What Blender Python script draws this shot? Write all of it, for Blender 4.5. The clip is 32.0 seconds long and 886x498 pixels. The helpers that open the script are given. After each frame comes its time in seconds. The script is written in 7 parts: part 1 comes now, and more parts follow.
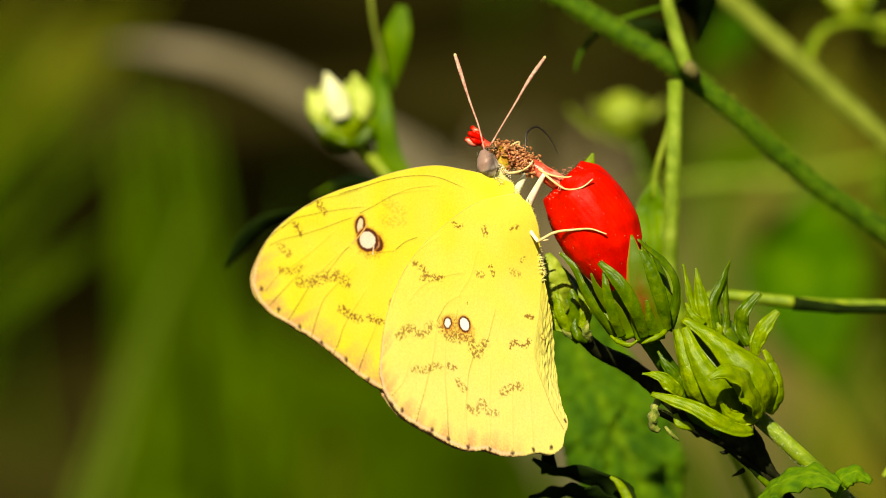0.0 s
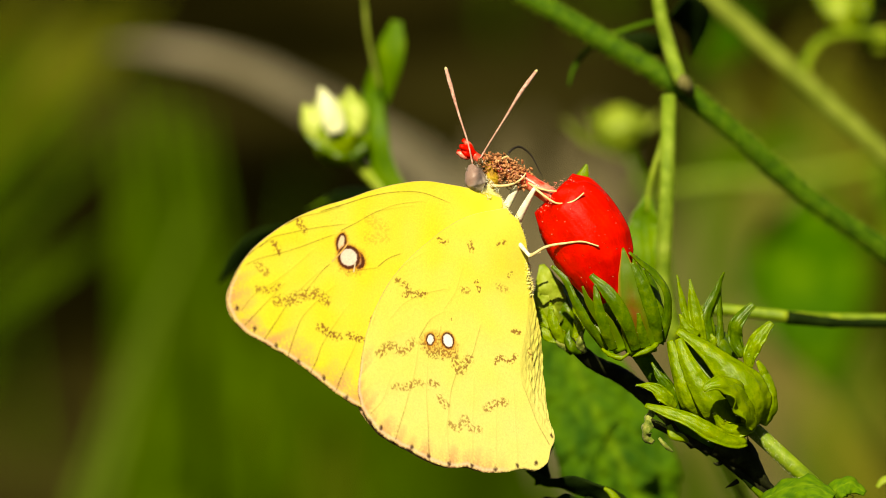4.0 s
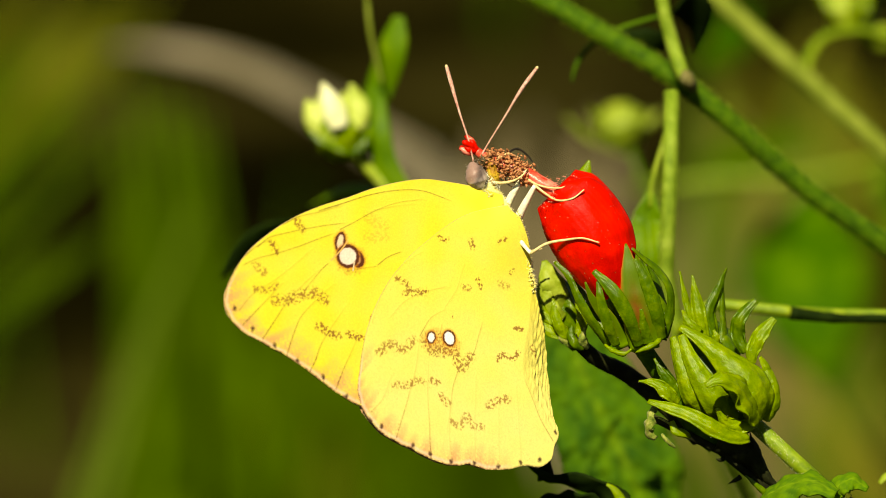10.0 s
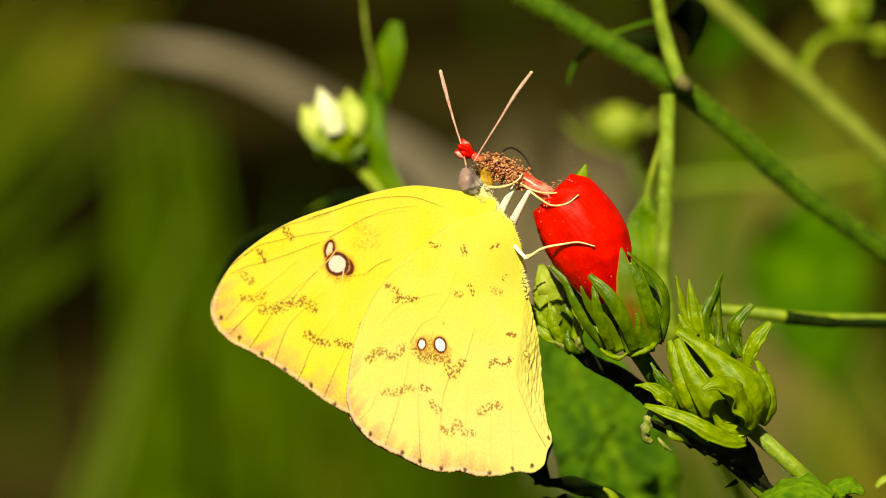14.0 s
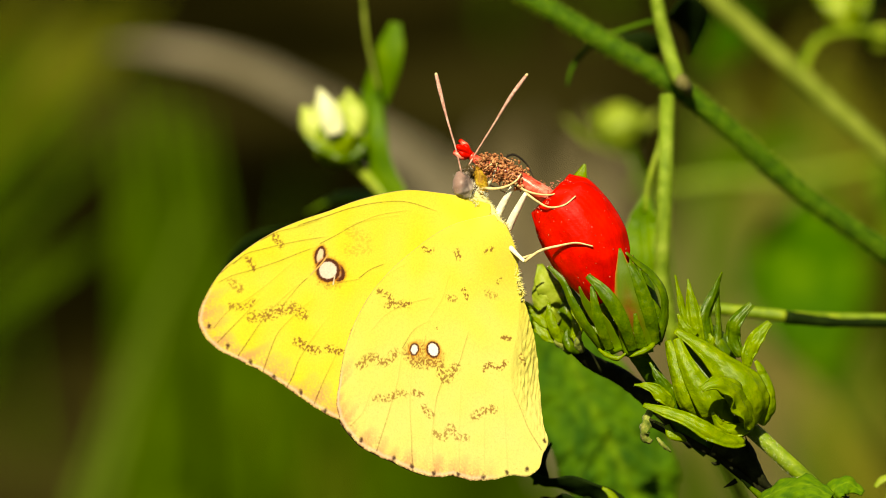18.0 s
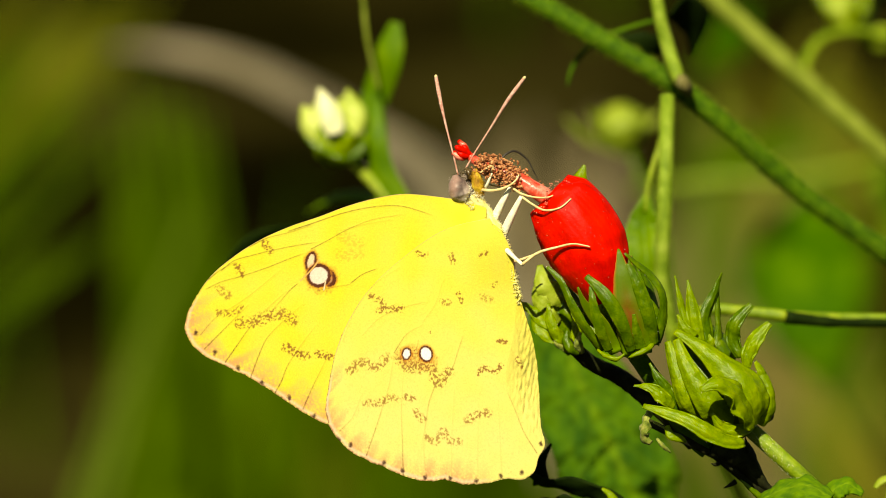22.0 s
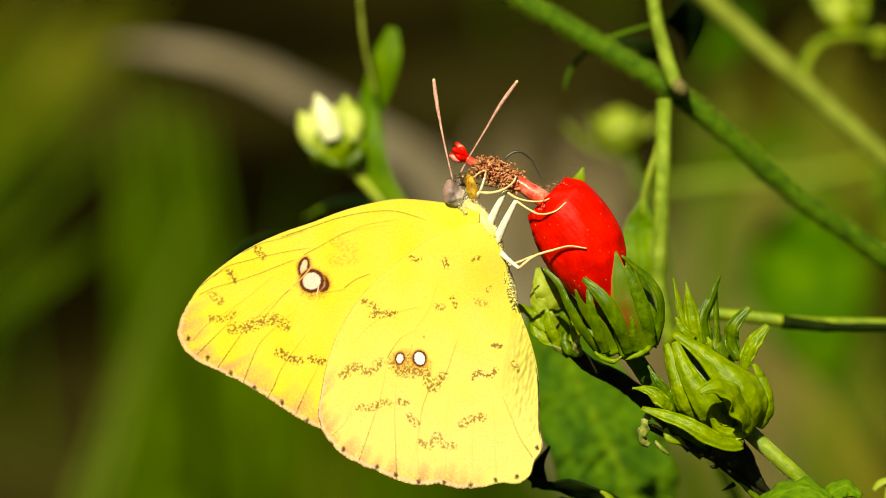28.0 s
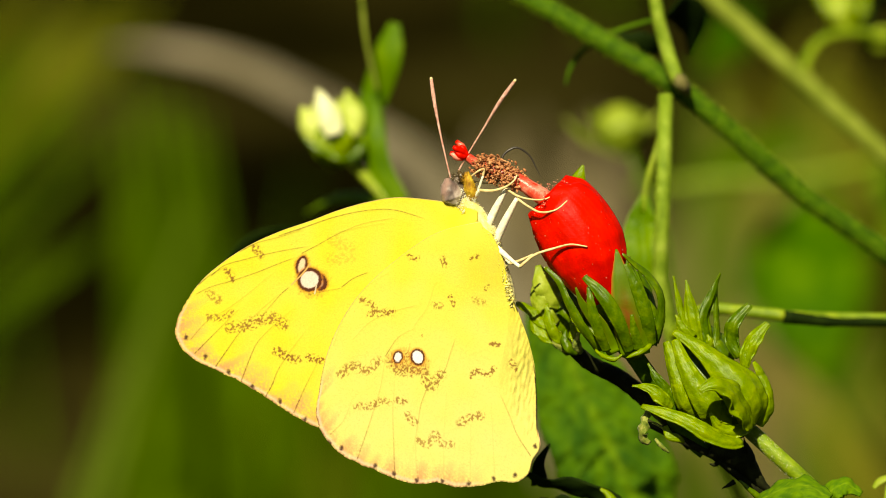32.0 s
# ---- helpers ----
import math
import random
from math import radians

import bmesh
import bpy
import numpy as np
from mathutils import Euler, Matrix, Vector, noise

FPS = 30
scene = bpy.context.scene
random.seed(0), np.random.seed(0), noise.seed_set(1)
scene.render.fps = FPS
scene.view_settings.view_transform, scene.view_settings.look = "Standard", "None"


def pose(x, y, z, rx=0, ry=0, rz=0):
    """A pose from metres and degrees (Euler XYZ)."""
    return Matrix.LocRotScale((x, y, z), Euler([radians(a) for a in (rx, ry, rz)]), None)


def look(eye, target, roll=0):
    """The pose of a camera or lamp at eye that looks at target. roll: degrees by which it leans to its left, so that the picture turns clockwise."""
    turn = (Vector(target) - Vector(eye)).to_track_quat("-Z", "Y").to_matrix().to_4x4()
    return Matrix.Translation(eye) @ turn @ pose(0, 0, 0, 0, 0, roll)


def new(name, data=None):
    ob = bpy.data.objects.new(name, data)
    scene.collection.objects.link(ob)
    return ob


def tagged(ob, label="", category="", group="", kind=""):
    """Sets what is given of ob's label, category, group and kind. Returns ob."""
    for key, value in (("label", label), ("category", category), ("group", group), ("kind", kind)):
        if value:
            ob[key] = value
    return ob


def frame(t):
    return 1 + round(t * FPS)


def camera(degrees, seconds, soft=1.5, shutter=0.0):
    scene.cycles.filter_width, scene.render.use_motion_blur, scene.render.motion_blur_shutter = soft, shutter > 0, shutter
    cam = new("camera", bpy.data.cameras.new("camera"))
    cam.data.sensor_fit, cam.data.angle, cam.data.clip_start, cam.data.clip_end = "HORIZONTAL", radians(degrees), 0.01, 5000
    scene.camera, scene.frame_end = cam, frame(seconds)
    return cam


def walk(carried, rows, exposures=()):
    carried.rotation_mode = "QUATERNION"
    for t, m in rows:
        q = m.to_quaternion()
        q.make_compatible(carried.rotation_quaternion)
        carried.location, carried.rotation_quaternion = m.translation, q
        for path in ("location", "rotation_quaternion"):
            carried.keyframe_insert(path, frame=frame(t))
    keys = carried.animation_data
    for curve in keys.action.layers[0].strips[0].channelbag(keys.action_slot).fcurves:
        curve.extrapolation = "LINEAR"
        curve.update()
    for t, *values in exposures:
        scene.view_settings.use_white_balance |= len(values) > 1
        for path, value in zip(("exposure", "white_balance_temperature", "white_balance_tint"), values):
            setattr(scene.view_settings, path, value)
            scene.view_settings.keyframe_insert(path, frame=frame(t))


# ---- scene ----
# Lengths of plants and of the butterfly are given in millimetres in one frame: x to the right, y away, z up,
# its middle 0.55 m above the ground and tilted 15 degrees forward with the camera's axis.
FRAME = pose(0, 0, 0.55, -15, 0, 0)
DISTANCE = 0.7848

cam = camera(8.0, 32.0, soft=0.7)
STAND = FRAME @ pose(0, -DISTANCE, 0, 90, 0, 0)
walk(cam, [(0, STAND), (32, STAND)], [(0, 0.52, 8800, 1), (32, 0.52, 8800, 1)])
cam.data.dof.use_dof = True
cam.data.dof.focus_distance = DISTANCE - 0.004
cam.data.dof.aperture_fstop = 18.0


# ---- world and sun ----
SUN_WAY = FRAME.to_3x3() @ Vector((0.15, 0.78, -0.56))
SUN_WAY.normalize()
world = bpy.data.worlds.new("sky")
scene.world = world
world.use_nodes = True
wt = world.node_tree
sky = wt.nodes.new("ShaderNodeTexSky")
sky.sky_type = "NISHITA"
sky.sun_disc = False
sky.sun_elevation = math.asin(-SUN_WAY.z)
sky.sun_rotation = math.atan2(-SUN_WAY.x, -SUN_WAY.y)
wt.nodes["Background"].inputs["Strength"].default_value = 0.035
wt.links.new(sky.outputs[0], wt.nodes["Background"].inputs["Color"])
sun = new("sun", bpy.data.lights.new("sun", "SUN"))
sun.data.energy = 5.0
sun.data.angle = radians(0.53)
sun.data.color = (1.0, 0.95, 0.86)
sun.matrix_world = look((0, 0, 3), Vector((0, 0, 3)) + SUN_WAY)


# ---- materials ----
def material(name):
    m = bpy.data.materials.new(name)
    m.use_nodes = True
    return m, m.node_tree.nodes, m.node_tree.links, m.node_tree.nodes["Principled BSDF"]


def noise_node(nodes, links, scale, detail=4.0, rough=0.6):
    tc = nodes.new("ShaderNodeTexCoord")
    n = nodes.new("ShaderNodeTexNoise")
    n.inputs["Scale"].default_value = scale
    n.inputs["Detail"].default_value = detail
    n.inputs["Roughness"].default_value = rough
    links.new(tc.outputs["Object"], n.inputs["Vector"])
    return n


def ramp_node(nodes, links, source, stops):
    r = nodes.new("ShaderNodeValToRGB")
    e = r.color_ramp.elements
    while len(e) < len(stops):
        e.new(0.5)
    for k, (p, c) in enumerate(stops):
        e[k].position = p
        e[k].color = (*c, 1)
    links.new(source, r.inputs[0])
    return r


def organic(name, low, mid, high, scale=900.0, fine=6000.0, rough=0.5, bump=0.25, glow=0.25, sheen=0.0, spec=0.4):
    """A plant surface: blotches in three tones, fine grain, relief, and light let through."""
    m, nodes, links, bsdf = material(name)
    a = noise_node(nodes, links, scale, 3.0)
    b = noise_node(nodes, links, fine, 4.0, 0.7)
    mix = nodes.new("ShaderNodeMath")
    mix.operation = "MULTIPLY_ADD"
    mix.inputs[1].default_value = 0.35
    links.new(b.outputs["Fac"], mix.inputs[0])
    sub = nodes.new("ShaderNodeMath")
    sub.operation = "SUBTRACT"
    sub.inputs[1].default_value = 0.175
    links.new(a.outputs["Fac"], sub.inputs[0])
    links.new(sub.outputs[0], mix.inputs[2])
    ramp = ramp_node(nodes, links, mix.outputs[0], [(0.3, low), (0.5, mid), (0.72, high)])
    links.new(ramp.outputs[0], bsdf.inputs["Base Color"])
    bsdf.inputs["Roughness"].default_value = rough
    bsdf.inputs["Specular IOR Level"].default_value = spec
    bsdf.inputs["Sheen Weight"].default_value = sheen
    bp = nodes.new("ShaderNodeBump")
    bp.inputs["Strength"].default_value = bump
    bp.inputs["Distance"].default_value = 0.0003
    links.new(mix.outputs[0], bp.inputs["Height"])
    links.new(bp.outputs[0], bsdf.inputs["Normal"])
    if glow > 0:
        tr = nodes.new("ShaderNodeBsdfTranslucent")
        ms = nodes.new("ShaderNodeMixShader")
        ms.inputs[0].default_value = glow
        links.new(ramp.outputs[0], tr.inputs["Color"])
        links.new(bp.outputs[0], tr.inputs["Normal"])
        links.new(bsdf.outputs[0], ms.inputs[1])
        links.new(tr.outputs[0], ms.inputs[2])
        links.new(ms.outputs[0], nodes["Material Output"].inputs["Surface"])
    return m


def painted(name, rough=0.6, glow=0.15, bump=0.3, sheen=0.3, fine=5000.0, matt=0.0):
    """A surface whose own pattern is stored with the mesh as the colour layer 'tint'."""
    m, nodes, links, bsdf = material(name)
    at = nodes.new("ShaderNodeAttribute")
    at.attribute_name = "tint"
    g = noise_node(nodes, links, fine, 5.0, 0.75)
    hs = nodes.new("ShaderNodeMapRange")
    hs.inputs["To Min"].default_value = 0.72
    hs.inputs["To Max"].default_value = 1.2
    links.new(g.outputs["Fac"], hs.inputs["Value"])
    mx = nodes.new("ShaderNodeVectorMath")
    mx.operation = "SCALE"
    links.new(at.outputs["Color"], mx.inputs[0])
    links.new(hs.outputs[0], mx.inputs["Scale"])
    links.new(mx.outputs[0], bsdf.inputs["Base Color"])
    bsdf.inputs["Diffuse Roughness"].default_value = matt
    bsdf.inputs["Roughness"].default_value = rough
    bsdf.inputs["Specular IOR Level"].default_value = 0.2
    bsdf.inputs["Sheen Weight"].default_value = sheen
    bp = nodes.new("ShaderNodeBump")
    bp.inputs["Strength"].default_value = bump
    bp.inputs["Distance"].default_value = 0.00015
    links.new(g.outputs["Fac"], bp.inputs["Height"])
    links.new(bp.outputs[0], bsdf.inputs["Normal"])
    tr = nodes.new("ShaderNodeBsdfTranslucent")
    ms = nodes.new("ShaderNodeMixShader")
    ms.inputs[0].default_value = glow
    links.new(mx.outputs[0], tr.inputs["Color"])
    links.new(bsdf.outputs[0], ms.inputs[1])
    links.new(tr.outputs[0], ms.inputs[2])
    links.new(ms.outputs[0], nodes["Material Output"].inputs["Surface"])
    return m


WING = painted("wing_scales", 0.7, 0.05, 0.5, 0.0, 5000.0, 0.6)
LEAF_SKIN = painted("mottled_leaf", 0.85, 0.3, 0.3, 0.0, 1500.0)
SEPAL = painted("sepal_skin", 0.45, 0.15, 0.2, 0.0)
PETAL = organic("red_petal", (0.56, 0.003, 0.001), (0.74, 0.004, 0.001), (0.86, 0.010, 0.002), 300, 4200, 0.45, 0.4, 0.2, 0.0, 0.14)
# the palest tone also carries the column's pinkish highlights
COLUMN = organic("red_column", (0.60, 0.02, 0.01), (0.82, 0.10, 0.06), (0.90, 0.34, 0.25), 700, 4000, 0.28, 0.3, 0.2, 0.0, 0.55)
PETAL_RIM = organic("pink_petal_rim", (0.75, 0.10, 0.06), (0.85, 0.28, 0.20), (0.92, 0.55, 0.45), 1500, 6000, 0.4, 0.2, 0.1, 0.0, 0.4)
ANTHER = organic("pollen_brown", (0.15, 0.045, 0.018), (0.42, 0.17, 0.07), (0.70, 0.38, 0.19), 1800, 9000, 0.75, 0.6, 0.0, 0.0, 0.2)
BUD_GREEN = organic("bud_green", (0.115, 0.195, 0.001), (0.16, 0.25, 0.002), (0.24, 0.325, 0.006), 700, 5200, 0.27, 0.7, 0.14, 0.0, 0.26)
BRACT_GREEN = organic("bract_green", (0.042, 0.098, 0.001), (0.066, 0.132, 0.001), (0.12, 0.19, 0.003), 800, 4200, 0.27, 0.5, 0.14, 0.0, 0.26)
PALE_GREEN = organic("pale_green", (0.14, 0.21, 0.012), (0.24, 0.33, 0.02), (0.36, 0.44, 0.05), 400, 5000, 0.5, 0.3, 0.2, 0.0, 0.25)
CREAM = organic("cream_sepal", (0.62, 0.66, 0.28), (0.80, 0.82, 0.48), (0.90, 0.90, 0.68), 300, 4000, 0.5, 0.2, 0.25, 0.0, 0.3)
STEM_GREEN = organic("stem_green", (0.085, 0.15, 0.004), (0.15, 0.235, 0.008), (0.25, 0.33, 0.02), 600, 5000, 0.5, 0.6, 0.0, 0.0, 0.3)
STEM_DARK = organic("stem_dark_green", (0.020, 0.056, 0.002), (0.040, 0.096, 0.003), (0.075, 0.145, 0.006), 700, 7000, 0.7, 0.5, 0.0, 0.0, 0.07)
# almost black: the deep shade on these stems is put into the colour
STEM_SHADED = organic("stem_shaded", (0.005, 0.006, 0.002), (0.012, 0.014, 0.004), (0.03, 0.035, 0.008), 500, 6000, 0.7, 0.6, 0.0, 0.0, 0.1)
NODE_BROWN = organic("node_brown", (0.07, 0.065, 0.02), (0.14, 0.125, 0.04), (0.22, 0.20, 0.08), 900, 7000, 0.7, 0.6, 0.0, 0.0, 0.15)
LEAF = organic("leaf_green", (0.012, 0.06, 0.001), (0.036, 0.115, 0.002), (0.13, 0.24, 0.008), 190, 1500, 0.65, 0.8, 0.3, 0.0, 0.03)
LEAF_BRIGHT = organic("leaf_bright_green", (0.06, 0.15, 0.002), (0.10, 0.21, 0.003), (0.17, 0.29, 0.008), 200, 3000, 0.5, 0.4, 0.35, 0.0, 0.15)
# near-black copy of the leaf green; the shade is put into its colour
LEAF_SHADED = organic("leaf_shaded_green", (0.004, 0.010, 0.001), (0.008, 0.018, 0.002), (0.014, 0.028, 0.003), 200, 3000, 0.7, 0.4, 0.06, 0.0, 0.04)
DRY = organic("dry_bract", (0.07, 0.12, 0.01), (0.20, 0.26, 0.03), (0.42, 0.40, 0.12), 1300, 6000, 0.6, 0.6, 0.15, 0.1, 0.3)
HAIR_WHITE = organic("white_hair", (0.55, 0.58, 0.4), (0.7, 0.72, 0.55), (0.85, 0.85, 0.7), 900, 6000, 0.4, 0.0, 0.2, 0.0, 0.5)
LEG_WHITE = organic("leg_white", (0.62, 0.62, 0.42), (0.8, 0.8, 0.6), (0.9, 0.9, 0.75), 1500, 8000, 0.6, 0.3, 0.0, 0.4, 0.3)
LEG_TAN = organic("leg_tan", (0.45, 0.33, 0.14), (0.62, 0.48, 0.22), (0.75, 0.62, 0.36), 1500, 8000, 0.55, 0.3, 0.0, 0.2, 0.3)
ANTENNA = organic("antenna_pink", (0.30, 0.12, 0.09), (0.52, 0.26, 0.20), (0.72, 0.48, 0.40), 2500, 9000, 0.5, 0.3, 0.0, 0.2, 0.3)
FUR_GREY = organic("grey_fur", (0.03, 0.022, 0.018), (0.12, 0.09, 0.07), (0.38, 0.31, 0.26), 420, 5000, 0.6, 0.5, 0.0, 0.0, 0.25)
FUR_YELLOW = organic("yellow_fur", (0.66, 0.58, 0.14), (0.8, 0.74, 0.26), (0.88, 0.85, 0.45), 700, 6000, 0.8, 0.5, 0.0, 0.3, 0.2)
FACE_ORANGE = organic("orange_face", (0.08, 0.03, 0.006), (0.36, 0.19, 0.012), (0.62, 0.45, 0.05), 650, 6000, 0.6, 0.5, 0.0, 0.0, 0.25)
EYE_HAIR = organic("grey_eye_hair", (0.16, 0.12, 0.10), (0.34, 0.28, 0.25), (0.60, 0.52, 0.46), 600, 6000, 0.6, 0.2, 0.0, 0.0, 0.25)
EYE_DARK = organic("dark_eye", (0.05, 0.03, 0.012), (0.09, 0.06, 0.02), (0.16, 0.11, 0.04), 900, 9000, 0.25, 0.1, 0.0, 0.0, 0.6)
BLACK = organic("black_chitin", (0.008, 0.006, 0.004), (0.016, 0.011, 0.007), (0.03, 0.02, 0.012), 1500, 9000, 0.35, 0.1, 0.0, 0.0, 0.5)
# soil tones taken nearly to black, to hold the shade among the weeds
SOIL = organic("soil_litter_shaded", (0.002, 0.0018, 0.0003), (0.007, 0.006, 0.001), (0.04, 0.034, 0.008), 4, 120, 1.0, 0.8, 0.0, 0.0, 0.0)
BARK_GREY = organic("grey_bark", (0.055, 0.048, 0.03), (0.105, 0.092, 0.058), (0.16, 0.145, 0.10), 30, 400, 0.9, 0.8, 0.0, 0.0, 0.05)
GRASS = organic("grass_green", (0.03, 0.07, 0.001), (0.055, 0.11, 0.002), (0.10, 0.17, 0.006), 20, 300, 0.7, 0.3, 0.3, 0.0, 0.05)


# ---- mesh helpers: each returns vertices in millimetres and faces ----
BASE = {}


def spline(points, n):
    p = np.array(points, float)
    if len(p) == 2:
        k = np.linspace(0, 1, n)[:, None]
        return p[0] * (1 - k) + p[1] * k
    d = np.r_[0, np.cumsum(np.linalg.norm(np.diff(p, axis=0), axis=1))]
    h = np.diff(d)
    slope = np.diff(p, axis=0) / h[:, None]
    m = np.vstack([slope[:1], (slope[:-1] * h[1:, None] + slope[1:] * h[:-1, None]) / (h[1:] + h[:-1])[:, None], slope[-1:]])
    out = []
    for s in np.linspace(0, d[-1], n):
        i = min(int(np.searchsorted(d, s, "right")) - 1, len(p) - 2)
        t = (s - d[i]) / h[i]
        out.append((2 * t ** 3 - 3 * t * t + 1) * p[i] + (t ** 3 - 2 * t * t + t) * h[i] * m[i] + (3 * t * t - 2 * t ** 3) * p[i + 1] + (t ** 3 - t * t) * h[i] * m[i + 1])
    return np.array(out)


def unit(v):
    v = np.asarray(v, float)
    return v / np.maximum(np.linalg.norm(v, axis=-1, keepdims=True), 1e-12)


def along(values, n):
    values = np.atleast_1d(np.array(values, float))
    return np.interp(np.linspace(0, 1, n), np.linspace(0, 1, len(values)), values) if len(values) > 1 else np.full(n, values[0])


def grid_faces(rows, cols, wrap=False, start=0):
    i, j = np.meshgrid(np.arange(rows - 1), np.arange(cols if wrap else cols - 1), indexing="ij")
    k = (j + 1) % cols
    return (start + np.stack([i * cols + j, i * cols + k, (i + 1) * cols + k, (i + 1) * cols + j], -1).reshape(-1, 4)).tolist()


def tube(points, radius, seg=10, n=28, rough=0.0, ridges=0, depth=0.0, flat=1.0):
    c = spline(points, n)
    r = along(radius, n)
    t = unit(np.gradient(c, axis=0))
    u = unit(np.cross(t[0], (0.3, 0.9, 0.25)))
    verts = []
    for k in range(n):
        u = unit(u - t[k] * np.dot(u, t[k]))
        v = np.cross(t[k], u)
        for j in range(seg):
            a = 2 * math.pi * j / seg
            q = r[k] * (1 + depth * math.cos(ridges * a))
            p = c[k] + q * (math.cos(a) * u + flat * math.sin(a) * v)
            if rough:
                p = p + unit(p - c[k]) * rough * noise.noise(Vector(p * 1.3))
            verts.append(p)
    faces = grid_faces(n, seg, True)
    verts += [c[0], c[-1]]
    a, b = n * seg, n * seg + 1
    faces += [(a, (j + 1) % seg, j) for j in range(seg)]
    faces += [(b, (n - 1) * seg + j, (n - 1) * seg + (j + 1) % seg) for j in range(seg)]
    return np.array(verts), faces


def sheet(top, thick):
    """A closed skin of that thickness from a grid of points (rows, cols, 3)."""
    rows, cols = top.shape[:2]
    du, dv = np.gradient(top, axis=0), np.gradient(top, axis=1)
    nrm = unit(np.cross(du, dv))
    low = top - nrm * thick
    n = rows * cols
    verts = np.vstack([top.reshape(-1, 3), low.reshape(-1, 3)])
    faces = grid_faces(rows, cols) + [f[::-1] for f in grid_faces(rows, cols, start=n)]
    rim = [i for i in range(cols)] + [i * cols + cols - 1 for i in range(1, rows)]
    rim += [(rows - 1) * cols + i for i in range(cols - 2, -1, -1)] + [i * cols for i in range(rows - 2, 0, -1)]
    for a, b in zip(rim, rim[1:] + rim[:1]):
        faces.append((b, a, a + n, b + n))
    return verts, faces


def ribbon(points, half, face=(0, -1, 0), camber=0.25, thick=0.22, n=22, m=9, fold=0.0, wave=0.0, waves=4, teeth=0.0, twist=0.0, veins=0.0, count=7, rough=0.0, ridge=0.0):
    """A leaf-like blade along a line: half widths along it, camber across it, teeth and waves along its edge, sunken veins."""
    c = spline(points, n)
    w = along(half, n)
    t = unit(np.gradient(c, axis=0))
    top = np.zeros((n, m, 3))
    for k in range(n):
        s = unit(np.cross(t[k], face))
        nn = np.cross(s, t[k])
        a = radians(twist) * (k / (n - 1))
        s, nn = s * math.cos(a) + nn * math.sin(a), nn * math.cos(a) - s * math.sin(a)
        x = k / (n - 1)
        for j in range(m):
            v = 2 * j / (m - 1) - 1
            ww = w[k] * (1 + teeth * (abs(((x * count * 3) % 1) - 0.5) - 0.25) * abs(v) ** 3)
            h = camber * w[k] * v * v + fold * w[k] * abs(v)
            h += wave * w[k] * v * v * math.sin(2 * math.pi * waves * x + (1.3 if v > 0 else 0))
            if veins:
                ph = (x - 0.28 * abs(v)) * count
                h += veins * w[k] * (math.cos(2 * math.pi * ph) - 1) * 0.5 * (1 - abs(v)) ** 0.5 + veins * w[k] * 1.2 * math.exp(-(v * 6) ** 2)
            h += ridge * w[k] * math.cos(9.4 * v)
            if rough:
                q = c[k] + s * v * ww
                h += rough * (noise.noise(Vector(q * 0.9)) + 0.5 * noise.noise(Vector(q * 2.3)))
            top[k, j] = c[k] + s * v * ww - nn * h
    return sheet(top, thick)


def pod(points, radius, lobes=5, depth=0.06, seg=30, n=26, rough=0.1):
    return tube(points, radius, seg, n, rough, lobes, depth)


def grains(centres, size, seg=6, seed=1):
    """Many small bean-shaped grains in one mesh."""
    rnd = random.Random(seed)
    vs, fs = [], []
    for c in centres:
        d = unit(np.array([rnd.gauss(0, 1), rnd.gauss(0, 1), rnd.gauss(0, 1)]))
        s = size * rnd.uniform(0.6, 1.35)
        e = unit(np.cross(d, (0.2, 0.5, 0.8)))
        c = np.array(c)
        v, f = tube([c - d * s, c + e * s * 0.5, c + d * s], [0.25 * s, 0.62 * s, 0.6 * s, 0.25 * s], seg, 6)
        fs += [tuple(i + len(vs) for i in q) for q in f]
        vs += list(v)
    return np.array(vs), fs


def spikes(line, radius, length, number, seed=1, width=0.035):
    """Short stiff hairs on a stem: slender three-sided spikes."""
    rnd = random.Random(seed)
    c = spline(line, 80)
    t = unit(np.gradient(c, axis=0))
    r = along(radius, 80)
    vs, fs = [], []
    for _ in range(number):
        k = rnd.randrange(80)
        u = unit(np.cross(t[k], (rnd.gauss(0, 1), rnd.gauss(0, 1), rnd.gauss(0, 1))))
        v = np.cross(t[k], u)
        p = c[k] + u * r[k] * 0.95 + t[k] * rnd.uniform(-0.5, 0.5)
        tip = p + u * length * rnd.uniform(0.5, 1.2) + t[k] * length * rnd.uniform(-0.6, 0.6)
        i = len(vs)
        vs += [p + v * width, p - v * width * 0.5 + t[k] * width, p - v * width * 0.5 - t[k] * width, tip]
        fs += [(i, i + 1, i + 3), (i + 1, i + 2, i + 3), (i + 2, i, i + 3)]
    return np.array(vs), fs


def specks(shape, number, size, seed=1, low=0.0, high=1.0):
    """Fine pale dots sitting on a surface: small eight-sided grains on some of its points."""
    rnd = random.Random(seed)
    verts = np.asarray(shape[0])
    n = len(verts)
    vs, fs = [], []
    for _ in range(number):
        p = verts[rnd.randrange(int(low * n), int(high * n))] + np.array([rnd.uniform(-0.1, 0.1), -0.02, rnd.uniform(-0.06, 0.1)])
        s = size * rnd.uniform(0.5, 1.3)
        i = len(vs)
        vs += [p + (s, 0, 0), p - (s, 0, 0), p + (0, s, 0), p - (0, s, 0), p + (0, 0, s), p - (0, 0, s)]
        fs += [(i + a, i + b, i + c) for a in (0, 1) for b in (2, 3) for c in (4, 5)]
    return np.array(vs), fs


def joined(*pieces):
    vs, fs, n = [], [], 0
    for v, f in pieces:
        vs.append(v)
        fs += [tuple(i + n for i in q) for q in f]
        n += len(v)
    return np.vstack(vs), fs


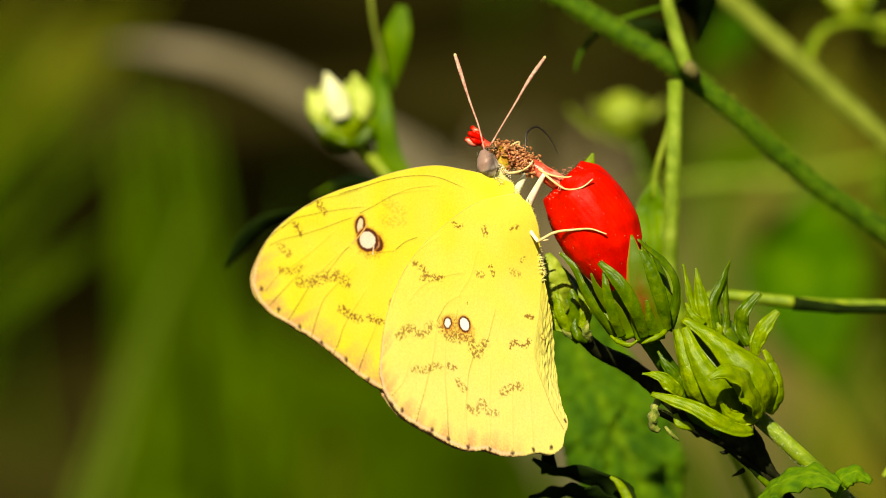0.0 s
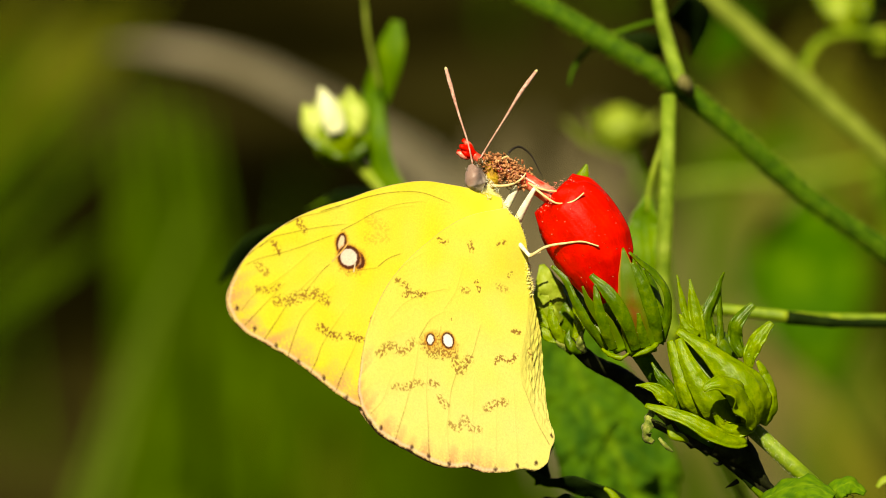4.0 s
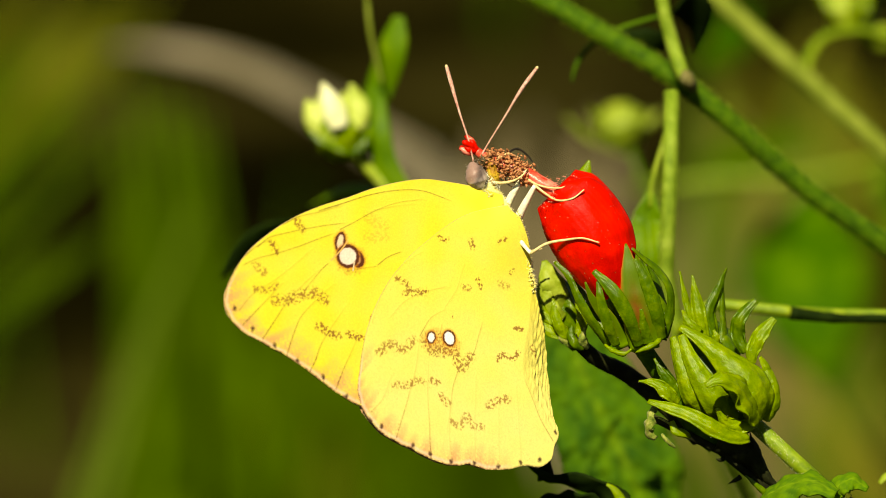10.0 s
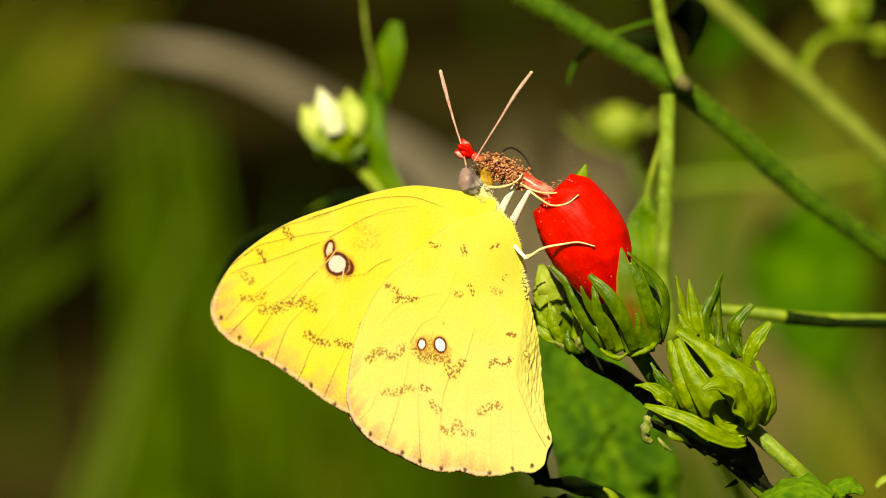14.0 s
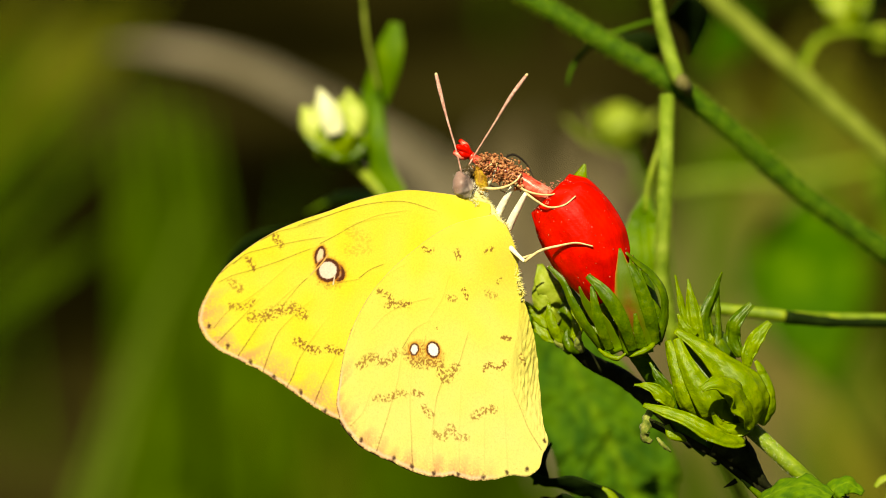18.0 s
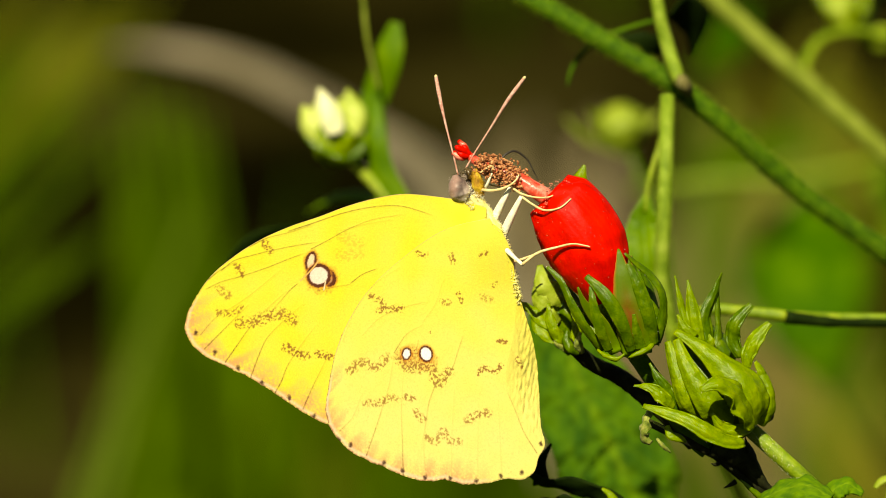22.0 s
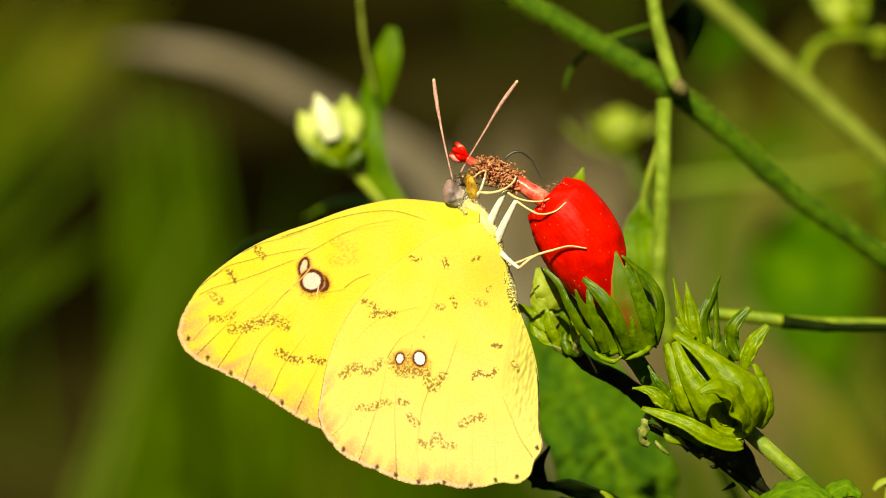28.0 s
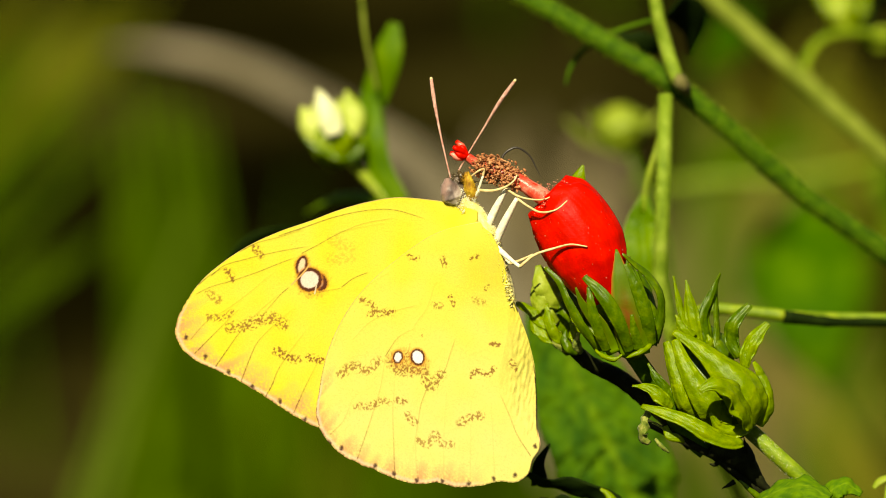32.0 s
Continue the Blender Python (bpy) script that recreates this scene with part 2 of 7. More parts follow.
def thing(name, base, label, category, group="", kind=""):
    ob = new(name)
    ob.empty_display_size = 0.005
    ob.matrix_world = FRAME @ Matrix.Translation(Vector(base) * 0.001)
    BASE[ob.name] = np.array(base, float)
    return tagged(ob, label, category, group, kind)


def part(name, shape, mat, parent, label="", tint=None, smooth=True):
    """One mesh object under a thing or under a part."""
    verts, faces = shape
    root = parent
    while root.parent:
        root = root.parent
    me = bpy.data.meshes.new(name)
    me.from_pydata(((np.asarray(verts) - BASE[root.name]) * 0.001).tolist(), [], [tuple(f) for f in faces])
    if tint is not None:
        layer = me.color_attributes.new("tint", "FLOAT_COLOR", "POINT")
        layer.data.foreach_set("color", np.c_[tint, np.ones(len(tint))].astype(np.float32).ravel())
    me.materials.append(mat)
    if smooth:
        me.polygons.foreach_set("use_smooth", [True] * len(me.polygons))
    me.update()
    ob = new(name, me)
    ob.parent = parent
    return tagged(ob, label)


BACK = FRAME.inverted()


def ground_spot(x, y):
    """Where a point of the ground lies in the plants' frame, in millimetres; a little sunk in."""
    p = BACK @ Vector((x, y, -0.012))
    return tuple(1000 * k for k in p)


WEED_GREEN = organic("weed_green", (0.028, 0.064, 0.001), (0.054, 0.108, 0.002), (0.082, 0.145, 0.004), 60, 700, 0.7, 0.4, 0.3, 0.0, 0.03)
WEED_PALE = organic("weed_pale_green", (0.060, 0.105, 0.007), (0.098, 0.155, 0.013), (0.135, 0.20, 0.022), 60, 700, 0.7, 0.4, 0.3, 0.0, 0.03)
WEED_TAN = organic("withered_weed", (0.13, 0.115, 0.025), (0.21, 0.19, 0.045), (0.30, 0.27, 0.085), 60, 700, 0.8, 0.4, 0.15, 0.0, 0.05)
WEED_BROWN = organic("brown_weed", (0.06, 0.05, 0.02), (0.13, 0.106, 0.048), (0.19, 0.16, 0.078), 60, 700, 0.9, 0.4, 0.1, 0.0, 0.0)
STEM_OLIVE = organic("stem_olive", (0.095, 0.13, 0.012), (0.145, 0.19, 0.02), (0.21, 0.26, 0.04), 400, 5000, 0.6, 0.4, 0.0, 0.0, 0.1)
STEM_PALE = organic("stem_pale_green", (0.10, 0.17, 0.010), (0.165, 0.25, 0.02), (0.26, 0.35, 0.05), 500, 7000, 0.6, 0.5, 0.0, 0.0, 0.15)
LIME = organic("lime_sepal", (0.34, 0.44, 0.05), (0.48, 0.58, 0.10), (0.62, 0.70, 0.22), 300, 4000, 0.5, 0.2, 0.25, 0.0, 0.25)
WEED_OLIVE = organic("olive_weed", (0.045, 0.055, 0.003), (0.08, 0.09, 0.006), (0.12, 0.13, 0.014), 60, 700, 0.8, 0.4, 0.2, 0.0, 0.0)
WEED_STRAW = organic("straw_weed", (0.09, 0.095, 0.008), (0.15, 0.15, 0.014), (0.21, 0.205, 0.03), 60, 700, 0.8, 0.4, 0.2, 0.0, 0.0)
EYE_SKIN = painted("mottled_eye", 0.35, 0.02, 0.2, 0.1, 6000.0)
WEED_DRY = organic("pale_dry_weed", (0.13, 0.112, 0.07), (0.19, 0.165, 0.108), (0.26, 0.23, 0.155), 60, 700, 0.9, 0.4, 0.1, 0.0, 0.0)
WEED_GREY = organic("grey_dry_weed", (0.09, 0.073, 0.04), (0.18, 0.148, 0.082), (0.26, 0.22, 0.13), 60, 700, 0.9, 0.4, 0.1, 0.0, 0.0)


# ---- ground and undergrowth ----
def flat_ground():
    bm = bmesh.new()
    ring = [0.0, 0.6, 1.2, 1.8, 2.4, 3.2, 5, 9, 20, 60, 200, 900]
    loops = []
    for r in ring[1:]:
        loop = []
        for k in range(48):
            a = 2 * math.pi * k / 48
            x, y = r * math.cos(a), 1.6 + r * math.sin(a)
            z = 0.02 * noise.noise(Vector((x * 1.7, y * 1.7, 0))) if r < 9 else 0.0
            loop.append(bm.verts.new((x, y, z)))
        loops.append(loop)
    mid = bm.verts.new((0, 1.6, 0))
    for k in range(48):
        bm.faces.new((mid, loops[0][k], loops[0][(k + 1) % 48]))
        for a, b in zip(loops, loops[1:]):
            bm.faces.new((a[k], b[k], b[(k + 1) % 48], a[(k + 1) % 48]))
    me = bpy.data.meshes.new("ground")
    bm.to_mesh(me)
    bm.free()
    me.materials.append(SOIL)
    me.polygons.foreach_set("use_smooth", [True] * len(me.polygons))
    return tagged(new("ground", me), "brown soil with dry leaf litter, darkened by colour for shade", "ground", kind="structure")


flat_ground()


def grass():
    """Loose grass and low weeds over the ground behind the flowers, as one sheet of blades."""
    rnd = random.Random(4)
    vs, fs = [], []
    for k in range(11600):
        # close behind the flowers, then thinly all round
        x, y = (rnd.uniform(-0.9, 0.9), rnd.uniform(0.9, 3.6)) if k < 2600 else (rnd.uniform(-3, 3), rnd.uniform(-2.5, 5.5))
        if k >= 2600 and abs(x) < 0.5 and -1.2 < y < 3.4:
            continue
        patch = noise.noise(Vector((x * 4.0, y * 2.5, 3.0)))
        if patch < 0.05 and rnd.random() < 0.9 or (y > 1.9 and patch < 0.3):
            continue
        h = rnd.uniform(0.03, 0.11) * (1.2 + patch)
        a = rnd.uniform(0, 2 * math.pi)
        lean = rnd.uniform(0.1, 0.6) * h
        w = rnd.uniform(0.0015, 0.004)
        i = len(vs)
        sx, sy = math.cos(a + 1.57) * w, math.sin(a + 1.57) * w
        for k in range(5):
            f = k / 4
            px, py, pz = x + math.cos(a) * lean * f * f, y + math.sin(a) * lean * f * f, -0.012 + h * f * (1 - 0.15 * f)
            t = 1 - f * 0.92
            vs += [(px - sx * t, py - sy * t, pz), (px + sx * t, py + sy * t, pz)]
        for k in range(4):
            fs.append((i + 2 * k, i + 2 * k + 1, i + 2 * k + 3, i + 2 * k + 2))
    me = bpy.data.meshes.new("grass")
    me.from_pydata(vs, [], fs)
    me.materials.append(GRASS)
    tagged(new("grass", me), "loose short green grass and weeds growing from the soil", "grass", kind="stuff")


grass()


def weed(base, blades, mat, label, seed=1):
    """A broad-leaved weed rooted in the ground: blades given by the end of each, its width and its bow."""
    ob = thing("weed", base, label, "weed", "weeds on the ground")
    b = np.array(base)
    rnd = random.Random(seed)
    for end, half, bow in blades:
        e = np.array(end)
        mid = (b + e) / 2 + np.array([bow, rnd.uniform(-15, 15), abs(bow) * 0.4])
        part("leaf", ribbon([b, mid, e], [half * 0.3, half * 0.8, half, half * 0.75, half * 0.05], (0.1, -0.9, 0.4), 0.25, 0.6, 14, 7), mat, ob)
    return ob


def spot(x, y, z=0.0):
    """A place of the world in the plants' frame, in millimetres."""
    p = BACK @ Vector((x, y, z))
    return tuple(1000 * k for k in p)


# broad weeds that stand as soft green shapes far behind the butterfly
weed(spot(-0.40, 0.62, -0.01), [((-73.58, 640, 5.21), 3.6, -70), ((-76.85, 630, 0.13), 4, -60), ((-87.58, 630, -2.4), 3.6, -44)], WEED_GREEN, "green weed leaning over the dark soil", 12)
weed(spot(-0.42, 1.10, -0.01), [((-111.69, 1130, 82.15), 11, -10), ((-99.74, 1130, 78.73), 12, -8), ((-123.65, 1130, 82.15), 11, -16), ((-86.08, 1130, 78.73), 11, 0), ((-99.22, 1120, 71.53), 12, -4), ((-87.33, 1120, 69.83), 11, 0), ((-128.77, 1130, 73.61), 11, -20)], WEED_OLIVE, "tall olive weed in the grass", 16)
weed(spot(-0.02, 0.82, -0.01), [((-80.78, 850, 45.35), 6, 0), ((-74.22, 850, 42.43), 6, 2), ((-68.39, 850, 39.51), 6, 2), ((-85.15, 850, 38.06), 5, -4), ((-62.55, 850, 36.6), 5, 4), ((-78.84, 840, 33.48), 6, 0)], WEED_GREEN, "tall green weed with long leaves", 21)
weed(spot(-0.06, 0.70, -0.01), [((-64.96, 720, 33.69), 5.5, 4), ((-58.92, 720, 28.32), 5.5, 6), ((-71, 720, 32.35), 6, 2), ((-76.37, 720, 28.32), 6, -4), ((-73.68, 720, 18.92), 6, -4), ((-63.2, 710, 14.8), 6, 2), ((-53.2, 710, 2.8), 5, 4), ((-50.85, 700, -15.76), 6, 4), ((-45.56, 700, -26.35), 6, 4), ((-51.83, 690, -39.33), 7, 0)], WEED_GREEN, "tall green weed with long leaves", 3)
weed(spot(0.27, 0.80, -0.01), [((90.37, 860, -30.66), 7, 6), ((100.64, 860, -36.53), 7, 4), ((110.91, 860, -29.19), 7, 4), ((95.65, 850, -46.51), 7, 6), ((107.32, 850, -49.43), 7, 4), ((116.78, 860, -38), 7, 4)], WEED_STRAW, "straw-coloured weed behind the bud stalk", 19)
weed(spot(0.11, 0.90, -0.01), [((75.2, 950, 6.34), 3.5, 2), ((85.26, 950, 0.15), 5, 4)], WEED_BROWN, "withered brown weed in the grass", 20)
weed(spot(-0.18, 0.62, -0.01), [((-55.79, 640, 9.02), 4.5, -6), ((-59.22, 640, 0.13), 5, -4), ((-62.34, 630, -7.45), 5, -6), ((-65.87, 630, -15.02), 5, -4), ((-68.79, 620, -24.93), 5.5, -4), ((-72.55, 620, -31.2), 5.5, -6), ((-66.28, 620, -24.93), 6, -6), ((-75.14, 610, -39.69), 4.5, 0), ((-69.54, 610, -37.2), 6.5, 0)], WEED_PALE, "tall pale green weed with long narrow leaves", 2)
weed(spot(-0.36, 0.70, -0.01), [((-99.86, 720, 39.06), 8, -30), ((-94.53, 710, 30.13), 8, -30), ((-103.21, 720, 47.11), 8, -30), ((-89.12, 720, 37.71), 8, -34), ((-101.18, 700, 22.65), 7, -20), ((-83.75, 720, 29.66), 7, -34), ((-93.15, 720, 51.14), 8, -34), ((-78.38, 720, 26.98), 6, -30), ((-81.07, 720, 41.74), 6, -30)], WEED_GREEN, "green broad-leaved weed standing in the grass", 10)
weed(spot(-0.02, 0.72, -0.01), [((-41.34, 740, -29.78), 6, -6), ((-35.9, 740, -40.66), 6, -4), ((-43.78, 730, -47.15), 7, -8), ((-30.26, 730, -48.5), 7, -4), ((-22.16, 730, -53.91), 7, 2), ((-14.05, 730, -55.26), 7, 4)], WEED_GREEN, "green weed with long leaves in the grass", 1)
weed(spot(-0.030, 1.36, -0.01), [((-50.98, 1380, -22.98), 16, -8), ((-27.80, 1380, -38.42), 16, 8), ((-70.93, 1400, -34.88), 16, 0), ((-4.63, 1380, -50.01), 14, 12)], WEED_GREEN, "green weed with long leaves in the grass", 4)
weed(spot(0.10, 1.36, -0.01), [((42.09, 1400, -58.27), 18, -8), ((77.17, 1400, -50.47), 18, 8), ((145.37, 1400, -23.19), 14, 0), ((153.17, 1400, -38.78), 14, 4)], WEED_PALE, "low pale green weed in the grass", 5)
weed(spot(0.13, 1.40, -0.01), [((126.78, 1450, -7.77), 26, -8), ((108.84, 1450, -23.72), 24, 8), ((138.11, 1440, -23.61), 24, 0), ((92.47, 1440, -39.49), 22, 6), ((153.99, 1440, -43.46), 22, -4), ((141.44, 1430, -41.29), 24, 4), ((152.31, 1430, -59.07), 22, 6)], WEED_TAN, "withered tan weed in the grass", 6)
weed(spot(0.10, 1.60, -0.01), [((109.89, 1650, 47.99), 22, -8), ((131.07, 1640, 30.50), 20, 8)], WEED_TAN, "withered tan weed in the grass", 7)
weed(spot(0.03, 1.62, -0.01), [((20.17, 1700, 46.0), 17, -8), ((36.64, 1690, 48.0), 17, 4), ((62.03, 1690, 47.68), 18, 10)], WEED_GREY, "dry grey-brown weed in the grass", 8)
weed(spot(0.01, 1.56, -0.01), [((-77.43, 1600, -25.31), 26, -8), ((-47.65, 1600, -38.08), 26, 8), ((-13.61, 1600, -46.58), 24, 14), ((16.17, 1600, -59.35), 22, 10)], WEED_GREEN, "wide tangle of green weed leaves", 11)
weed(spot(0.075, 1.60, -0.01), [((99.03, 1650, 32.79), 15, -4), ((110.97, 1650, 20.85), 15, 6)], WEED_BROWN, "withered brown weed in the grass", 13)
weed(spot(-0.045, 1.32, -0.01), [((-60.07, 1360, -56.24), 14, -6), ((-38.07, 1360, -61.03), 14, 6), ((-77.29, 1360, -62.94), 13, -8), ((-112.24, 1370, -47.86), 14, -10), ((-95.91, 1370, -53.62), 14, -8)], WEED_OLIVE, "low olive weed in the grass", 14)
weed(spot(0.14, 1.62, -0.01), [((118.58, 1650, 74.06), 20, -6), ((144.64, 1650, 82.74), 22, 4), ((163.10, 1650, 63.20), 20, 8), ((153.58, 1620, 33.46), 17, 4), ((168.59, 1620, 30.24), 15, 4)], WEED_STRAW, "tall straw-coloured weed in the grass", 15)
weed(spot(0.16, 1.50, -0.01), [((136.61, 1550, 64.77), 16, -8), ((97.05, 1550, 62.68), 18, -20)], WEED_PALE, "pale green weed with long leaves", 9)


def dry_blade():
    """A broad withered leaf that arches over behind the butterfly."""
    foot = ground_spot(0.16, 0.60)
    ob = thing("dry_leaf", foot, "broad withered grey-brown leaf arching over the undergrowth", "leaf")
    part("blade", ribbon([foot, (9.01, 545, -3.44), (-2.84, 540, 15.48), (-14.54, 530, 22.98), (-26.07, 520, 29.79), (-36.4, 515, 35.48), (-46.84, 515, 38.95), (-57.49, 520, 41.43), (-69.66, 530, 41.75)], [5, 5, 5.5, 6.4, 7.2, 7.4, 7.4, 7.2, 6.4, 4.6, 0.5], (-0.1, -0.8, 0.55), 0.1, 0.5, 60, 9, rough=1.2), WEED_DRY, ob)
    part("midrib", tube([foot, (9.02, 545.6, -3.44), (-2.84, 540.6, 15.49), (-14.55, 530.6, 23), (-26.08, 520.6, 29.81), (-36.42, 515.6, 35.49), (-46.86, 515.6, 38.97), (-57.52, 520.6, 41.45), (-68.52, 530.6, 41.77)], [0.9, 0.8, 0.7, 0.6, 0.3], 8, 60), BARK_GREY, ob, "darker ridge along the withered leaf")
    return ob


dry_blade()


# ---- branch with crossing stems behind the flowers ----
def crossing_branch():
    foot = ground_spot(0.16, 0.10)
    ob = thing("green_branch", foot, "hairy dark green branch crossed by a paler upright shoot", "branch", "stems of the shrub")
    line = [(2.69, 51.41, 38.11), (12.36, 49.9, 32.68), (22.33, 46.87, 26.63), (30.75, 43.85, 21.36), (37.47, 45.36, 15.99), (46.52, 48.38, 7.88), (58.48, 51.41, -0.30), (68.81, 57.46, -8.94), foot]
    part("bark", tube(line, [1.3, 1.42, 1.5, 1.55, 1.5, 1.5, 1.55, 1.6, 1.8], 14, 90, 0.22), STEM_DARK, ob, "dark green hairy bark")
    part("hairs", spikes(line[:7], [1.38, 1.5, 1.5], 0.6, 2800, 3, 0.035), STEM_GREEN, ob)
    up = [(27.69, 40.82, 35.42), (28.43, 40.82, 30.27), (29.60, 40.82, 25.85), (30.80, 39.31, 22.13), (31.52, 40.82, 20.84)]
    part("shoot", tube(up, [0.88, 0.9, 0.93, 0.98, 0.85], 12, 26, 0.1), STEM_PALE, ob, "pale green upper shoot")
    part("node", tube([(30.34, 40.82, 23.05), (31.29, 38.56, 21.66), (32.28, 41.58, 20.34)], [0.6, 0.85, 0.85, 0.6], 12, 12, 0.25), NODE_BROWN, ob, "brown scarred node")
    part("shoot", tube([(29.28, 37.8, 20.03), (29.15, 36.29, 13.26), (28.78, 36.29, 4.47), (28.42, 36.29, -2.86), (29.84, 39.31, -12.42), (35.25, 45.36, -23.62), (41.17, 60.48, -34.61), ground_spot(0.10, 0.12)], [0.95, 0.98, 1.0, 1.02, 1.02, 1.0, 1.1, 1.3], 12, 50, 0.1), STEM_PALE, ob, "pale green upright shoot")
    part("hairs", spikes([(29.15, 36.29, 19.48), (28.78, 36.29, 4.47), (28.42, 36.29, -2.86)], [0.98, 1.0, 1.02], 0.4, 900, 5, 0.025), PALE_GREEN, ob)
    part("petiole", tube([(28.90, 46, 14.89), (28.42, 45, 13.25), (27.52, 44.5, 10.43), (26.92, 44.5, 7.84), (26.78, 44.5, 4.88)], [0.36, 0.36, 0.38, 0.42, 0.35], 10, 20, 0.03), PALE_GREEN, ob)
    part("young_leaf", ribbon([(26.78, 44.5, 7.03), (26.48, 44.5, 3.03), (26.73, 43, -0.66), (27.47, 43, -5.83)], [0.4, 1.8, 2.5, 2.7, 2.2, 0.1], (-0.15, -0.85, 0.45), 0.1, 0.2, 26, 13, fold=-0.35, wave=0.12, veins=0.10, rough=0.12), LEAF_BRIGHT, ob)
    part("tendril", tube([(28.59, 50, 30.29), (24.7, 52, 29.17), (21, 53, 27.71), (18.78, 54, 26.1), (17.21, 54, 23.86), (16.61, 54, 21.61)], [0.3, 0.36, 0.4, 0.4, 0.36, 0.15], 8, 30, 0.03), STEM_DARK, ob)
    # two leaves behind the branch, darkened by colour for the shade there
    part("leaf", ribbon([(30.45, 56, 27.66), (27.51, 58, 26.83), (24.13, 58, 26.53), (19.85, 58, 27.43)], [0.8, 2.3, 2.1, 0.1], (0.1, -0.75, -0.62), 0.3, 0.2, 24, 9), LEAF_SHADED, ob, "leaf with shade put into its dark colour")
    part("leaf", ribbon([(30.39, 54.43, 31.51), (32.27, 60.48, 31.89), (34.12, 63.5, 30.34), (33.49, 66.53, 25.89)], [0.4, 2.2, 2.4, 0.1], (0.5, -0.6, -0.6), 0.3, 0.2, 16, 7), LEAF_SHADED, ob, "leaf with shade put into its dark colour")
    side = [(34.37, 33.26, -7.81), (39.84, 33.26, -8.17), (44.58, 33.26, -8.68)]
    part("side_shoot", tube([(29.84, 39.31, -11.69)] + side, [0.8, 0.75, 0.78, 0.8], 12, 22, 0.06), STEM_GREEN, ob, "pale green side shoot")
    part("side_shoot", tube([side[-1], (50.15, 36.0, -8.85), (57.42, 37.5, -8.95), (67.33, 40.5, -9.80)], [0.75, 0.6, 0.6, 0.6], 12, 22, 0.06), STEM_GREEN, ob, "pale green side shoot")
    # shade along the shoot's underside, added as a dark tube
    part("shade_strip", tube([(44.4, 32.6, -8.75), (50.15, 33.8, -9.45), (57.42, 35.3, -9.55), (67.33, 38.3, -10.45)], [0.9, 0.6, 0.58, 0.6], 12, 22, 0.1), LEAF_SHADED, ob, "dark strip for the shaded underside of the side shoot")
    return ob


BRANCH = crossing_branch()


# ---- pale bud on its stalk, behind the butterfly's head ----
def pale_bud():
    foot = ground_spot(0.05, 0.16)
    ob = thing("budding_stem", foot, "thin stem with one cream-green opening bud", "plant", "stems of the shrub")
    part("stalk", tube([(-12.97, 80.73, 13.05), (-11.73, 80.73, 10.89), (-8.96, 80.73, 8.26), (-1.85, 80.73, 0.85), (8.99, 83.83, -13.87), (17.64, 90.04, -23.33), (24.22, 102.46, -36.32), foot], [0.7, 0.75, 0.8, 0.9, 1.0, 1.1, 1.2, 1.4], 12, 50, 0.05), PALE_GREEN, ob)
    cup = part("calyx", pod([(-12.51, 80.73, 11.97), (-13.74, 80.73, 13.51), (-14.67, 80.73, 15.52), (-15.44, 80.73, 17.99)], [0.9, 2.6, 3.3, 3.3, 2.6, 1.2], 5, 0.14), BUD_GREEN, ob)
    for a, b, c, h, f, m in (((-14.44, 76.47, 15.75), (-15.21, 76.47, 18.21), (-16.77, 77.62, 21.92), 1.5, (-0.1, -0.9, 0.4), CREAM), ((-16.80, 79.35, 15.03), (-18.04, 79.35, 17.03), (-18.99, 80.5, 19.68), 1.5, (-0.4, -0.85, 0.3), LIME),
                             ((-12.64, 79.35, 15.80), (-11.87, 79.35, 18.19), (-12.97, 80.5, 21.84), 1.5, (0.0, -0.9, 0.45), LIME), ((-13.95, 83.95, 15.73), (-13.97, 85.1, 18.70), (-13.83, 86.25, 20.90), 1.2, (-0.1, -0.9, 0.3), LIME), ((-16.22, 85.1, 15.44), (-16.94, 86.25, 17.95), (-17.43, 87.4, 20.30), 1.2, (-0.1, -0.9, 0.3), LIME)):
        part("sepal", ribbon([a, b, c], [h * 0.75, h, h * 0.95, h * 0.6, 0.05], f, 0.35, 0.25, 16, 7), m, cup, "cream-white sepal" if m is CREAM else "pale yellow-green sepal")
    for a, b, c, h in (((-13.23, 77.62, 12.77), (-16.60, 76.85, 13.76), (-18.77, 77.62, 15.46), 0.5), ((-12.62, 77.62, 12.54), (-11.08, 77.62, 13.77), (-10.48, 79.18, 15.87), 0.6), ((-12.76, 76.85, 12.37), (-14.13, 76.07, 12.67), (-15.83, 76.85, 13.14), 0.5), ((-12.48, 79.18, 12.10), (-9.96, 80.73, 13.59), (-9.44, 82.28, 15.16), 0.5)):
        part("bract", ribbon([a, b, c], [h * 0.6, h, h * 0.8, 0.05], (0, -1, 0.3), 0.3, 0.2, 14, 5), BRACT_GREEN, cup)
    part("stub", tube([(-10.36, 82.28, 10.90), (-11.12, 80.73, 12.74), (-11.58, 80.73, 13.82)], [0.5, 0.5, 0.4], 8, 10, 0.1), NODE_BROWN, ob, "brown dry stub")
    part("leaf", ribbon([(-10.25, 86, 17.93), (-9.01, 86, 21.81), (-7.44, 84, 26.41), (-6.35, 84, 31.22)], [1.3, 1.9, 2.15, 2.1, 1.8, 0.7], (-0.25, -0.9, 0.2), 0.15, 0.25, 26, 11, fold=0.06, veins=0.03), LEAF_BRIGHT, ob)
    part("leaf", ribbon([(-9.35, 82, 20.17), (-9.1, 80, 15.49), (-8.18, 80, 10.87), (-6.17, 80, 6.24)], [1.0, 1.5, 1.5, 1.7, 2.0], (-0.3, -0.9, 0.2), 0.15, 0.25, 24, 9, fold=0.08), LEAF_BRIGHT, ob, "long pale leaf stalk")
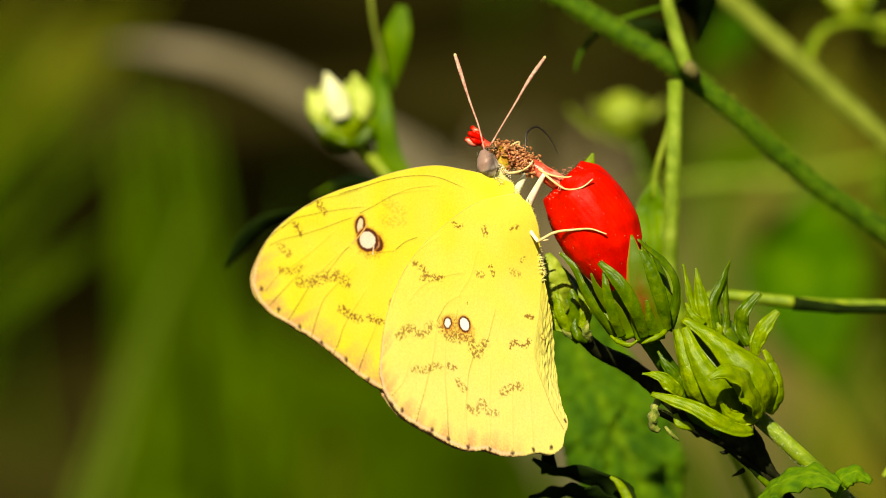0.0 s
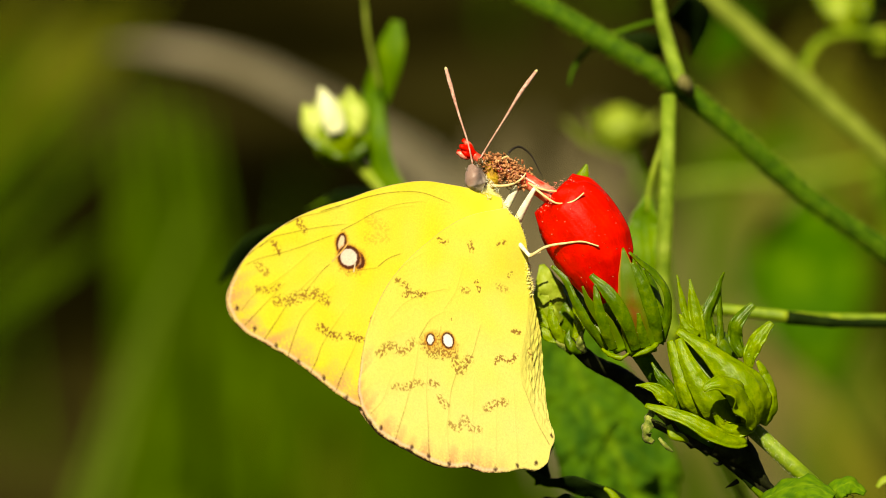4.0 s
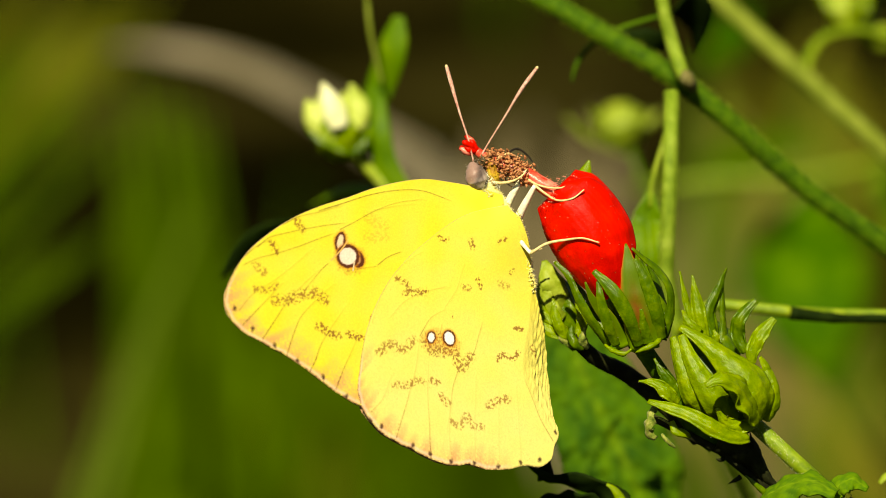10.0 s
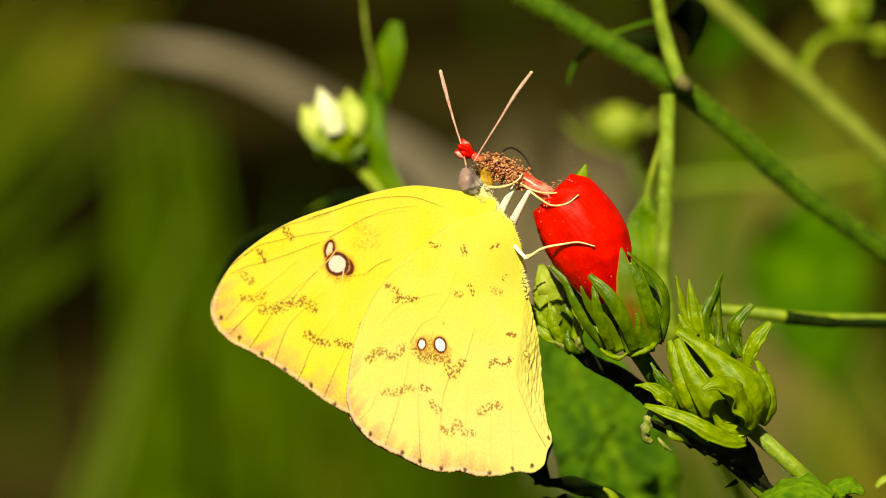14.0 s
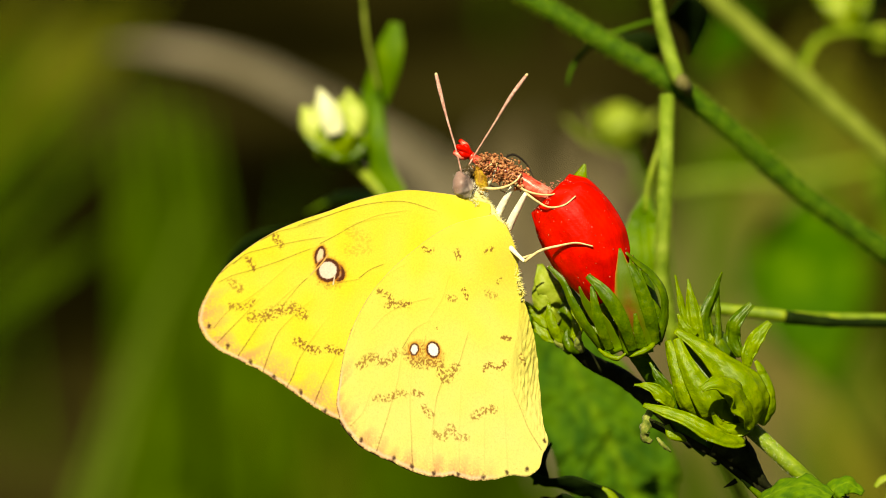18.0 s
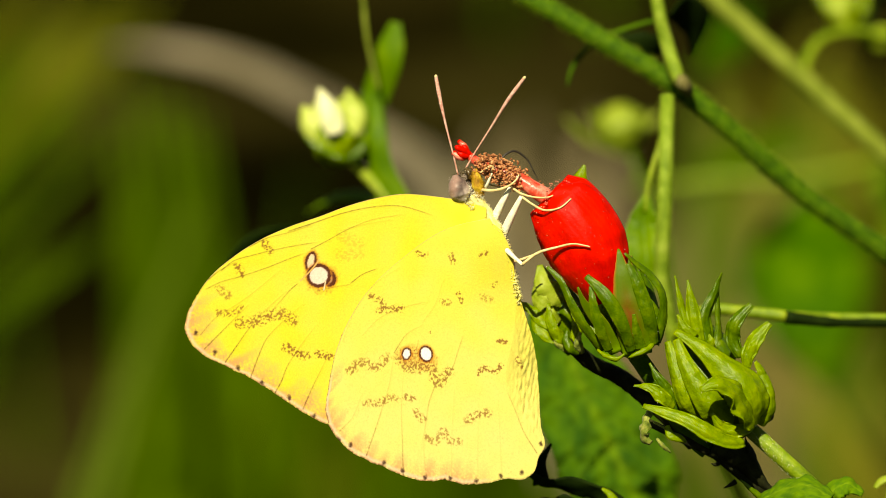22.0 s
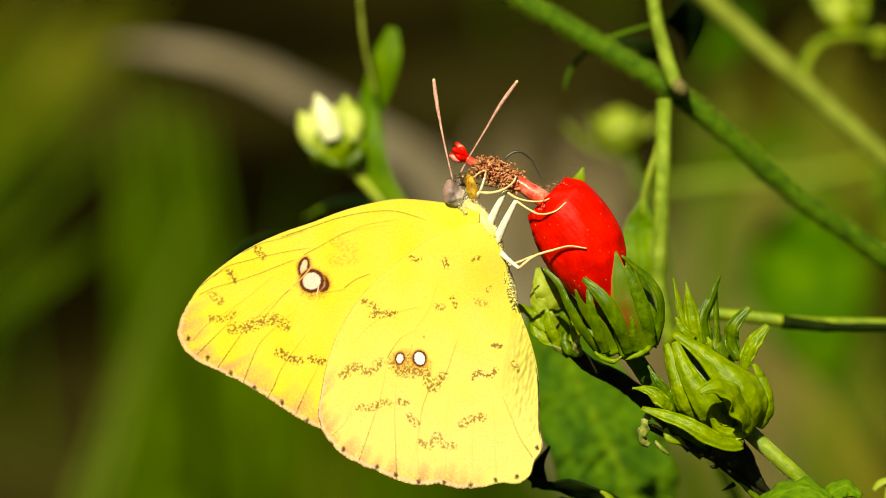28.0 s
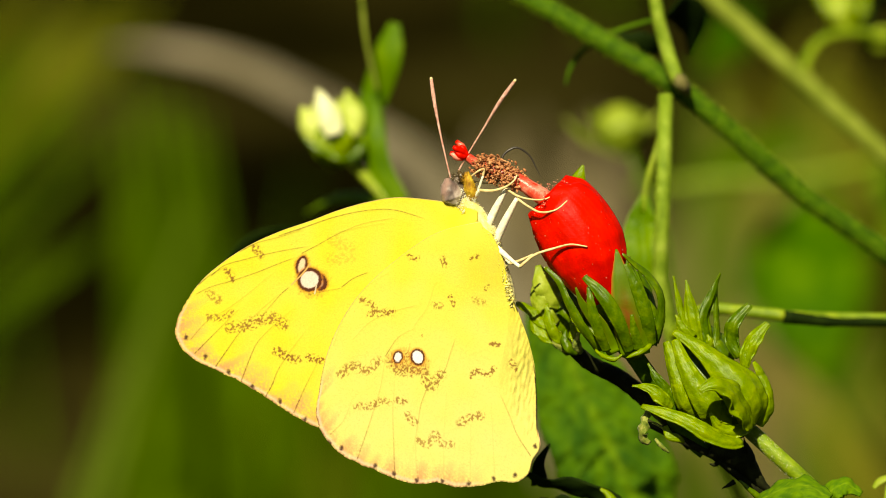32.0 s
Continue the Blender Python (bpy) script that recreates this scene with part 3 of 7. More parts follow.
    part("twig", tube([(-11.08, 78, 38.54), (-10.77, 78, 33.93), (-10.31, 78, 29.31), (-9.55, 79, 25.49), (-8.64, 80, 21.82)], [0.3, 0.32, 0.34, 0.34, 0.3], 8, 24, 0.05), STEM_OLIVE, ob)
    part("leaf", ribbon([(-5.01, 92, 5.40), (-9.70, 92, 7.51), (-14.39, 92, 7.51), (-18.74, 94.3, 5.18)], [0.5, 2.0, 1.9, 0.1], (0.1, -0.35, 0.95), 0.2, 0.25, 22, 9, veins=0.04), LEAF_BRIGHT, ob, "green leaf half hidden by the wing")
    # unlit leaf: its shade comes from the dark colour
    part("leaf", ribbon([(-11.00, 71.3, 3.2), (-18.53, 66.7, 2.3), (-24.43, 63, 1.26), (-27.27, 62, -1), (-30.14, 62, -4.48)], [0.4, 1.0, 1.8, 1.9, 0.1], (0.05, -0.62, -0.78), 0.2, 0.25, 26, 9), LEAF_SHADED, ob, "leaf behind the wing, its colour darkened for shade")
    part("petiole", tube([(-11.00, 71.3, 3.89), (-4.91, 74.75, 0.84), (1.23, 80.5, -6.10)], [0.4, 0.4, 0.5], 8, 14), STEM_SHADED, ob)
    return ob


PALE_BUD = pale_bud()


# ---- blurred stems and buds farther back ----
def far_bud_stem():
    foot = ground_spot(0.09, 0.33)
    ob = thing("budding_stem", foot, "round yellow-green bud on a stem behind the shrub", "plant", "stems of the shrub")
    cup = part("calyx", pod([(28.18, 178.5, 14.86), (27.49, 178.5, 16.41), (26.64, 178.5, 18.99), (26.12, 178.5, 21.74)], [1.2, 3.1, 3.9, 3.5, 1.4], 5, 0.08), PALE_GREEN, ob)
    for k in range(6):
        a = 60 * k
        dx, dy = 3.0 * math.cos(radians(a)), 3.0 * math.sin(radians(a))
        p = np.array((27.49, 178.5, 16.24))
        part("bract", ribbon([p, p + (dx, dy, 2.0), p + (dx * 1.8, dy * 1.4, 4.5)], [0.4, 0.7, 0.6, 0.05], (0, -1, 0.3), 0.3, 0.25, 12, 5), PALE_GREEN, cup)
    part("stalk", tube([(28.00, 178, 15.03), (31.00, 178, 10.39), (33.66, 178, 1.80), (34.52, 178, -10.22), (38.38, 180, -24.01), (44.00, 190, -35.56), foot], [0.45, 0.45, 0.5, 0.6, 0.7, 0.8, 1.1], 10, 40, 0.05), STEM_DARK, ob)
    part("leaf", ribbon([(28.92, 180.2, 13.69), (25.39, 176.8, 14.84), (21.45, 173.4, 16.84), (18.12, 173.4, 19.57)], [0.3, 0.9, 1.0, 0.2], (0, -0.6, 0.7), 0.2, 0.25, 14, 7), STEM_OLIVE, ob)
    return ob


FAR_BUD = far_bud_stem()


def far_shrub():
    foot = ground_spot(0.26, 0.25)
    ob = thing("green_branch", foot, "thick pale green branch with side buds farther back", "branch", "stems of the shrub")
    part("bark", tube([(30.81, 133.98, 45.15), (39.74, 131.95, 35.41), (46.18, 129.92, 29.45), (54.22, 127.89, 22.06), (63.99, 127.89, 12.94), (75.07, 133.98, 3.36), foot], [1.4, 1.6, 1.65, 1.7, 1.8, 1.9, 2.3], 12, 50, 0.1), STEM_OLIVE, ob, "pale green bark")
    part("side_shoot", tube([(51.89, 129.92, 24.39), (52.78, 133.98, 27.54), (55.23, 138.04, 30.37), (60.02, 142.1, 31.50), (67.76, 146.16, 30.14)], [0.75, 0.75, 0.72, 0.7, 0.65], 10, 26, 0.05), STEM_GREEN, ob)
    for p, q, r in (((59.19, 142.1, 31.91), (57.63, 146.16, 38.28), 2.6), ((61.95, 146.16, 29.98), (66.93, 146.16, 31.14), 1.7)):
        cup = part("bud", pod([p, tuple(0.5 * (a + b) for a, b in zip(p, q)), q], [0.6, r, r * 1.1, r * 0.8, 0.3], 5, 0.1), PALE_GREEN, ob)
        for k in range(5):
            a = 72 * k
            pp, qq = np.array(p), np.array(q)
            side = np.array([math.cos(radians(a)), math.sin(radians(a)), 0.2]) * r
            part("bract", ribbon([pp, pp * 0.6 + qq * 0.4 + side * 1.2, qq + side * 1.5], [0.4, 0.6, 0.5, 0.05], (0, -1, 0.2), 0.3, 0.25, 12, 5), BUD_GREEN, cup)
    # dark colour gives this leaf its shade
    part("leaf", ribbon([(62.90, 154.28, 31.91), (61.91, 158.34, 34.57), (65.56, 162.4, 37.26), (68.94, 162.4, 38.95)], [0.3, 2.4, 2.4, 0.1], (-0.2, -0.6, -0.7), 0.2, 0.25, 14, 7), LEAF_SHADED, ob, "leaf with shade put into its dark colour")
    return ob


FAR_SHRUB = far_shrub()


def back_shrub():
    foot = ground_spot(0.30, 0.35)
    ob = thing("green_branch", foot, "slender green stem with broad leaves far behind the buds", "branch", "stems of the shrub")
    part("bark", tube([(33.72, 340.2, 10.64), (46.76, 340.2, 12.34), (61.81, 340.2, 12.34), (75.86, 340.2, 15.15), (88.89, 352.8, 14.31), foot], [0.8, 1.3, 1.5, 1.5, 1.6, 2.0], 10, 40, 0.1), STEM_GREEN, ob)
    part("leaf", ribbon([(73.94, 478.8, 11.38), (72.31, 466.2, 2.34), (72.46, 453.6, -13.14), (76.88, 453.6, -28.61)], [3, 10.5, 12.5, 9, 0.3], (-0.1, -0.95, 0.3), 0.2, 0.3, 22, 9, veins=0.04), LEAF, ob)
    part("leaf", ribbon([(78.74, 352.8, 15.32), (78.94, 352.8, 11.26), (81.28, 352.8, 5.17), (82.80, 352.8, -1.93)], [0.8, 2.2, 2.8, 0.3], (-0.1, -0.9, 0.4), 0.2, 0.3, 16, 7), LEAF_BRIGHT, ob)
    part("leaf", ribbon([(48.26, 428.4, 34.74), (51.51, 423.36, 37.82), (54.30, 418.32, 40.89), (58.59, 418.32, 46.25)], [0.8, 4.5, 5, 0.3], (-0.1, -0.9, 0.4), 0.2, 0.3, 16, 7), LEAF, ob)
    part("leaf", ribbon([(51.27, 504, 12.76), (57.02, 504, 17.36), (65.95, 498.96, 20.73), (75.12, 498.96, 21.87)], [0.8, 5.0, 5, 0.3], (-0.1, -0.8, 0.5), 0.2, 0.3, 16, 7), GRASS, ob)
    return ob


BACK_SHRUB = back_shrub()


# ---- the flowering stem: red flower, buds, leaves ----
def frame_along(points, n):
    c = spline(points, n)
    t = unit(np.gradient(c, axis=0))
    u = unit(np.cross(t[0], (0, 1, 0)))
    us, vs = [], []
    for k in range(n):
        u = unit(u - t[k] * np.dot(u, t[k]))
        us.append(u)
        vs.append(np.cross(t[k], u))
    return c, np.array(us), np.array(vs)


def petal(axis, radii, centre, half, twist, lift, n=60, m=90):
    """One petal wrapped round the flower's axis; its leading edge lies over the next petal."""
    c, u, v = frame_along(axis, n)
    r = along(radii, n)
    top = np.zeros((n, m, 3))
    for k in range(n):
        s = k / (n - 1)
        span = half * min(1.0, 0.45 + 1.3 * s) * (1 - 0.35 * max(0, s - 0.8) / 0.2)
        for j in range(m):
            w = 2 * j / (m - 1) - 1
            a = radians(centre + twist * s + span * w)
            rr = r[k] * (1 + lift * w) + 0.10 * math.sin(7 * a + 5 * s) * s + 0.010 * math.sin(46 * a + 3 * math.sin(9 * s)) + 0.16 * noise.noise(Vector((3 * a, 6 * s, centre)))
            if s > 0.9:
                rr -= (s - 0.9) * r[k] * 3.0 * (0.6 + 0.4 * math.cos(5 * w))
            top[k, j] = c[k] + rr * (math.cos(a) * u[k] + math.sin(a) * v[k]) + (c[k] - c[k - 1] if k else 0) * (0.9 * math.sin(4 * w + centre) * max(0, s - 0.75))
    return sheet(top, -0.14)


def leaf_tint(n, m, low, high, vein, count, seed):
    """Blotched green of a leaf blade with paler midrib and side veins, for both of its faces."""
    cols = []
    for side in range(2):
        for k in range(n):
            s = k / (n - 1)
            for j in range(m):
                v = 2 * j / (m - 1) - 1
                ph = (s - 0.28 * abs(v)) * count
                rib = 0.75 * math.exp(-(v / 0.09) ** 2) + 0.55 * max(0, math.cos(2 * math.pi * ph)) ** 6 * (1 - abs(v)) ** 0.4
                spot = 0.5 + 0.9 * noise.noise(Vector((s * 7, v * 3, seed))) + 0.5 * noise.noise(Vector((s * 19, v * 8, seed + 3)))
                g = np.array(low) + (np.array(high) - np.array(low)) * min(1, max(0, spot))
                cols.append(g + (np.array(vein) - g) * min(1, rib * (0.6 + 0.6 * noise.noise(Vector((s * 9, v * 5, seed + 8))))))
    return np.array(cols)


def sepal_tint(n, m, rust):
    cols = []
    for side in range(2):
        for k in range(n):
            s = k / (n - 1)
            for j in range(m):
                v = 2 * j / (m - 1) - 1
                red = rust * math.exp(-((v + 0.1) / 0.45) ** 2) * math.exp(-((s - 0.38) / 0.22) ** 2) * (0.9 + 0.5 * noise.noise(Vector((s * 14, v * 3, 1))))
                edge = rust * 1.5 * max(0, abs(v) - 0.78) / 0.22 * max(0, s - 0.15)
                g = np.array((0.082, 0.155, 0.003)) * (1.0 + 0.9 * math.exp(-(s / 0.12) ** 2))
                g = g * (1 - min(1, red)) + np.array((0.17, 0.06, 0.004)) * min(1, red)
                cols.append(g * (1 - min(1, edge)) + np.array((0.55, 0.16, 0.03)) * min(1, edge))
    return np.array(cols)


def flower(stem):
    axis = [(21.56, 0, -7.28), (19.88, 0, -3.43), (17.92, 0, 1.12), (15.68, 0, 4.83), (13.58, 0, 6.93)]
    cup = part("flower", pod([(24.64, 0, -13.37), (24.08, 0, -11.97), (22.96, 0, -9.73), (21.2, 0, -6.0)], [0.9, 1.9, 2.4, 2.6, 2.7], 5, 0.06, 30, 26, 0.25), BRACT_GREEN, stem, "glossy red flower in its green calyx")
    girth = np.array([1.7, 2.5, 3.6, 4.5, 4.9, 4.95, 4.85, 4.5, 3.6])
    for centre, half, turn, grow in ((95, 82, -25, 1.06), (10, 70, -30, 1.0), (175, 70, -20, 1.0), (230, 70, -30, 0.97), (305, 70, -30, 0.97)):
        shape = petal(axis, girth * grow, centre, half, turn, 0.03)
        one = part("petal", shape, PETAL, cup, "glossy red petal")
        if grow > 1.01:
            part("pollen_specks", specks(shape, 90, 0.06, 5, 0.05, 0.5), HAIR_WHITE, one, "scattered white pollen")
    col = part("staminal_column", tube([(17.22, 0, 3.22), (14.39, -1.4, 5.80), (11.95, -1.6, 7.47), (9.51, -1.2, 9.02), (6.71, -0.8, 10.14), (4.62, -0.6, 11.05), (3.57, -0.6, 11.82)], [1.25, 1.15, 1.1, 0.95, 0.8, 0.6, 0.55], 16, 40, 0.05), COLUMN, cup, "glossy pink-red column")
    rnd = random.Random(8)
    line = spline([(9.9, -1.2, 8.85), (8.46, -1, 9.44), (6.71, -0.8, 10.14), (5.04, -0.7, 10.84)], 60)
    spots = []
    for k in range(1100):
        i = rnd.randrange(60)
        d = unit(np.array([rnd.gauss(0, 1), rnd.gauss(0, 1), rnd.gauss(0, 1)]))
        spots.append(line[i] + d * rnd.uniform(0.7, 1.42) * (1.2 - 0.6 * abs(i / 59 - 0.45)) * (1 + 0.3 * math.sin(i * 0.4)))
    spots += [np.array((12.44, -1, 8.60)), np.array((12.72, -1, 8.18)), np.array((12.16, -1.4, 8.32))]
    part("anther_clump", grains(spots, 0.215, 6, 3), ANTHER, cup, "crumbly brown pollen sacs")
    for k in range(13):
        a = 360 * k / 13
        p = np.array((3.9, -0.6, 11.6))
        out = rnd.uniform(0.55, 1.15)
        side = np.array([0.4 * math.cos(radians(a)) * out, math.sin(radians(a)) * out, math.cos(radians(a)) * 0.85 * out])
        q = np.array((2.35, -0.6, 12.6)) + side * 1.05 + np.array((rnd.uniform(-0.5, 0.4), 0, rnd.uniform(-0.2, 0.3)))
        part("stigma_lobe", tube([p, 0.5 * (p + q) + side * 0.2, q], [0.34, 0.36, 0.4, 0.42, 0.18], 8, 12, 0.3), COLUMN if k % 4 == 0 else PETAL, col, "red stigma lobe")
    part("filament", tube([(10.89, -2, 8.73), (11.94, -2.2, 8.31), (12.71, -2, 7.89)], [0.1, 0.09, 0.12], 6, 10), PETAL, col)
    lip = spline([(11.32, -3.4, 4.8), (12.85, -4, 5.35), (13.85, -2.6, 8.01), (16.24, -1.6, 8.86)], 40)
    rnd = random.Random(17)
    part("lip_specks", grains([lip[rnd.randrange(40)] + np.array([rnd.uniform(-0.35, 0.35), rnd.uniform(-0.4, 0.3), rnd.uniform(-0.3, 0.3)]) for _ in range(60)], 0.085, 5, 6), PETAL_RIM, cup, "pale crumbs along the petal lip")
    for line, h, f, rust in (([(24.56, -2.6, -12.84), (23.94, -4.4, -8.98), (22.81, -5, -4.10), (22.06, -4.6, 0.21)], [1.7, 2.2, 1.9, 1.1, 0.05], (0, -1, 0.1), 1.0),
                             ([(22.06, -2, -12.50), (19.93, -3.4, -8.99), (17.82, -4.4, -6.20), (17.11, -5, -4.45)], [1.0, 1.0, 0.85, 0.45, 0.05], (-0.3, -0.9, -0.1), 0.2),
                             ([(25.97, 0, -11.83), (25.64, 0.5, -7.63), (24.38, 0.5, -3.43), (23.67, 0.4, -0.63)], [1.6, 2.0, 1.5, 0.8, 0.05], (0.9, -0.4, 0.1), 0.3),
                             ([(22.91, 3, -11.17), (21.53, 4.2, -7.67), (20.49, 4.8, -4.16), (18.74, 5, -1.34)], [1.5, 1.9, 1.5, 0.8, 0.05], (0, 1, 0), 0.0),
                             ([(25.02, 3, -11.17), (24.35, 4.2, -7.67), (22.95, 4.4, -3.45), (22.24, 4.2, 0.07)], [1.5, 1.9, 1.5, 0.8, 0.05], (0.3, 0.9, 0), 0.0)):
        part("sepal", ribbon(line, h, f, 0.2, 0.25, 24, 13, fold=-0.05, rough=0.1), SEPAL, cup, "pointed sepal flushed rust-orange" if rust > 0.5 else "", sepal_tint(24, 13, rust))
    for line, h, f in (([(26.52, -3, -11.65), (25.83, -4.8, -8.14), (24.69, -5.4, -4.66), (23.24, -5.2, -1.53)], [0.55, 0.75, 0.85, 0.72, 0.25], (0.1, -1, 0.1)),
                       ([(23.78, -3.6, -12.47), (22.39, -5.8, -8.83), (20.29, -6.2, -5.35), (18.09, -5.6, -3.13)], [0.5, 0.7, 0.85, 0.78, 0.3], (-0.1, -1, 0.1)),
                       ([(20.93, -3.4, -12.34), (19.62, -5.2, -9.18), (18.92, -5.6, -6.4), (18.65, -5.4, -4.38)], [0.45, 0.58, 0.62, 0.5, 0.2], (-0.2, -1, 0.1)),
                       ([(20.13, -1.8, -12.36), (17.66, -3.2, -9), (16.05, -3.4, -6.07), (14.94, -3, -3.63), (13.35, -2.4, -2.03)], [0.6, 0.65, 0.6, 0.5, 0.4, 0.15], (-0.6, -0.6, 0.4)),
                       ([(26.99, -1.5, -11.39), (27.74, -1.8, -7.82), (27.52, -2.2, -5.03), (26.26, -2.4, -3.14), (24.29, -2.8, -1.54), (22.88, -3.2, -0.35)], [0.6, 0.7, 0.62, 0.5, 0.4, 0.15], (0.6, -0.7, 0.3)),
                       ([(26.93, 1, -11.7), (27.1, 1.6, -7.85), (26.19, 1.8, -4.7), (24.77, 1.4, -2.03)], [0.7, 0.8, 0.7, 0.5, 0.15], (0.6, -0.5, 0.3)),
                       ([(21.51, 2.5, -12.08), (18.18, 4.4, -8.94), (16.79, 5, -5.77), (15.53, 5.2, -4.01)], [0.7, 0.8, 0.7, 0.5, 0.1], (-0.4, -0.7, 0.2)),
                       ([(24.96, -3.6, -12.06), (24.3, -4.6, -9.88), (23.95, -4.9, -7.79)], [0.6, 0.5, 0.15], (0, -1, 0))):
        shape = ribbon(line, h, f, 0.22, 0.16, 40, 17, fold=0.16, wave=0.1, waves=2, rough=0.1, ridge=0.03)
        one = part("bract", shape, BRACT_GREEN, cup)
        if len(h) > 4:
            # glints on the hairy green skin, modelled as white grains
            part("specks", specks(shape, 90, 0.075, int(h[1] * 100) + len(line), 0.0, 0.5), HAIR_WHITE, one, "tiny white specks for hairs and their glints")
    for line in ([(19.54, -2.6, -12.21), (20.62, -3.6, -13.03), (22.15, -4, -13.30), (22.84, -4.2, -12.74)], [(23.25, -4.2, -13.16), (24.64, -4.3, -12.60), (25.92, -3.6, -11.92), (26.95, -2, -10.82)]):
        part("calyx_rim", tube(line, [0.12, 0.28, 0.36, 0.3, 0.1], 10, 24, 0.2), BUD_GREEN, cup, "shiny lime rim under the bracts")
    part("pedicel", tube([(24.24, 0.5, -12.68), (25.67, 1.5, -14.66), (28.18, 3, -18.20), (31.03, 4, -22.44), (33.63, 4, -24.70)], [1.1, 1.15, 1.25, 1.3, 1.4], 12, 24, 0.08), STEM_DARK, cup)
    return cup


def big_bud(stem):
    cup = part("bud", pod([(38.17, -1, -22.58), (36.91, -1, -21.04), (34.96, -1, -18.25), (32.72, -1, -14.96), (30.62, -1, -11.95), (29.36, -1, -10.42)], [0.9, 2.2, 2.9, 2.6, 1.8, 1.0, 0.3], 5, 0.10, 40, 34, 0.15), BRACT_GREEN, stem, "plump green closed bud with white specks")
    for line, h, f in (([(38.39, -3, -21.61), (38.67, -5, -19), (37.1, -5.8, -16.18), (34.83, -5.4, -14.15), (31.81, -4.4, -11.74), (28.92, -3.2, -9.99)], [1.3, 2.5, 2.7, 2.0, 1.25, 0.75, 0.3], (0.25, -0.93, 0.25)),
                       ([(35.67, -3.6, -21.59), (33.01, -6.2, -18.97), (31.23, -6.2, -16.17), (29.99, -5.2, -13.64), (29.01, -4.2, -10.98)], [1.2, 1.7, 1.5, 1.15, 0.8, 0.35], (-0.1, -0.98, 0.1)),
                       ([(32.91, -2.6, -21.11), (30.13, -4.8, -18.75), (29.23, -5, -16.19), (28.5, -4.2, -13.66), (27.91, -3.4, -11.27)], [0.8, 1.2, 1.2, 1.0, 0.7, 0.3], (-0.45, -0.88, 0.1)),
                       ([(39.85, -1.2, -21.69), (40.92, -2, -19.62), (40.7, -2.2, -17.05), (39.8, -2.2, -15.12), (38.77, -2.4, -13.71)], [0.9, 1.3, 1.25, 1.0, 0.2], (0.75, -0.6, 0.2))):
        shape = ribbon(line, h, f, 0.42, 0.22, 60, 29, fold=0.26, wave=0.08, waves=2, rough=0.14, ridge=0.03)
        one = part("sepal", shape, BUD_GREEN, cup)
        # white grains again give the bud its glints
        part("specks", specks(shape, 260, 0.045, 32, 0.0, 0.5), HAIR_WHITE, one, "tiny white specks for hairs and their glints")
    for line, h, f in (([(37.14, -5, -23.34), (35.01, -7, -23.23), (32.16, -8.2, -21.84), (29.12, -8, -20.33), (26.86, -7.2, -19.66), (24.85, -6.4, -19.09)], [0.9, 1.15, 1.1, 0.95, 0.7, 0.3], (-0.1, -0.85, 0.5)),
                       ([(38.53, -5, -21.63), (37.44, -7.4, -19.00), (35.99, -8.9, -17.10), (34.29, -10.2, -16.2), (32.75, -10.9, -16.5), (31.72, -11.0, -17.1)], [1.0, 2.0, 2.1, 1.6, 1.1, 0.3], (0.4, -0.7, 0.55)),
                       ([(38.36, -3.5, -21.59), (36.37, -5.2, -22.06), (34.28, -6.2, -21.52), (33.25, -6.6, -19.98)], [0.5, 1.0, 0.95, 0.6, 0.2], (-0.35, -0.85, 0.3)),
                       ([(37.64, -2.6, -14.45), (38, -3, -12.4), (39.02, -3.2, -10.61), (40.52, -2.8, -8.95)], [0.5, 0.95, 1.05, 0.85, 0.4], (-0.3, -0.9, 0.3)),
                       ([(37.07, -1.2, -13.2), (36.03, -1.4, -10.89), (36.14, -1.8, -9.35), (38.33, -1.6, -6.66)], [0.5, 0.9, 0.95, 0.75, 0.4], (-0.3, -0.9, 0.3)),
                       ([(28.77, -3.6, -19.29), (27.21, -4.6, -17.86), (25.67, -4.6, -16.84), (23.78, -4, -16.73)], [0.5, 1.0, 0.9, 0.5, 0.08], (-0.2, -0.8, 0.6)),
                       ([(28.92, -3.2, -19.05), (27.5, -3.6, -16.74), (26.6, -3.6, -15.46), (25.72, -3.2, -13.93)], [0.5, 0.75, 0.7, 0.4, 0.08], (-0.2, -0.9, 0.2))):
        shape = ribbon(line, h, f, 0.15, 0.18, 40, 17, fold=0.25, wave=0.2, waves=3, rough=0.12, ridge=0.08)
        one = part("bract", shape, BRACT_GREEN if h[1] < 0.95 else BUD_GREEN, cup)
        part("specks", specks(shape, 90, 0.06, 31, 0.0, 0.5), HAIR_WHITE, one, "tiny white specks for hairs and their glints")
    return cup


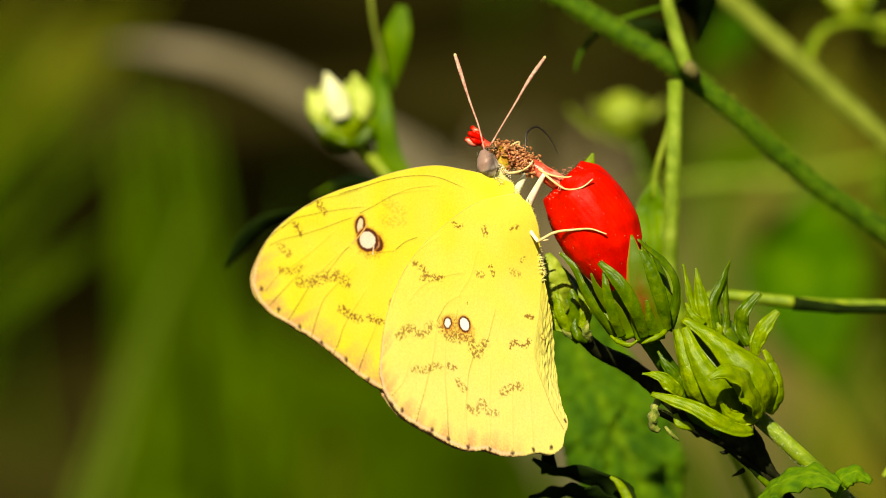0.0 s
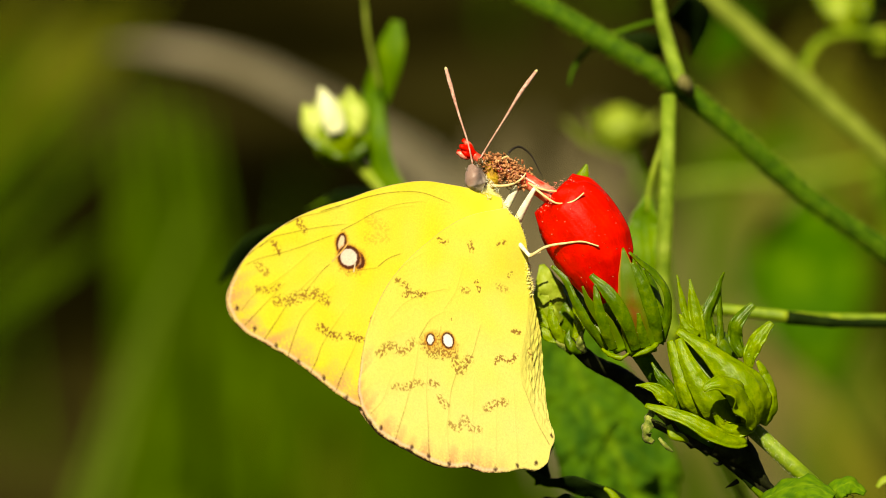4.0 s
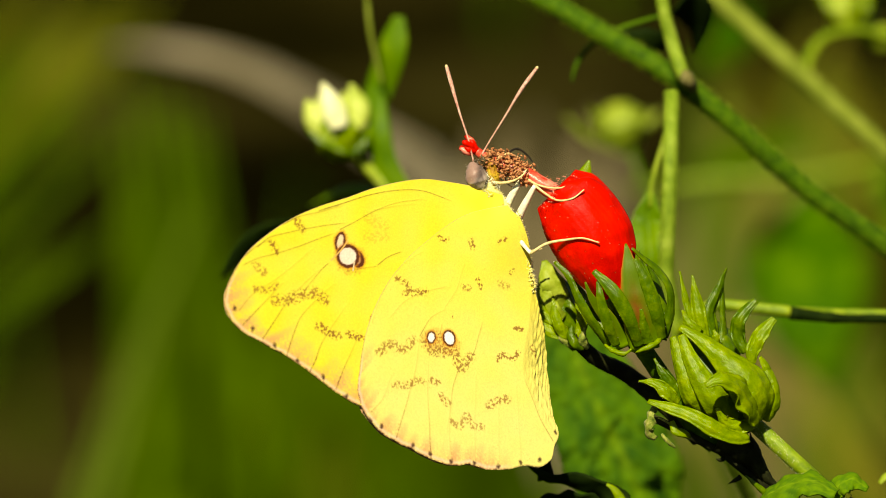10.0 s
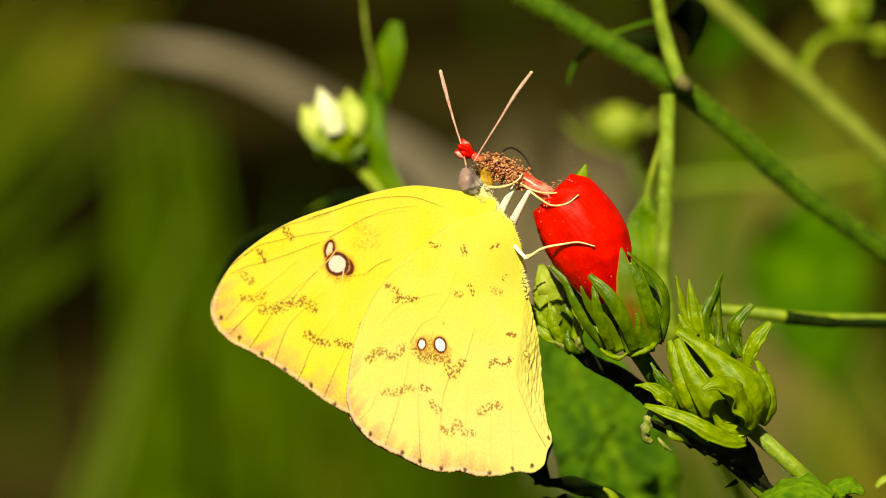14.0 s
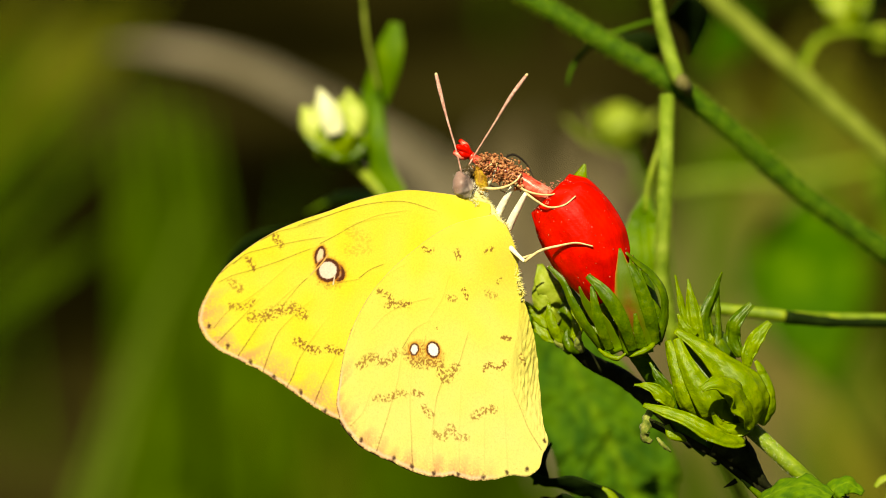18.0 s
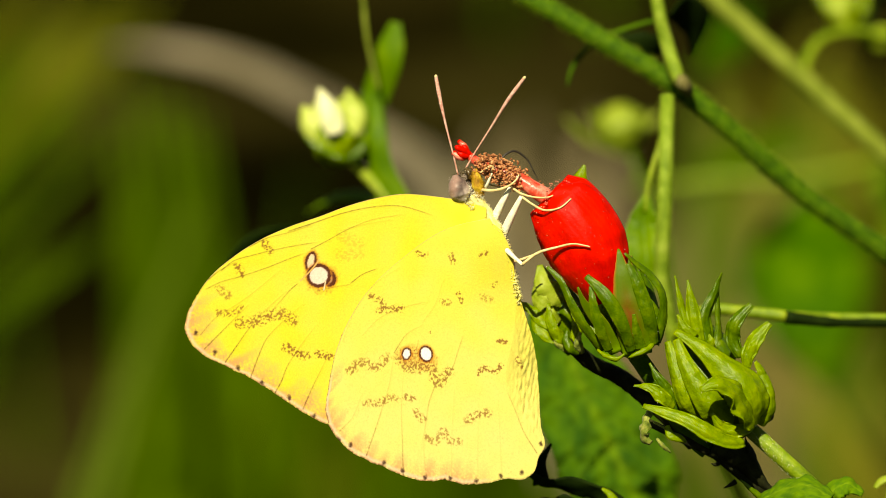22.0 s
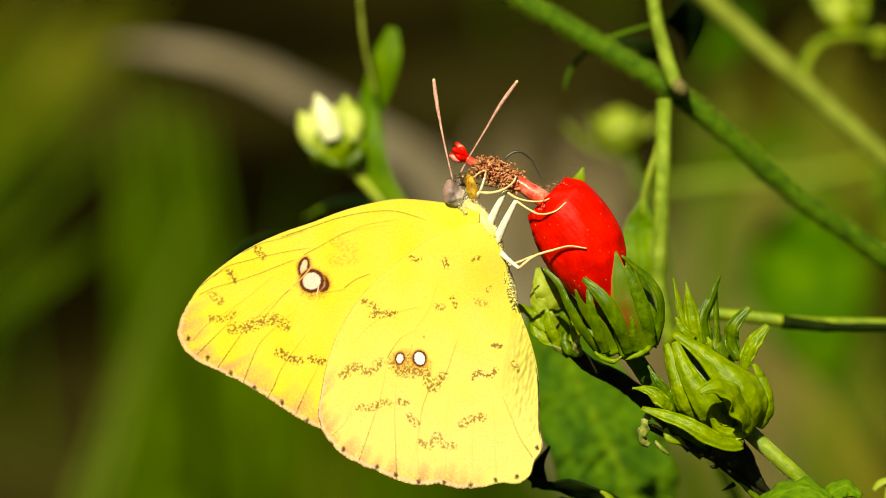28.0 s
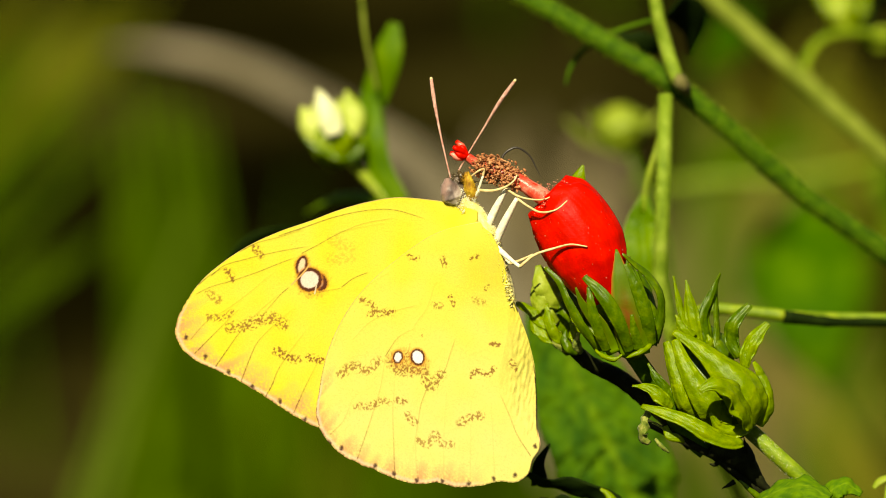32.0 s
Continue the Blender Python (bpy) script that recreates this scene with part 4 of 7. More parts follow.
def rear_bud(stem):
    cup = part("bud", pod([(35.65, 5, -15.43), (34.24, 5, -13.31), (32.97, 5, -11.20), (32.12, 5, -8.38)], [1.2, 2.6, 2.6, 1.8, 0.4], 5, 0.1), BRACT_GREEN, stem, "small green bud behind the plump one")
    for line, h, f in (([(32.02, 2.4, -11.87), (30.32, 2, -8.35), (29.62, 2, -5.89), (28.99, 2.2, -3.16)], [0.8, 0.75, 0.5, 0.3, 0.06], (0.4, -0.9, 0)),
                       ([(31.99, 1.6, -11.50), (31.41, 1.2, -8.69), (30.99, 1.2, -6.24), (30.57, 1.4, -3.65)], [0.7, 0.9, 0.85, 0.5, 0.06], (-0.1, -1, 0)),
                       ([(33.55, 2, -12.00), (32.84, 2, -8.35), (33.83, 2.2, -5.69), (34.83, 2.4, -2.74)], [0.9, 1.1, 0.8, 0.5, 0.06], (0.5, -0.8, 0)),
                       ([(34.41, 2.6, -12.92), (34.57, 3, -9.42), (34.43, 3, -6.61), (34.43, 3, -4.15)], [0.7, 0.6, 0.5, 0.3, 0.06], (0.7, -0.7, 0)),
                       ([(33.50, 1, -11.99), (33.49, 0.8, -11.14), (33.22, 1, -10.44)], [0.5, 0.45, 0.08], (0, -1, 0)),
                       ([(31.38, 0.6, -10.79), (29.98, 0.4, -9.38), (29.28, 0.6, -7.99)], [0.7, 0.6, 0.1], (0, -1, 0))):
        part("bract", ribbon(line, h, f, 0.15, 0.16, 36, 17, fold=0.35, wave=0.18, waves=2, rough=0.1, ridge=0.08), BUD_GREEN if f[0] < 0.45 else BRACT_GREEN, cup)
    return cup


def side_bud(stem):
    cup = part("bud", pod([(16.68, 7.4, -12.79), (15.55, 7.4, -10.53), (14.84, 7.4, -8.06), (14.13, 7.4, -5.23), (13.57, 7.4, -3.46)], [0.8, 1.7, 2.1, 1.6, 0.4], 5, 0.2), BRACT_GREEN, stem, "green bud just behind the flower")
    for line, h, f in (([(14.64, 6, -8), (13.92, 5, -5.88), (12.93, 5, -3.76), (12.31, 6, -1.87)], [0.8, 1.4, 1.55, 1.2, 0.3], (0.1, -1, 0.2)), ([(14.52, 5.4, -9.23), (12.82, 5, -7.54), (12.05, 5.2, -5.21), (12.27, 5.8, -2.89)], [0.7, 1.1, 1.1, 0.7, 0.1], (-0.4, -0.9, 0.2)),
                       ([(15.22, 5.4, -10.50), (12.75, 4.8, -8.80), (10.64, 5, -6.97), (8.53, 5.4, -6.27)], [0.5, 0.7, 0.7, 0.5, 0.1], (-0.1, -0.8, 0.6)), ([(16.75, 4.4, -11.19), (17.03, 4, -8.37), (16.05, 4.4, -6.26)], [0.6, 0.8, 0.6, 0.1], (0.3, -0.9, 0)),
                       ([(15.51, 5.4, -11.63), (13.52, 4.4, -10.91), (11.83, 4.8, -9.44), (11.42, 5.4, -7.82)], [0.4, 0.6, 0.6, 0.1], (-0.3, -0.8, 0.5)), ([(16.05, 4.4, -11.90), (14.34, 3.4, -10.48), (13.50, 3.4, -8.37), (13.36, 3.8, -6.61)], [0.4, 0.65, 0.6, 0.08], (-0.2, -1, 0.1)),
                       ([(17.32, 4.4, -12.46), (16.87, 3.4, -10.48), (17.29, 3.4, -8.79), (18.01, 3.8, -7.32)], [0.4, 0.6, 0.55, 0.08], (0.3, -0.9, 0.1))):
        shape = ribbon(line, h, f, 0.2, 0.14, 30, 15, fold=0.2, wave=0.25, waves=3, rough=0.2, veins=0.05)
        one = part("bract", shape, PALE_GREEN if h[1] > 1.0 else BUD_GREEN, cup)
        part("specks", specks(shape, 40, 0.05, 33, 0.0, 0.5), HAIR_WHITE, one, "tiny white specks for hairs and their glints")
    for line, h in (([(17.29, 3.4, -12.72), (16.01, 2.4, -12.01), (15.45, 2.6, -11.03), (15.74, 3, -9.91)], [0.3, 0.6, 0.5, 0.06]), ([(17.58, 3.4, -12.87), (16.99, 2.2, -11.44), (17.27, 2.4, -10.18)], [0.3, 0.55, 0.4, 0.06]), ([(16.05, 4.4, -12.46), (14.49, 3.8, -11.61), (13.93, 4, -10.76)], [0.25, 0.4, 0.3, 0.06])):
        part("dry_bract", ribbon(line, h, (-0.2, -0.9, 0.3), 0.3, 0.12, 18, 7, fold=0.3, wave=0.4, waves=2, rough=0.2), BRACT_GREEN if h[1] > 0.58 else DRY, cup, "small withered bract")
    part("pedicel", tube([(15.90, 4, -11.54), (18.76, 6, -14.04), (22.35, 8, -15.84), (27.26, 7, -19.70), (31.77, 5, -23.88)], [0.9, 1.0, 1.1, 1.2, 1.3], 10, 30, 0.1), STEM_SHADED, cup)
    return cup


def flowering_stem():
    foot = ground_spot(0.075, 0.06)
    ob = thing("flowering_stem", foot, "stem with one red flower, green buds and toothed leaves", "flower", "stems of the shrub")
    # shade below the buds comes from the stems' near-black colour
    part("stem", tube([(25.72, 3, -21.36), (29.23, 3, -23.12), (33.17, 3, -24.87), (37.31, 3, -27.90), (41.09, 4, -31.17), (44.97, 8, -35.29), foot], [0.5, 1.1, 1.5, 1.45, 1.4, 1.4, 1.9], 14, 60, 0.2), STEM_SHADED, ob, "stem coloured almost black for deep shade")
    # lit edge of that stem, added as a greener tube
    part("stem_ridge", tube([(37.2, 1.4, -28.5), (39.0, 1.8, -30.1), (40.9, 2.4, -31.7)], [0.1, 0.4, 0.6], 8, 16, 0.1), BRACT_GREEN, ob, "greener tube for the lit ridge of the stem")
    part("side_stem", tube([(33.99, 2.5, -23.95), (37.66, 3, -25.79), (39.37, 3.4, -28.19), (41.51, 4, -30.32)], [1.8, 1.8, 0.9, 0.35], 10, 18, 0.3), STEM_SHADED, ob, "side stem coloured almost black for deep shade")
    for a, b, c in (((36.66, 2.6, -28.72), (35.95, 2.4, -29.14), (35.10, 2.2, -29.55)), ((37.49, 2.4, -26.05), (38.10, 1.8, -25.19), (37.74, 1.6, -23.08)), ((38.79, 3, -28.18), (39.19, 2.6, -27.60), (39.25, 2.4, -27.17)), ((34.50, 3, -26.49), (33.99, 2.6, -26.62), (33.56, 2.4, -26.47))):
        part("stipule", tube([a, b, c], [0.35, 0.25, 0.05], 6, 10), STEM_SHADED, ob)
    ob_flower = flower(ob)
    big_bud(ob)
    rear_bud(ob)
    side_bud(ob)
    stalk = [(37.87, 0, -21.77), (39.27, 0, -22.89), (43.17, 1, -26.91), (46.88, 2, -29.83), (50.31, 3, -32.60), (55.01, 10, -38.92), ground_spot(0.11, 0.05)]
    part("pedicel", tube(stalk, [0.98, 0.9, 0.84, 0.82, 0.9, 1.2, 1.5], 12, 50, 0.1), STEM_GREEN, ob, "pale hairy bud stalk")
    part("hairs", spikes(stalk[:5], [0.95, 0.88, 0.84, 0.82], 0.17, 620, 9, 0.045), HAIR_WHITE, ob, "short white hairs")
    part("leaf", ribbon([(38.31, 2, -32.57), (41.36, 0, -30.18), (44.8, -1, -29.16), (48.24, -2, -30.66)], [0.5, 1.9, 2.2, 0.8], (0, -0.7, 0.75), 0.15, 0.25, 40, 21, fold=0.12, wave=0.15, teeth=0.15, veins=0.05, rough=0.2), LEAF_SKIN, ob, "fresh green leaf below the buds", leaf_tint(40, 21, (0.05, 0.14, 0.002), (0.12, 0.24, 0.003), (0.20, 0.33, 0.012), 7, 5))
    part("leaf", ribbon([(47.73, 0, -32.14), (48.57, 0, -29.9), (50.11, 0, -29.06), (52.21, 0, -30.18)], [0.4, 1.4, 1.5, 0.3], (0, -0.7, 0.75), 0.15, 0.25, 30, 17, fold=0.1, wave=0.15, teeth=0.15, veins=0.05, rough=0.15), LEAF_SKIN, ob, "fresh green leaf below the buds", leaf_tint(30, 17, (0.06, 0.16, 0.002), (0.13, 0.26, 0.003), (0.20, 0.33, 0.012), 6, 7))
    part("leaf", ribbon([(14.86, 66, -6.5), (16.76, 66, -12.58), (19.39, 65, -19.38), (22.4, 64, -25.42), (25.43, 64, -32.23), (28.52, 66, -39.89)], [3.4, 5.6, 7.0, 7.6, 7.0, 2.5], (0.0, -0.92, 0.38), 0.06, 0.3, 90, 41, fold=0.12, wave=0.08, waves=5, teeth=0.10, veins=0.03, count=9, rough=0.5), LEAF_SKIN, ob, "broad toothed leaf behind the buds", leaf_tint(90, 41, (0.020, 0.082, 0.0005), (0.075, 0.18, 0.001), (0.15, 0.27, 0.006), 9, 3))
    part("petiole", tube([(16.4, 66.5, -6.2), (20.0, 74, -16.0), (27.0, 76, -32.0), (36.0, 62, -60.0), foot], [0.6, 0.7, 0.8, 0.9, 1.2], 8, 26), STEM_SHADED, ob)
    # the wing's shadow on these curled leaves is put into their colour
    part("leaf", ribbon([(25.62, 12, -37.39), (22.07, 12, -33.49), (19.37, 12, -30.43), (16.01, 11, -29.54), (12.8, 10, -28.94), (10.53, 10, -27.52)], [0.6, 1.6, 2.0, 1.5, 1.2, 0.9, 0.1], (0.1, -0.62, -0.78), 0.2, 0.28, 44, 11, wave=0.3, waves=3, teeth=0.25), LEAF_SHADED, ob, "curled leaf under the wing, the shadow in its colour")
    part("leaf", ribbon([(21, 12, -33.13), (17.43, 11, -32.02), (13.88, 11, -31.81), (9.96, 10, -32.34)], [0.5, 1.4, 1.2, 0.1], (0.1, -0.62, -0.78), 0.2, 0.28, 24, 9, wave=0.3), LEAF_SHADED, ob, "curled leaf under the wing, the shadow in its colour")
    # where the sun reaches the curled leaf: a separate strip in brighter green
    part("leaf_tip", ribbon([(22.83, 9, -34.07), (21.84, 9, -31.59), (20.85, 9, -30.32), (20.14, 9, -29.89)], [0.5, 0.55, 0.45, 0.1], (-0.2, -0.8, 0.5), 0.3, 0.2, 20, 7), BUD_GREEN, ob, "bright green strip for the sunlit rim of the curled leaf")
    part("leaf_tip", ribbon([(54.72, 14, -30.00), (55.43, 14, -29.14), (56.71, 14, -28.57)], [0.2, 0.5, 0.4], (0, -0.7, 0.7), 0.3, 0.2, 10, 5), PALE_GREEN, ob)
    part("leaf_stalk", tube([(56.57, 14, -28.64), (58.21, 15, -31.32), (57.00, 18, -38.60), ground_spot(0.11, 0.06)], [0.25, 0.4, 0.6, 0.8], 8, 20), STEM_GREEN, ob)
    part("leaf_tip", ribbon([(12.67, 13, -29.25), (12.49, 11, -26.76), (13.75, 10, -24.17)], [1.1, 0.75, 0.05], (0.5, -0.8, -0.4), 0.3, 0.25, 12, 5), LEAF_SHADED, ob, "curled tip of a leaf under the wing")
    part("leaf_tip", ribbon([(17.13, 9, 7.15), (17.40, 8, 8.91), (17.96, 8, 10.68)], [1.2, 0.9, 0.05], (0, -1, 0.1), 0.3, 0.25, 12, 5), BUD_GREEN, ob)
    # curled dry bracts under the plump bud
    part("dry_bract", ribbon([(25.46, -5, -19.68), (24.95, -5.5, -21.13), (24.76, -5, -22.88), (25.75, -4.6, -23.87)], [0.4, 0.65, 0.7, 0.4], (-0.6, -0.7, 0.2), 0.4, 0.1, 22, 7, fold=0.4, wave=0.5, waves=3), DRY, ob, "curled yellowing bract")
    part("dry_bract", ribbon([(26.57, -5, -23.16), (26.97, -5.5, -23.70), (27.68, -5.2, -24.41), (28.25, -4.6, -24.84)], [0.1, 0.22, 0.2, 0.05], (-0.2, -0.9, 0.2), 0.4, 0.1, 18, 7, fold=0.4, wave=0.5, waves=3), DRY, ob, "curled yellowing bract")
    part("dry_bract", ribbon([(27.82, -5, -21.63), (28.22, -5.6, -22.73), (29.48, -5.2, -23.16), (30.06, -4.8, -23.58)], [0.2, 0.45, 0.5, 0.1], (-0.2, -0.9, 0.4), 0.4, 0.2, 14, 6), BUD_GREEN, ob)
    part("dry_bract", tube([(26.15, -5, -21.14), (27.54, -5, -21.91), (28.80, -5, -23.02)], [0.12, 0.15, 0.08], 6, 10), DRY, ob)
    return ob, ob_flower


FLOWERING, FLOWER = flowering_stem()


# ---- the butterfly; its own millimetres, x along the picture, z up, origin at the root of the legs ----
def blot(x, z, marks, grain, crisp):
    """How far the wing is stained at its points: a soft orange stain, and the brown flecks in it, along short strokes."""
    stain, fleck = np.zeros(len(x)), np.zeros(len(x))
    for path, half, dark in marks:
        near = (np.abs(x - path[0][0]) < 9) & (np.abs(z - path[0][2]) < 9)
        d = line_distance(x[near], z[near], path)[0] / half
        d = d * d + 0.9 * grain[near] + 0.9 * crisp[near]
        stain[near] = np.maximum(stain[near], np.clip(1.2 - d, 0, 1) * np.clip(0.35 + 1.2 * crisp[near], 0, 1) * min(1.0, dark + 0.1))
        fleck[near] = np.maximum(fleck[near], np.clip(2.0 - 1.3 * d, 0, 1) * np.clip(crisp[near] * 7 + 0.3, 0, 1) * min(1.0, dark * 1.15))
    return stain[:, None], fleck[:, None]


def eye_spots(x, z, col, spots, grain):
    """Pale spots in a ragged dark brown ring: centre, radii, turn, width of the ring, colour of the core."""
    for (cx, _, cz), rx, rz, turn, wide, core in spots:
        a = radians(turn)
        u = (x - cx) * math.cos(a) + (z - cz) * math.sin(a)
        v = -(x - cx) * math.sin(a) + (z - cz) * math.cos(a)
        r = np.hypot(u, v) + 1e-6
        d = r - r / np.hypot(u / rx, v / rz) + 0.09 * grain
        rust = np.clip((wide + 0.30 - d + 0.2 * grain) / 0.3, 0, 1)[:, None] * 0.75
        col = col * (1 - rust) + np.array((0.52, 0.19, 0.02)) * rust
        ring = np.clip((wide + 0.06 - d) / 0.12, 0, 1)[:, None]
        col = col * (1 - ring) + np.array((0.085, 0.018, 0.004)) * ring
        inner = np.clip((0.05 - d) / 0.12, 0, 1)[:, None]
        col = col * (1 - inner) + np.array(core) * (1 + 0.12 * grain)[:, None] * inner
    return col


def line_distance(x, z, path):
    p = spline(path, 40)[:, [0, 2]]
    best = np.full(len(x), 99.0)
    where = np.zeros(len(x))
    for k in range(39):
        a, b = p[k], p[k + 1]
        d = b - a
        t = np.clip(((x - a[0]) * d[0] + (z - a[1]) * d[1]) / max(d @ d, 1e-9), 0, 1)
        q = np.hypot(x - a[0] - t * d[0], z - a[1] - t * d[1])
        where = np.where(q < best, (k + t) / 39, where)
        best = np.minimum(best, q)
    return best, where


def wing(root, outline, veins, marks, spots, halo, margin, side, offset, dots=(), pale_lines=(), crease=None, nt=900, ns=330):
    """One wing as a membrane: a fan from its root to its scalloped outline, with raised veins and its pattern of scales."""
    rim = spline(outline, nt)
    rx, rz = root[0], root[2]
    rag = np.array([noise.noise(Vector((k * 0.09, side, 3))) + 0.6 * noise.noise(Vector((k * 0.31, side, 8))) for k in range(nt)])[:, None]
    where = np.linspace(0, 1, nt)[:, None]
    rim = rim + unit(rim - np.array(root)) * 0.13 * rag * ((where > margin[0]) & (where < margin[1]))
    s = np.linspace(0, 1, ns) ** 0.8
    x = rx + (rim[:, 0] - rx)[:, None] * s[None]
    z = rz + (rim[:, 2] - rz)[:, None] * s[None]
    x, z = x.ravel(), z.ravel()
    ss = np.tile(s, nt)
    tt = np.repeat(np.linspace(0, 1, nt), ns)
    fine = np.array([noise.noise(Vector((a * 3.4, b * 3.4, side))) + 0.5 * noise.noise(Vector((a * 8.0, b * 8.0, 5))) for a, b in zip(x, z)])
    grit = np.array([noise.noise(Vector((a * 2.9, b * 2.9, side + 2))) + 0.5 * noise.noise(Vector((a * 1.3, b * 1.3, 1))) for a, b in zip(x, z)])
    wide = np.array([noise.noise(Vector((a * 0.32, b * 0.32, side + 4))) for a, b in zip(x, z)])
    crisp = np.array([noise.noise(Vector((a * 4.6, b * 4.6, side + 6))) for a, b in zip(x, z)])
    y = offset * np.ones(len(x)) - side * 1.9 * np.exp(-(np.hypot(x - 0.3, z + 1.5) / 5.5) ** 2) + 0.12 * wide * ss
    col = np.tile(np.array((0.69, 0.615, 0.044 if crease is None else 0.066)), (len(x), 1)) * (1 + 0.035 * fine)[:, None]
    col[:, 2] += 0.03 * np.clip(0.5 + 0.9 * wide, 0, 1)
    if crease is not None:
        col[:, 2] += 0.11 * np.clip((-z - 6) / 20, 0, 1)
        col[:, 1] *= 1.02
    # loose brown dust scales
    dust = np.clip((crisp - 0.42) * 6, 0, 1) * np.clip(0.1 + 2.2 * wide, 0, 1) * np.clip(ss * 2 - 0.4, 0, 1) * 0.35
    col = col * (1 - dust[:, None]) + np.array((0.45, 0.27, 0.02)) * dust[:, None]
    # rosy band along the outer margin, broken between the veins
    inside = np.clip((tt - margin[0]) / 0.03, 0, 1) * np.clip((margin[1] - tt) / 0.03, 0, 1)
    far = np.hypot(x - rx, z - rz) * (1 - ss) / np.maximum(ss, 0.05)
    band = np.repeat(np.array([noise.noise(Vector((q * 75, side, 9))) for q in np.linspace(0, 1, nt)]), ns)
    rosy = inside * np.clip(1.35 - far / ((2.6 if crease is None else 1.7) + 1.9 * wide + 1.0 * band), 0, 1) * np.clip(0.7 + 0.7 * fine + 1.0 * band, 0.0, 1)
    col = col * (1 - 0.85 * rosy[:, None]) + np.array((0.60, 0.29, 0.13)) * 0.85 * rosy[:, None]
    pale = inside * np.clip(1 - np.abs(far - 0.35) / 0.35, 0, 1)
    col = col * (1 - 0.7 * pale[:, None]) + np.array((0.72, 0.54, 0.40)) * 0.7 * pale[:, None]
    edge = np.clip(1.2 - far / 0.17, 0, 1) * np.clip(0.85 + 1.4 * fine, 0, 1) * np.clip((tt - 0.04) / 0.03, 0, 1)
    col = col * (1 - 0.8 * edge[:, None]) + np.array((0.09, 0.04, 0.025)) * 0.8 * edge[:, None]
    costa = np.clip(1.2 - far / 0.14, 0, 1) * np.clip((margin[0] - tt) / 0.02, 0, 1)
    col = col * (1 - 0.7 * costa[:, None]) + np.array((0.62, 0.42, 0.27)) * 0.7 * costa[:, None]
    clot = np.array([noise.noise(Vector((a * 2.7, b * 2.7, side + 11))) for a, b in zip(x, z)]) * 0.8 + 0.6 * crisp
    stain, fleck = blot(x, z, marks, grit, clot)
    for (cx, _, cz), hx, hz in halo:
        d = ((x - cx) / hx) ** 2 + ((z - cz) / hz) ** 2 + 0.7 * grit + 0.3 * crisp
        stain = np.maximum(stain, (np.clip(1.3 - d, 0, 1) * np.clip(0.75 + 0.9 * crisp, 0, 1))[:, None])
        fleck = np.maximum(fleck, (np.clip(1.2 - d, 0, 1) * np.clip(crisp * 3.5 - 0.25, 0, 0.9))[:, None])
    col = col * (1 - 0.75 * stain) + np.array((0.56, 0.235, 0.035)) * 0.75 * stain
    col = col * (1 - 0.8 * fleck) + np.array((0.17, 0.052, 0.010)) * 0.8 * fleck
    for path, start, stop in veins:
        d, w = line_distance(x, z, path)
        line = np.clip(1.3 - d / 0.09, 0, 1) * np.clip((1.25 if crease is None else 0.85) * (start + (stop - start) * w ** 1.5), 0, 0.95) * np.clip(w * 12, 0, 1) * (0.75 + 0.5 * fine)
        col = col * (1 - line[:, None]) + np.array((0.14, 0.075, 0.010)) * line[:, None]
        y = y - side * 0.02 * np.exp(-(d / 0.16) ** 2)
    for cx, cz in dots:
        dot = np.clip(1.5 - np.hypot(x - cx, (z - cz) * 0.8) / 0.24 + 0.5 * fine, 0, 1) * 0.95
        col = col * (1 - dot[:, None]) + np.array((0.06, 0.02, 0.01)) * dot[:, None]
    col = eye_spots(x, z, col, spots, fine)
    for path, half, tone in pale_lines:
        d = line_distance(x, z, path)[0]
        line = np.clip(1.3 - d / half, 0, 1)[:, None]
        col = col * (1 - line) + np.array(tone) * line
    if crease is not None:
        fold = spline(crease, 80)
        bend = np.interp(z, fold[:, 2], fold[:, 0])
        over = np.clip(x - bend, 0, 9)
        wrinkle = np.array([noise.noise(Vector((p * 1.3 + q * 0.6, q * 0.42, 7))) + 0.6 * noise.noise(Vector((p * 2.6 - q * 0.5, q * 0.9, 2))) for p, q in zip(x, z)])
        y = y + over ** 1.25 * 0.34 + np.clip(over * 0.6, 0, 1) * 0.26 * wrinkle
    skin = np.stack([x, y, z], -1).reshape(nt, ns, 3)
    return (skin.reshape(-1, 3), grid_faces(nt, ns)), col


FORE_OUT = [(-1.68, 0, 1.96), (-4.90, 0, 2.80), (-8.40, 0, 3.29), (-11.90, 0, 3.50), (-15.40, 0, 2.94), (-18.90, 0, 1.96), (-22.40, 0, 0.63), (-25.90, 0, -0.56), (-29.40, 0, -2.10), (-32.90, 0, -4.27), (-36.05, 0, -7.00), (-38.01, 0, -9.87), (-39.06, 0, -12.60), (-38.85, 0, -14.14), (-37.10, 0, -16.24), (-33.95, 0, -17.85), (-30.80, 0, -19.39), (-27.30, 0, -21.56), (-23.80, 0, -23.80), (-20.86, 0, -24.99), (-17.50, 0, -21.00), (-10.50, 0, -11.20), (-1.68, 0, 0.00)]
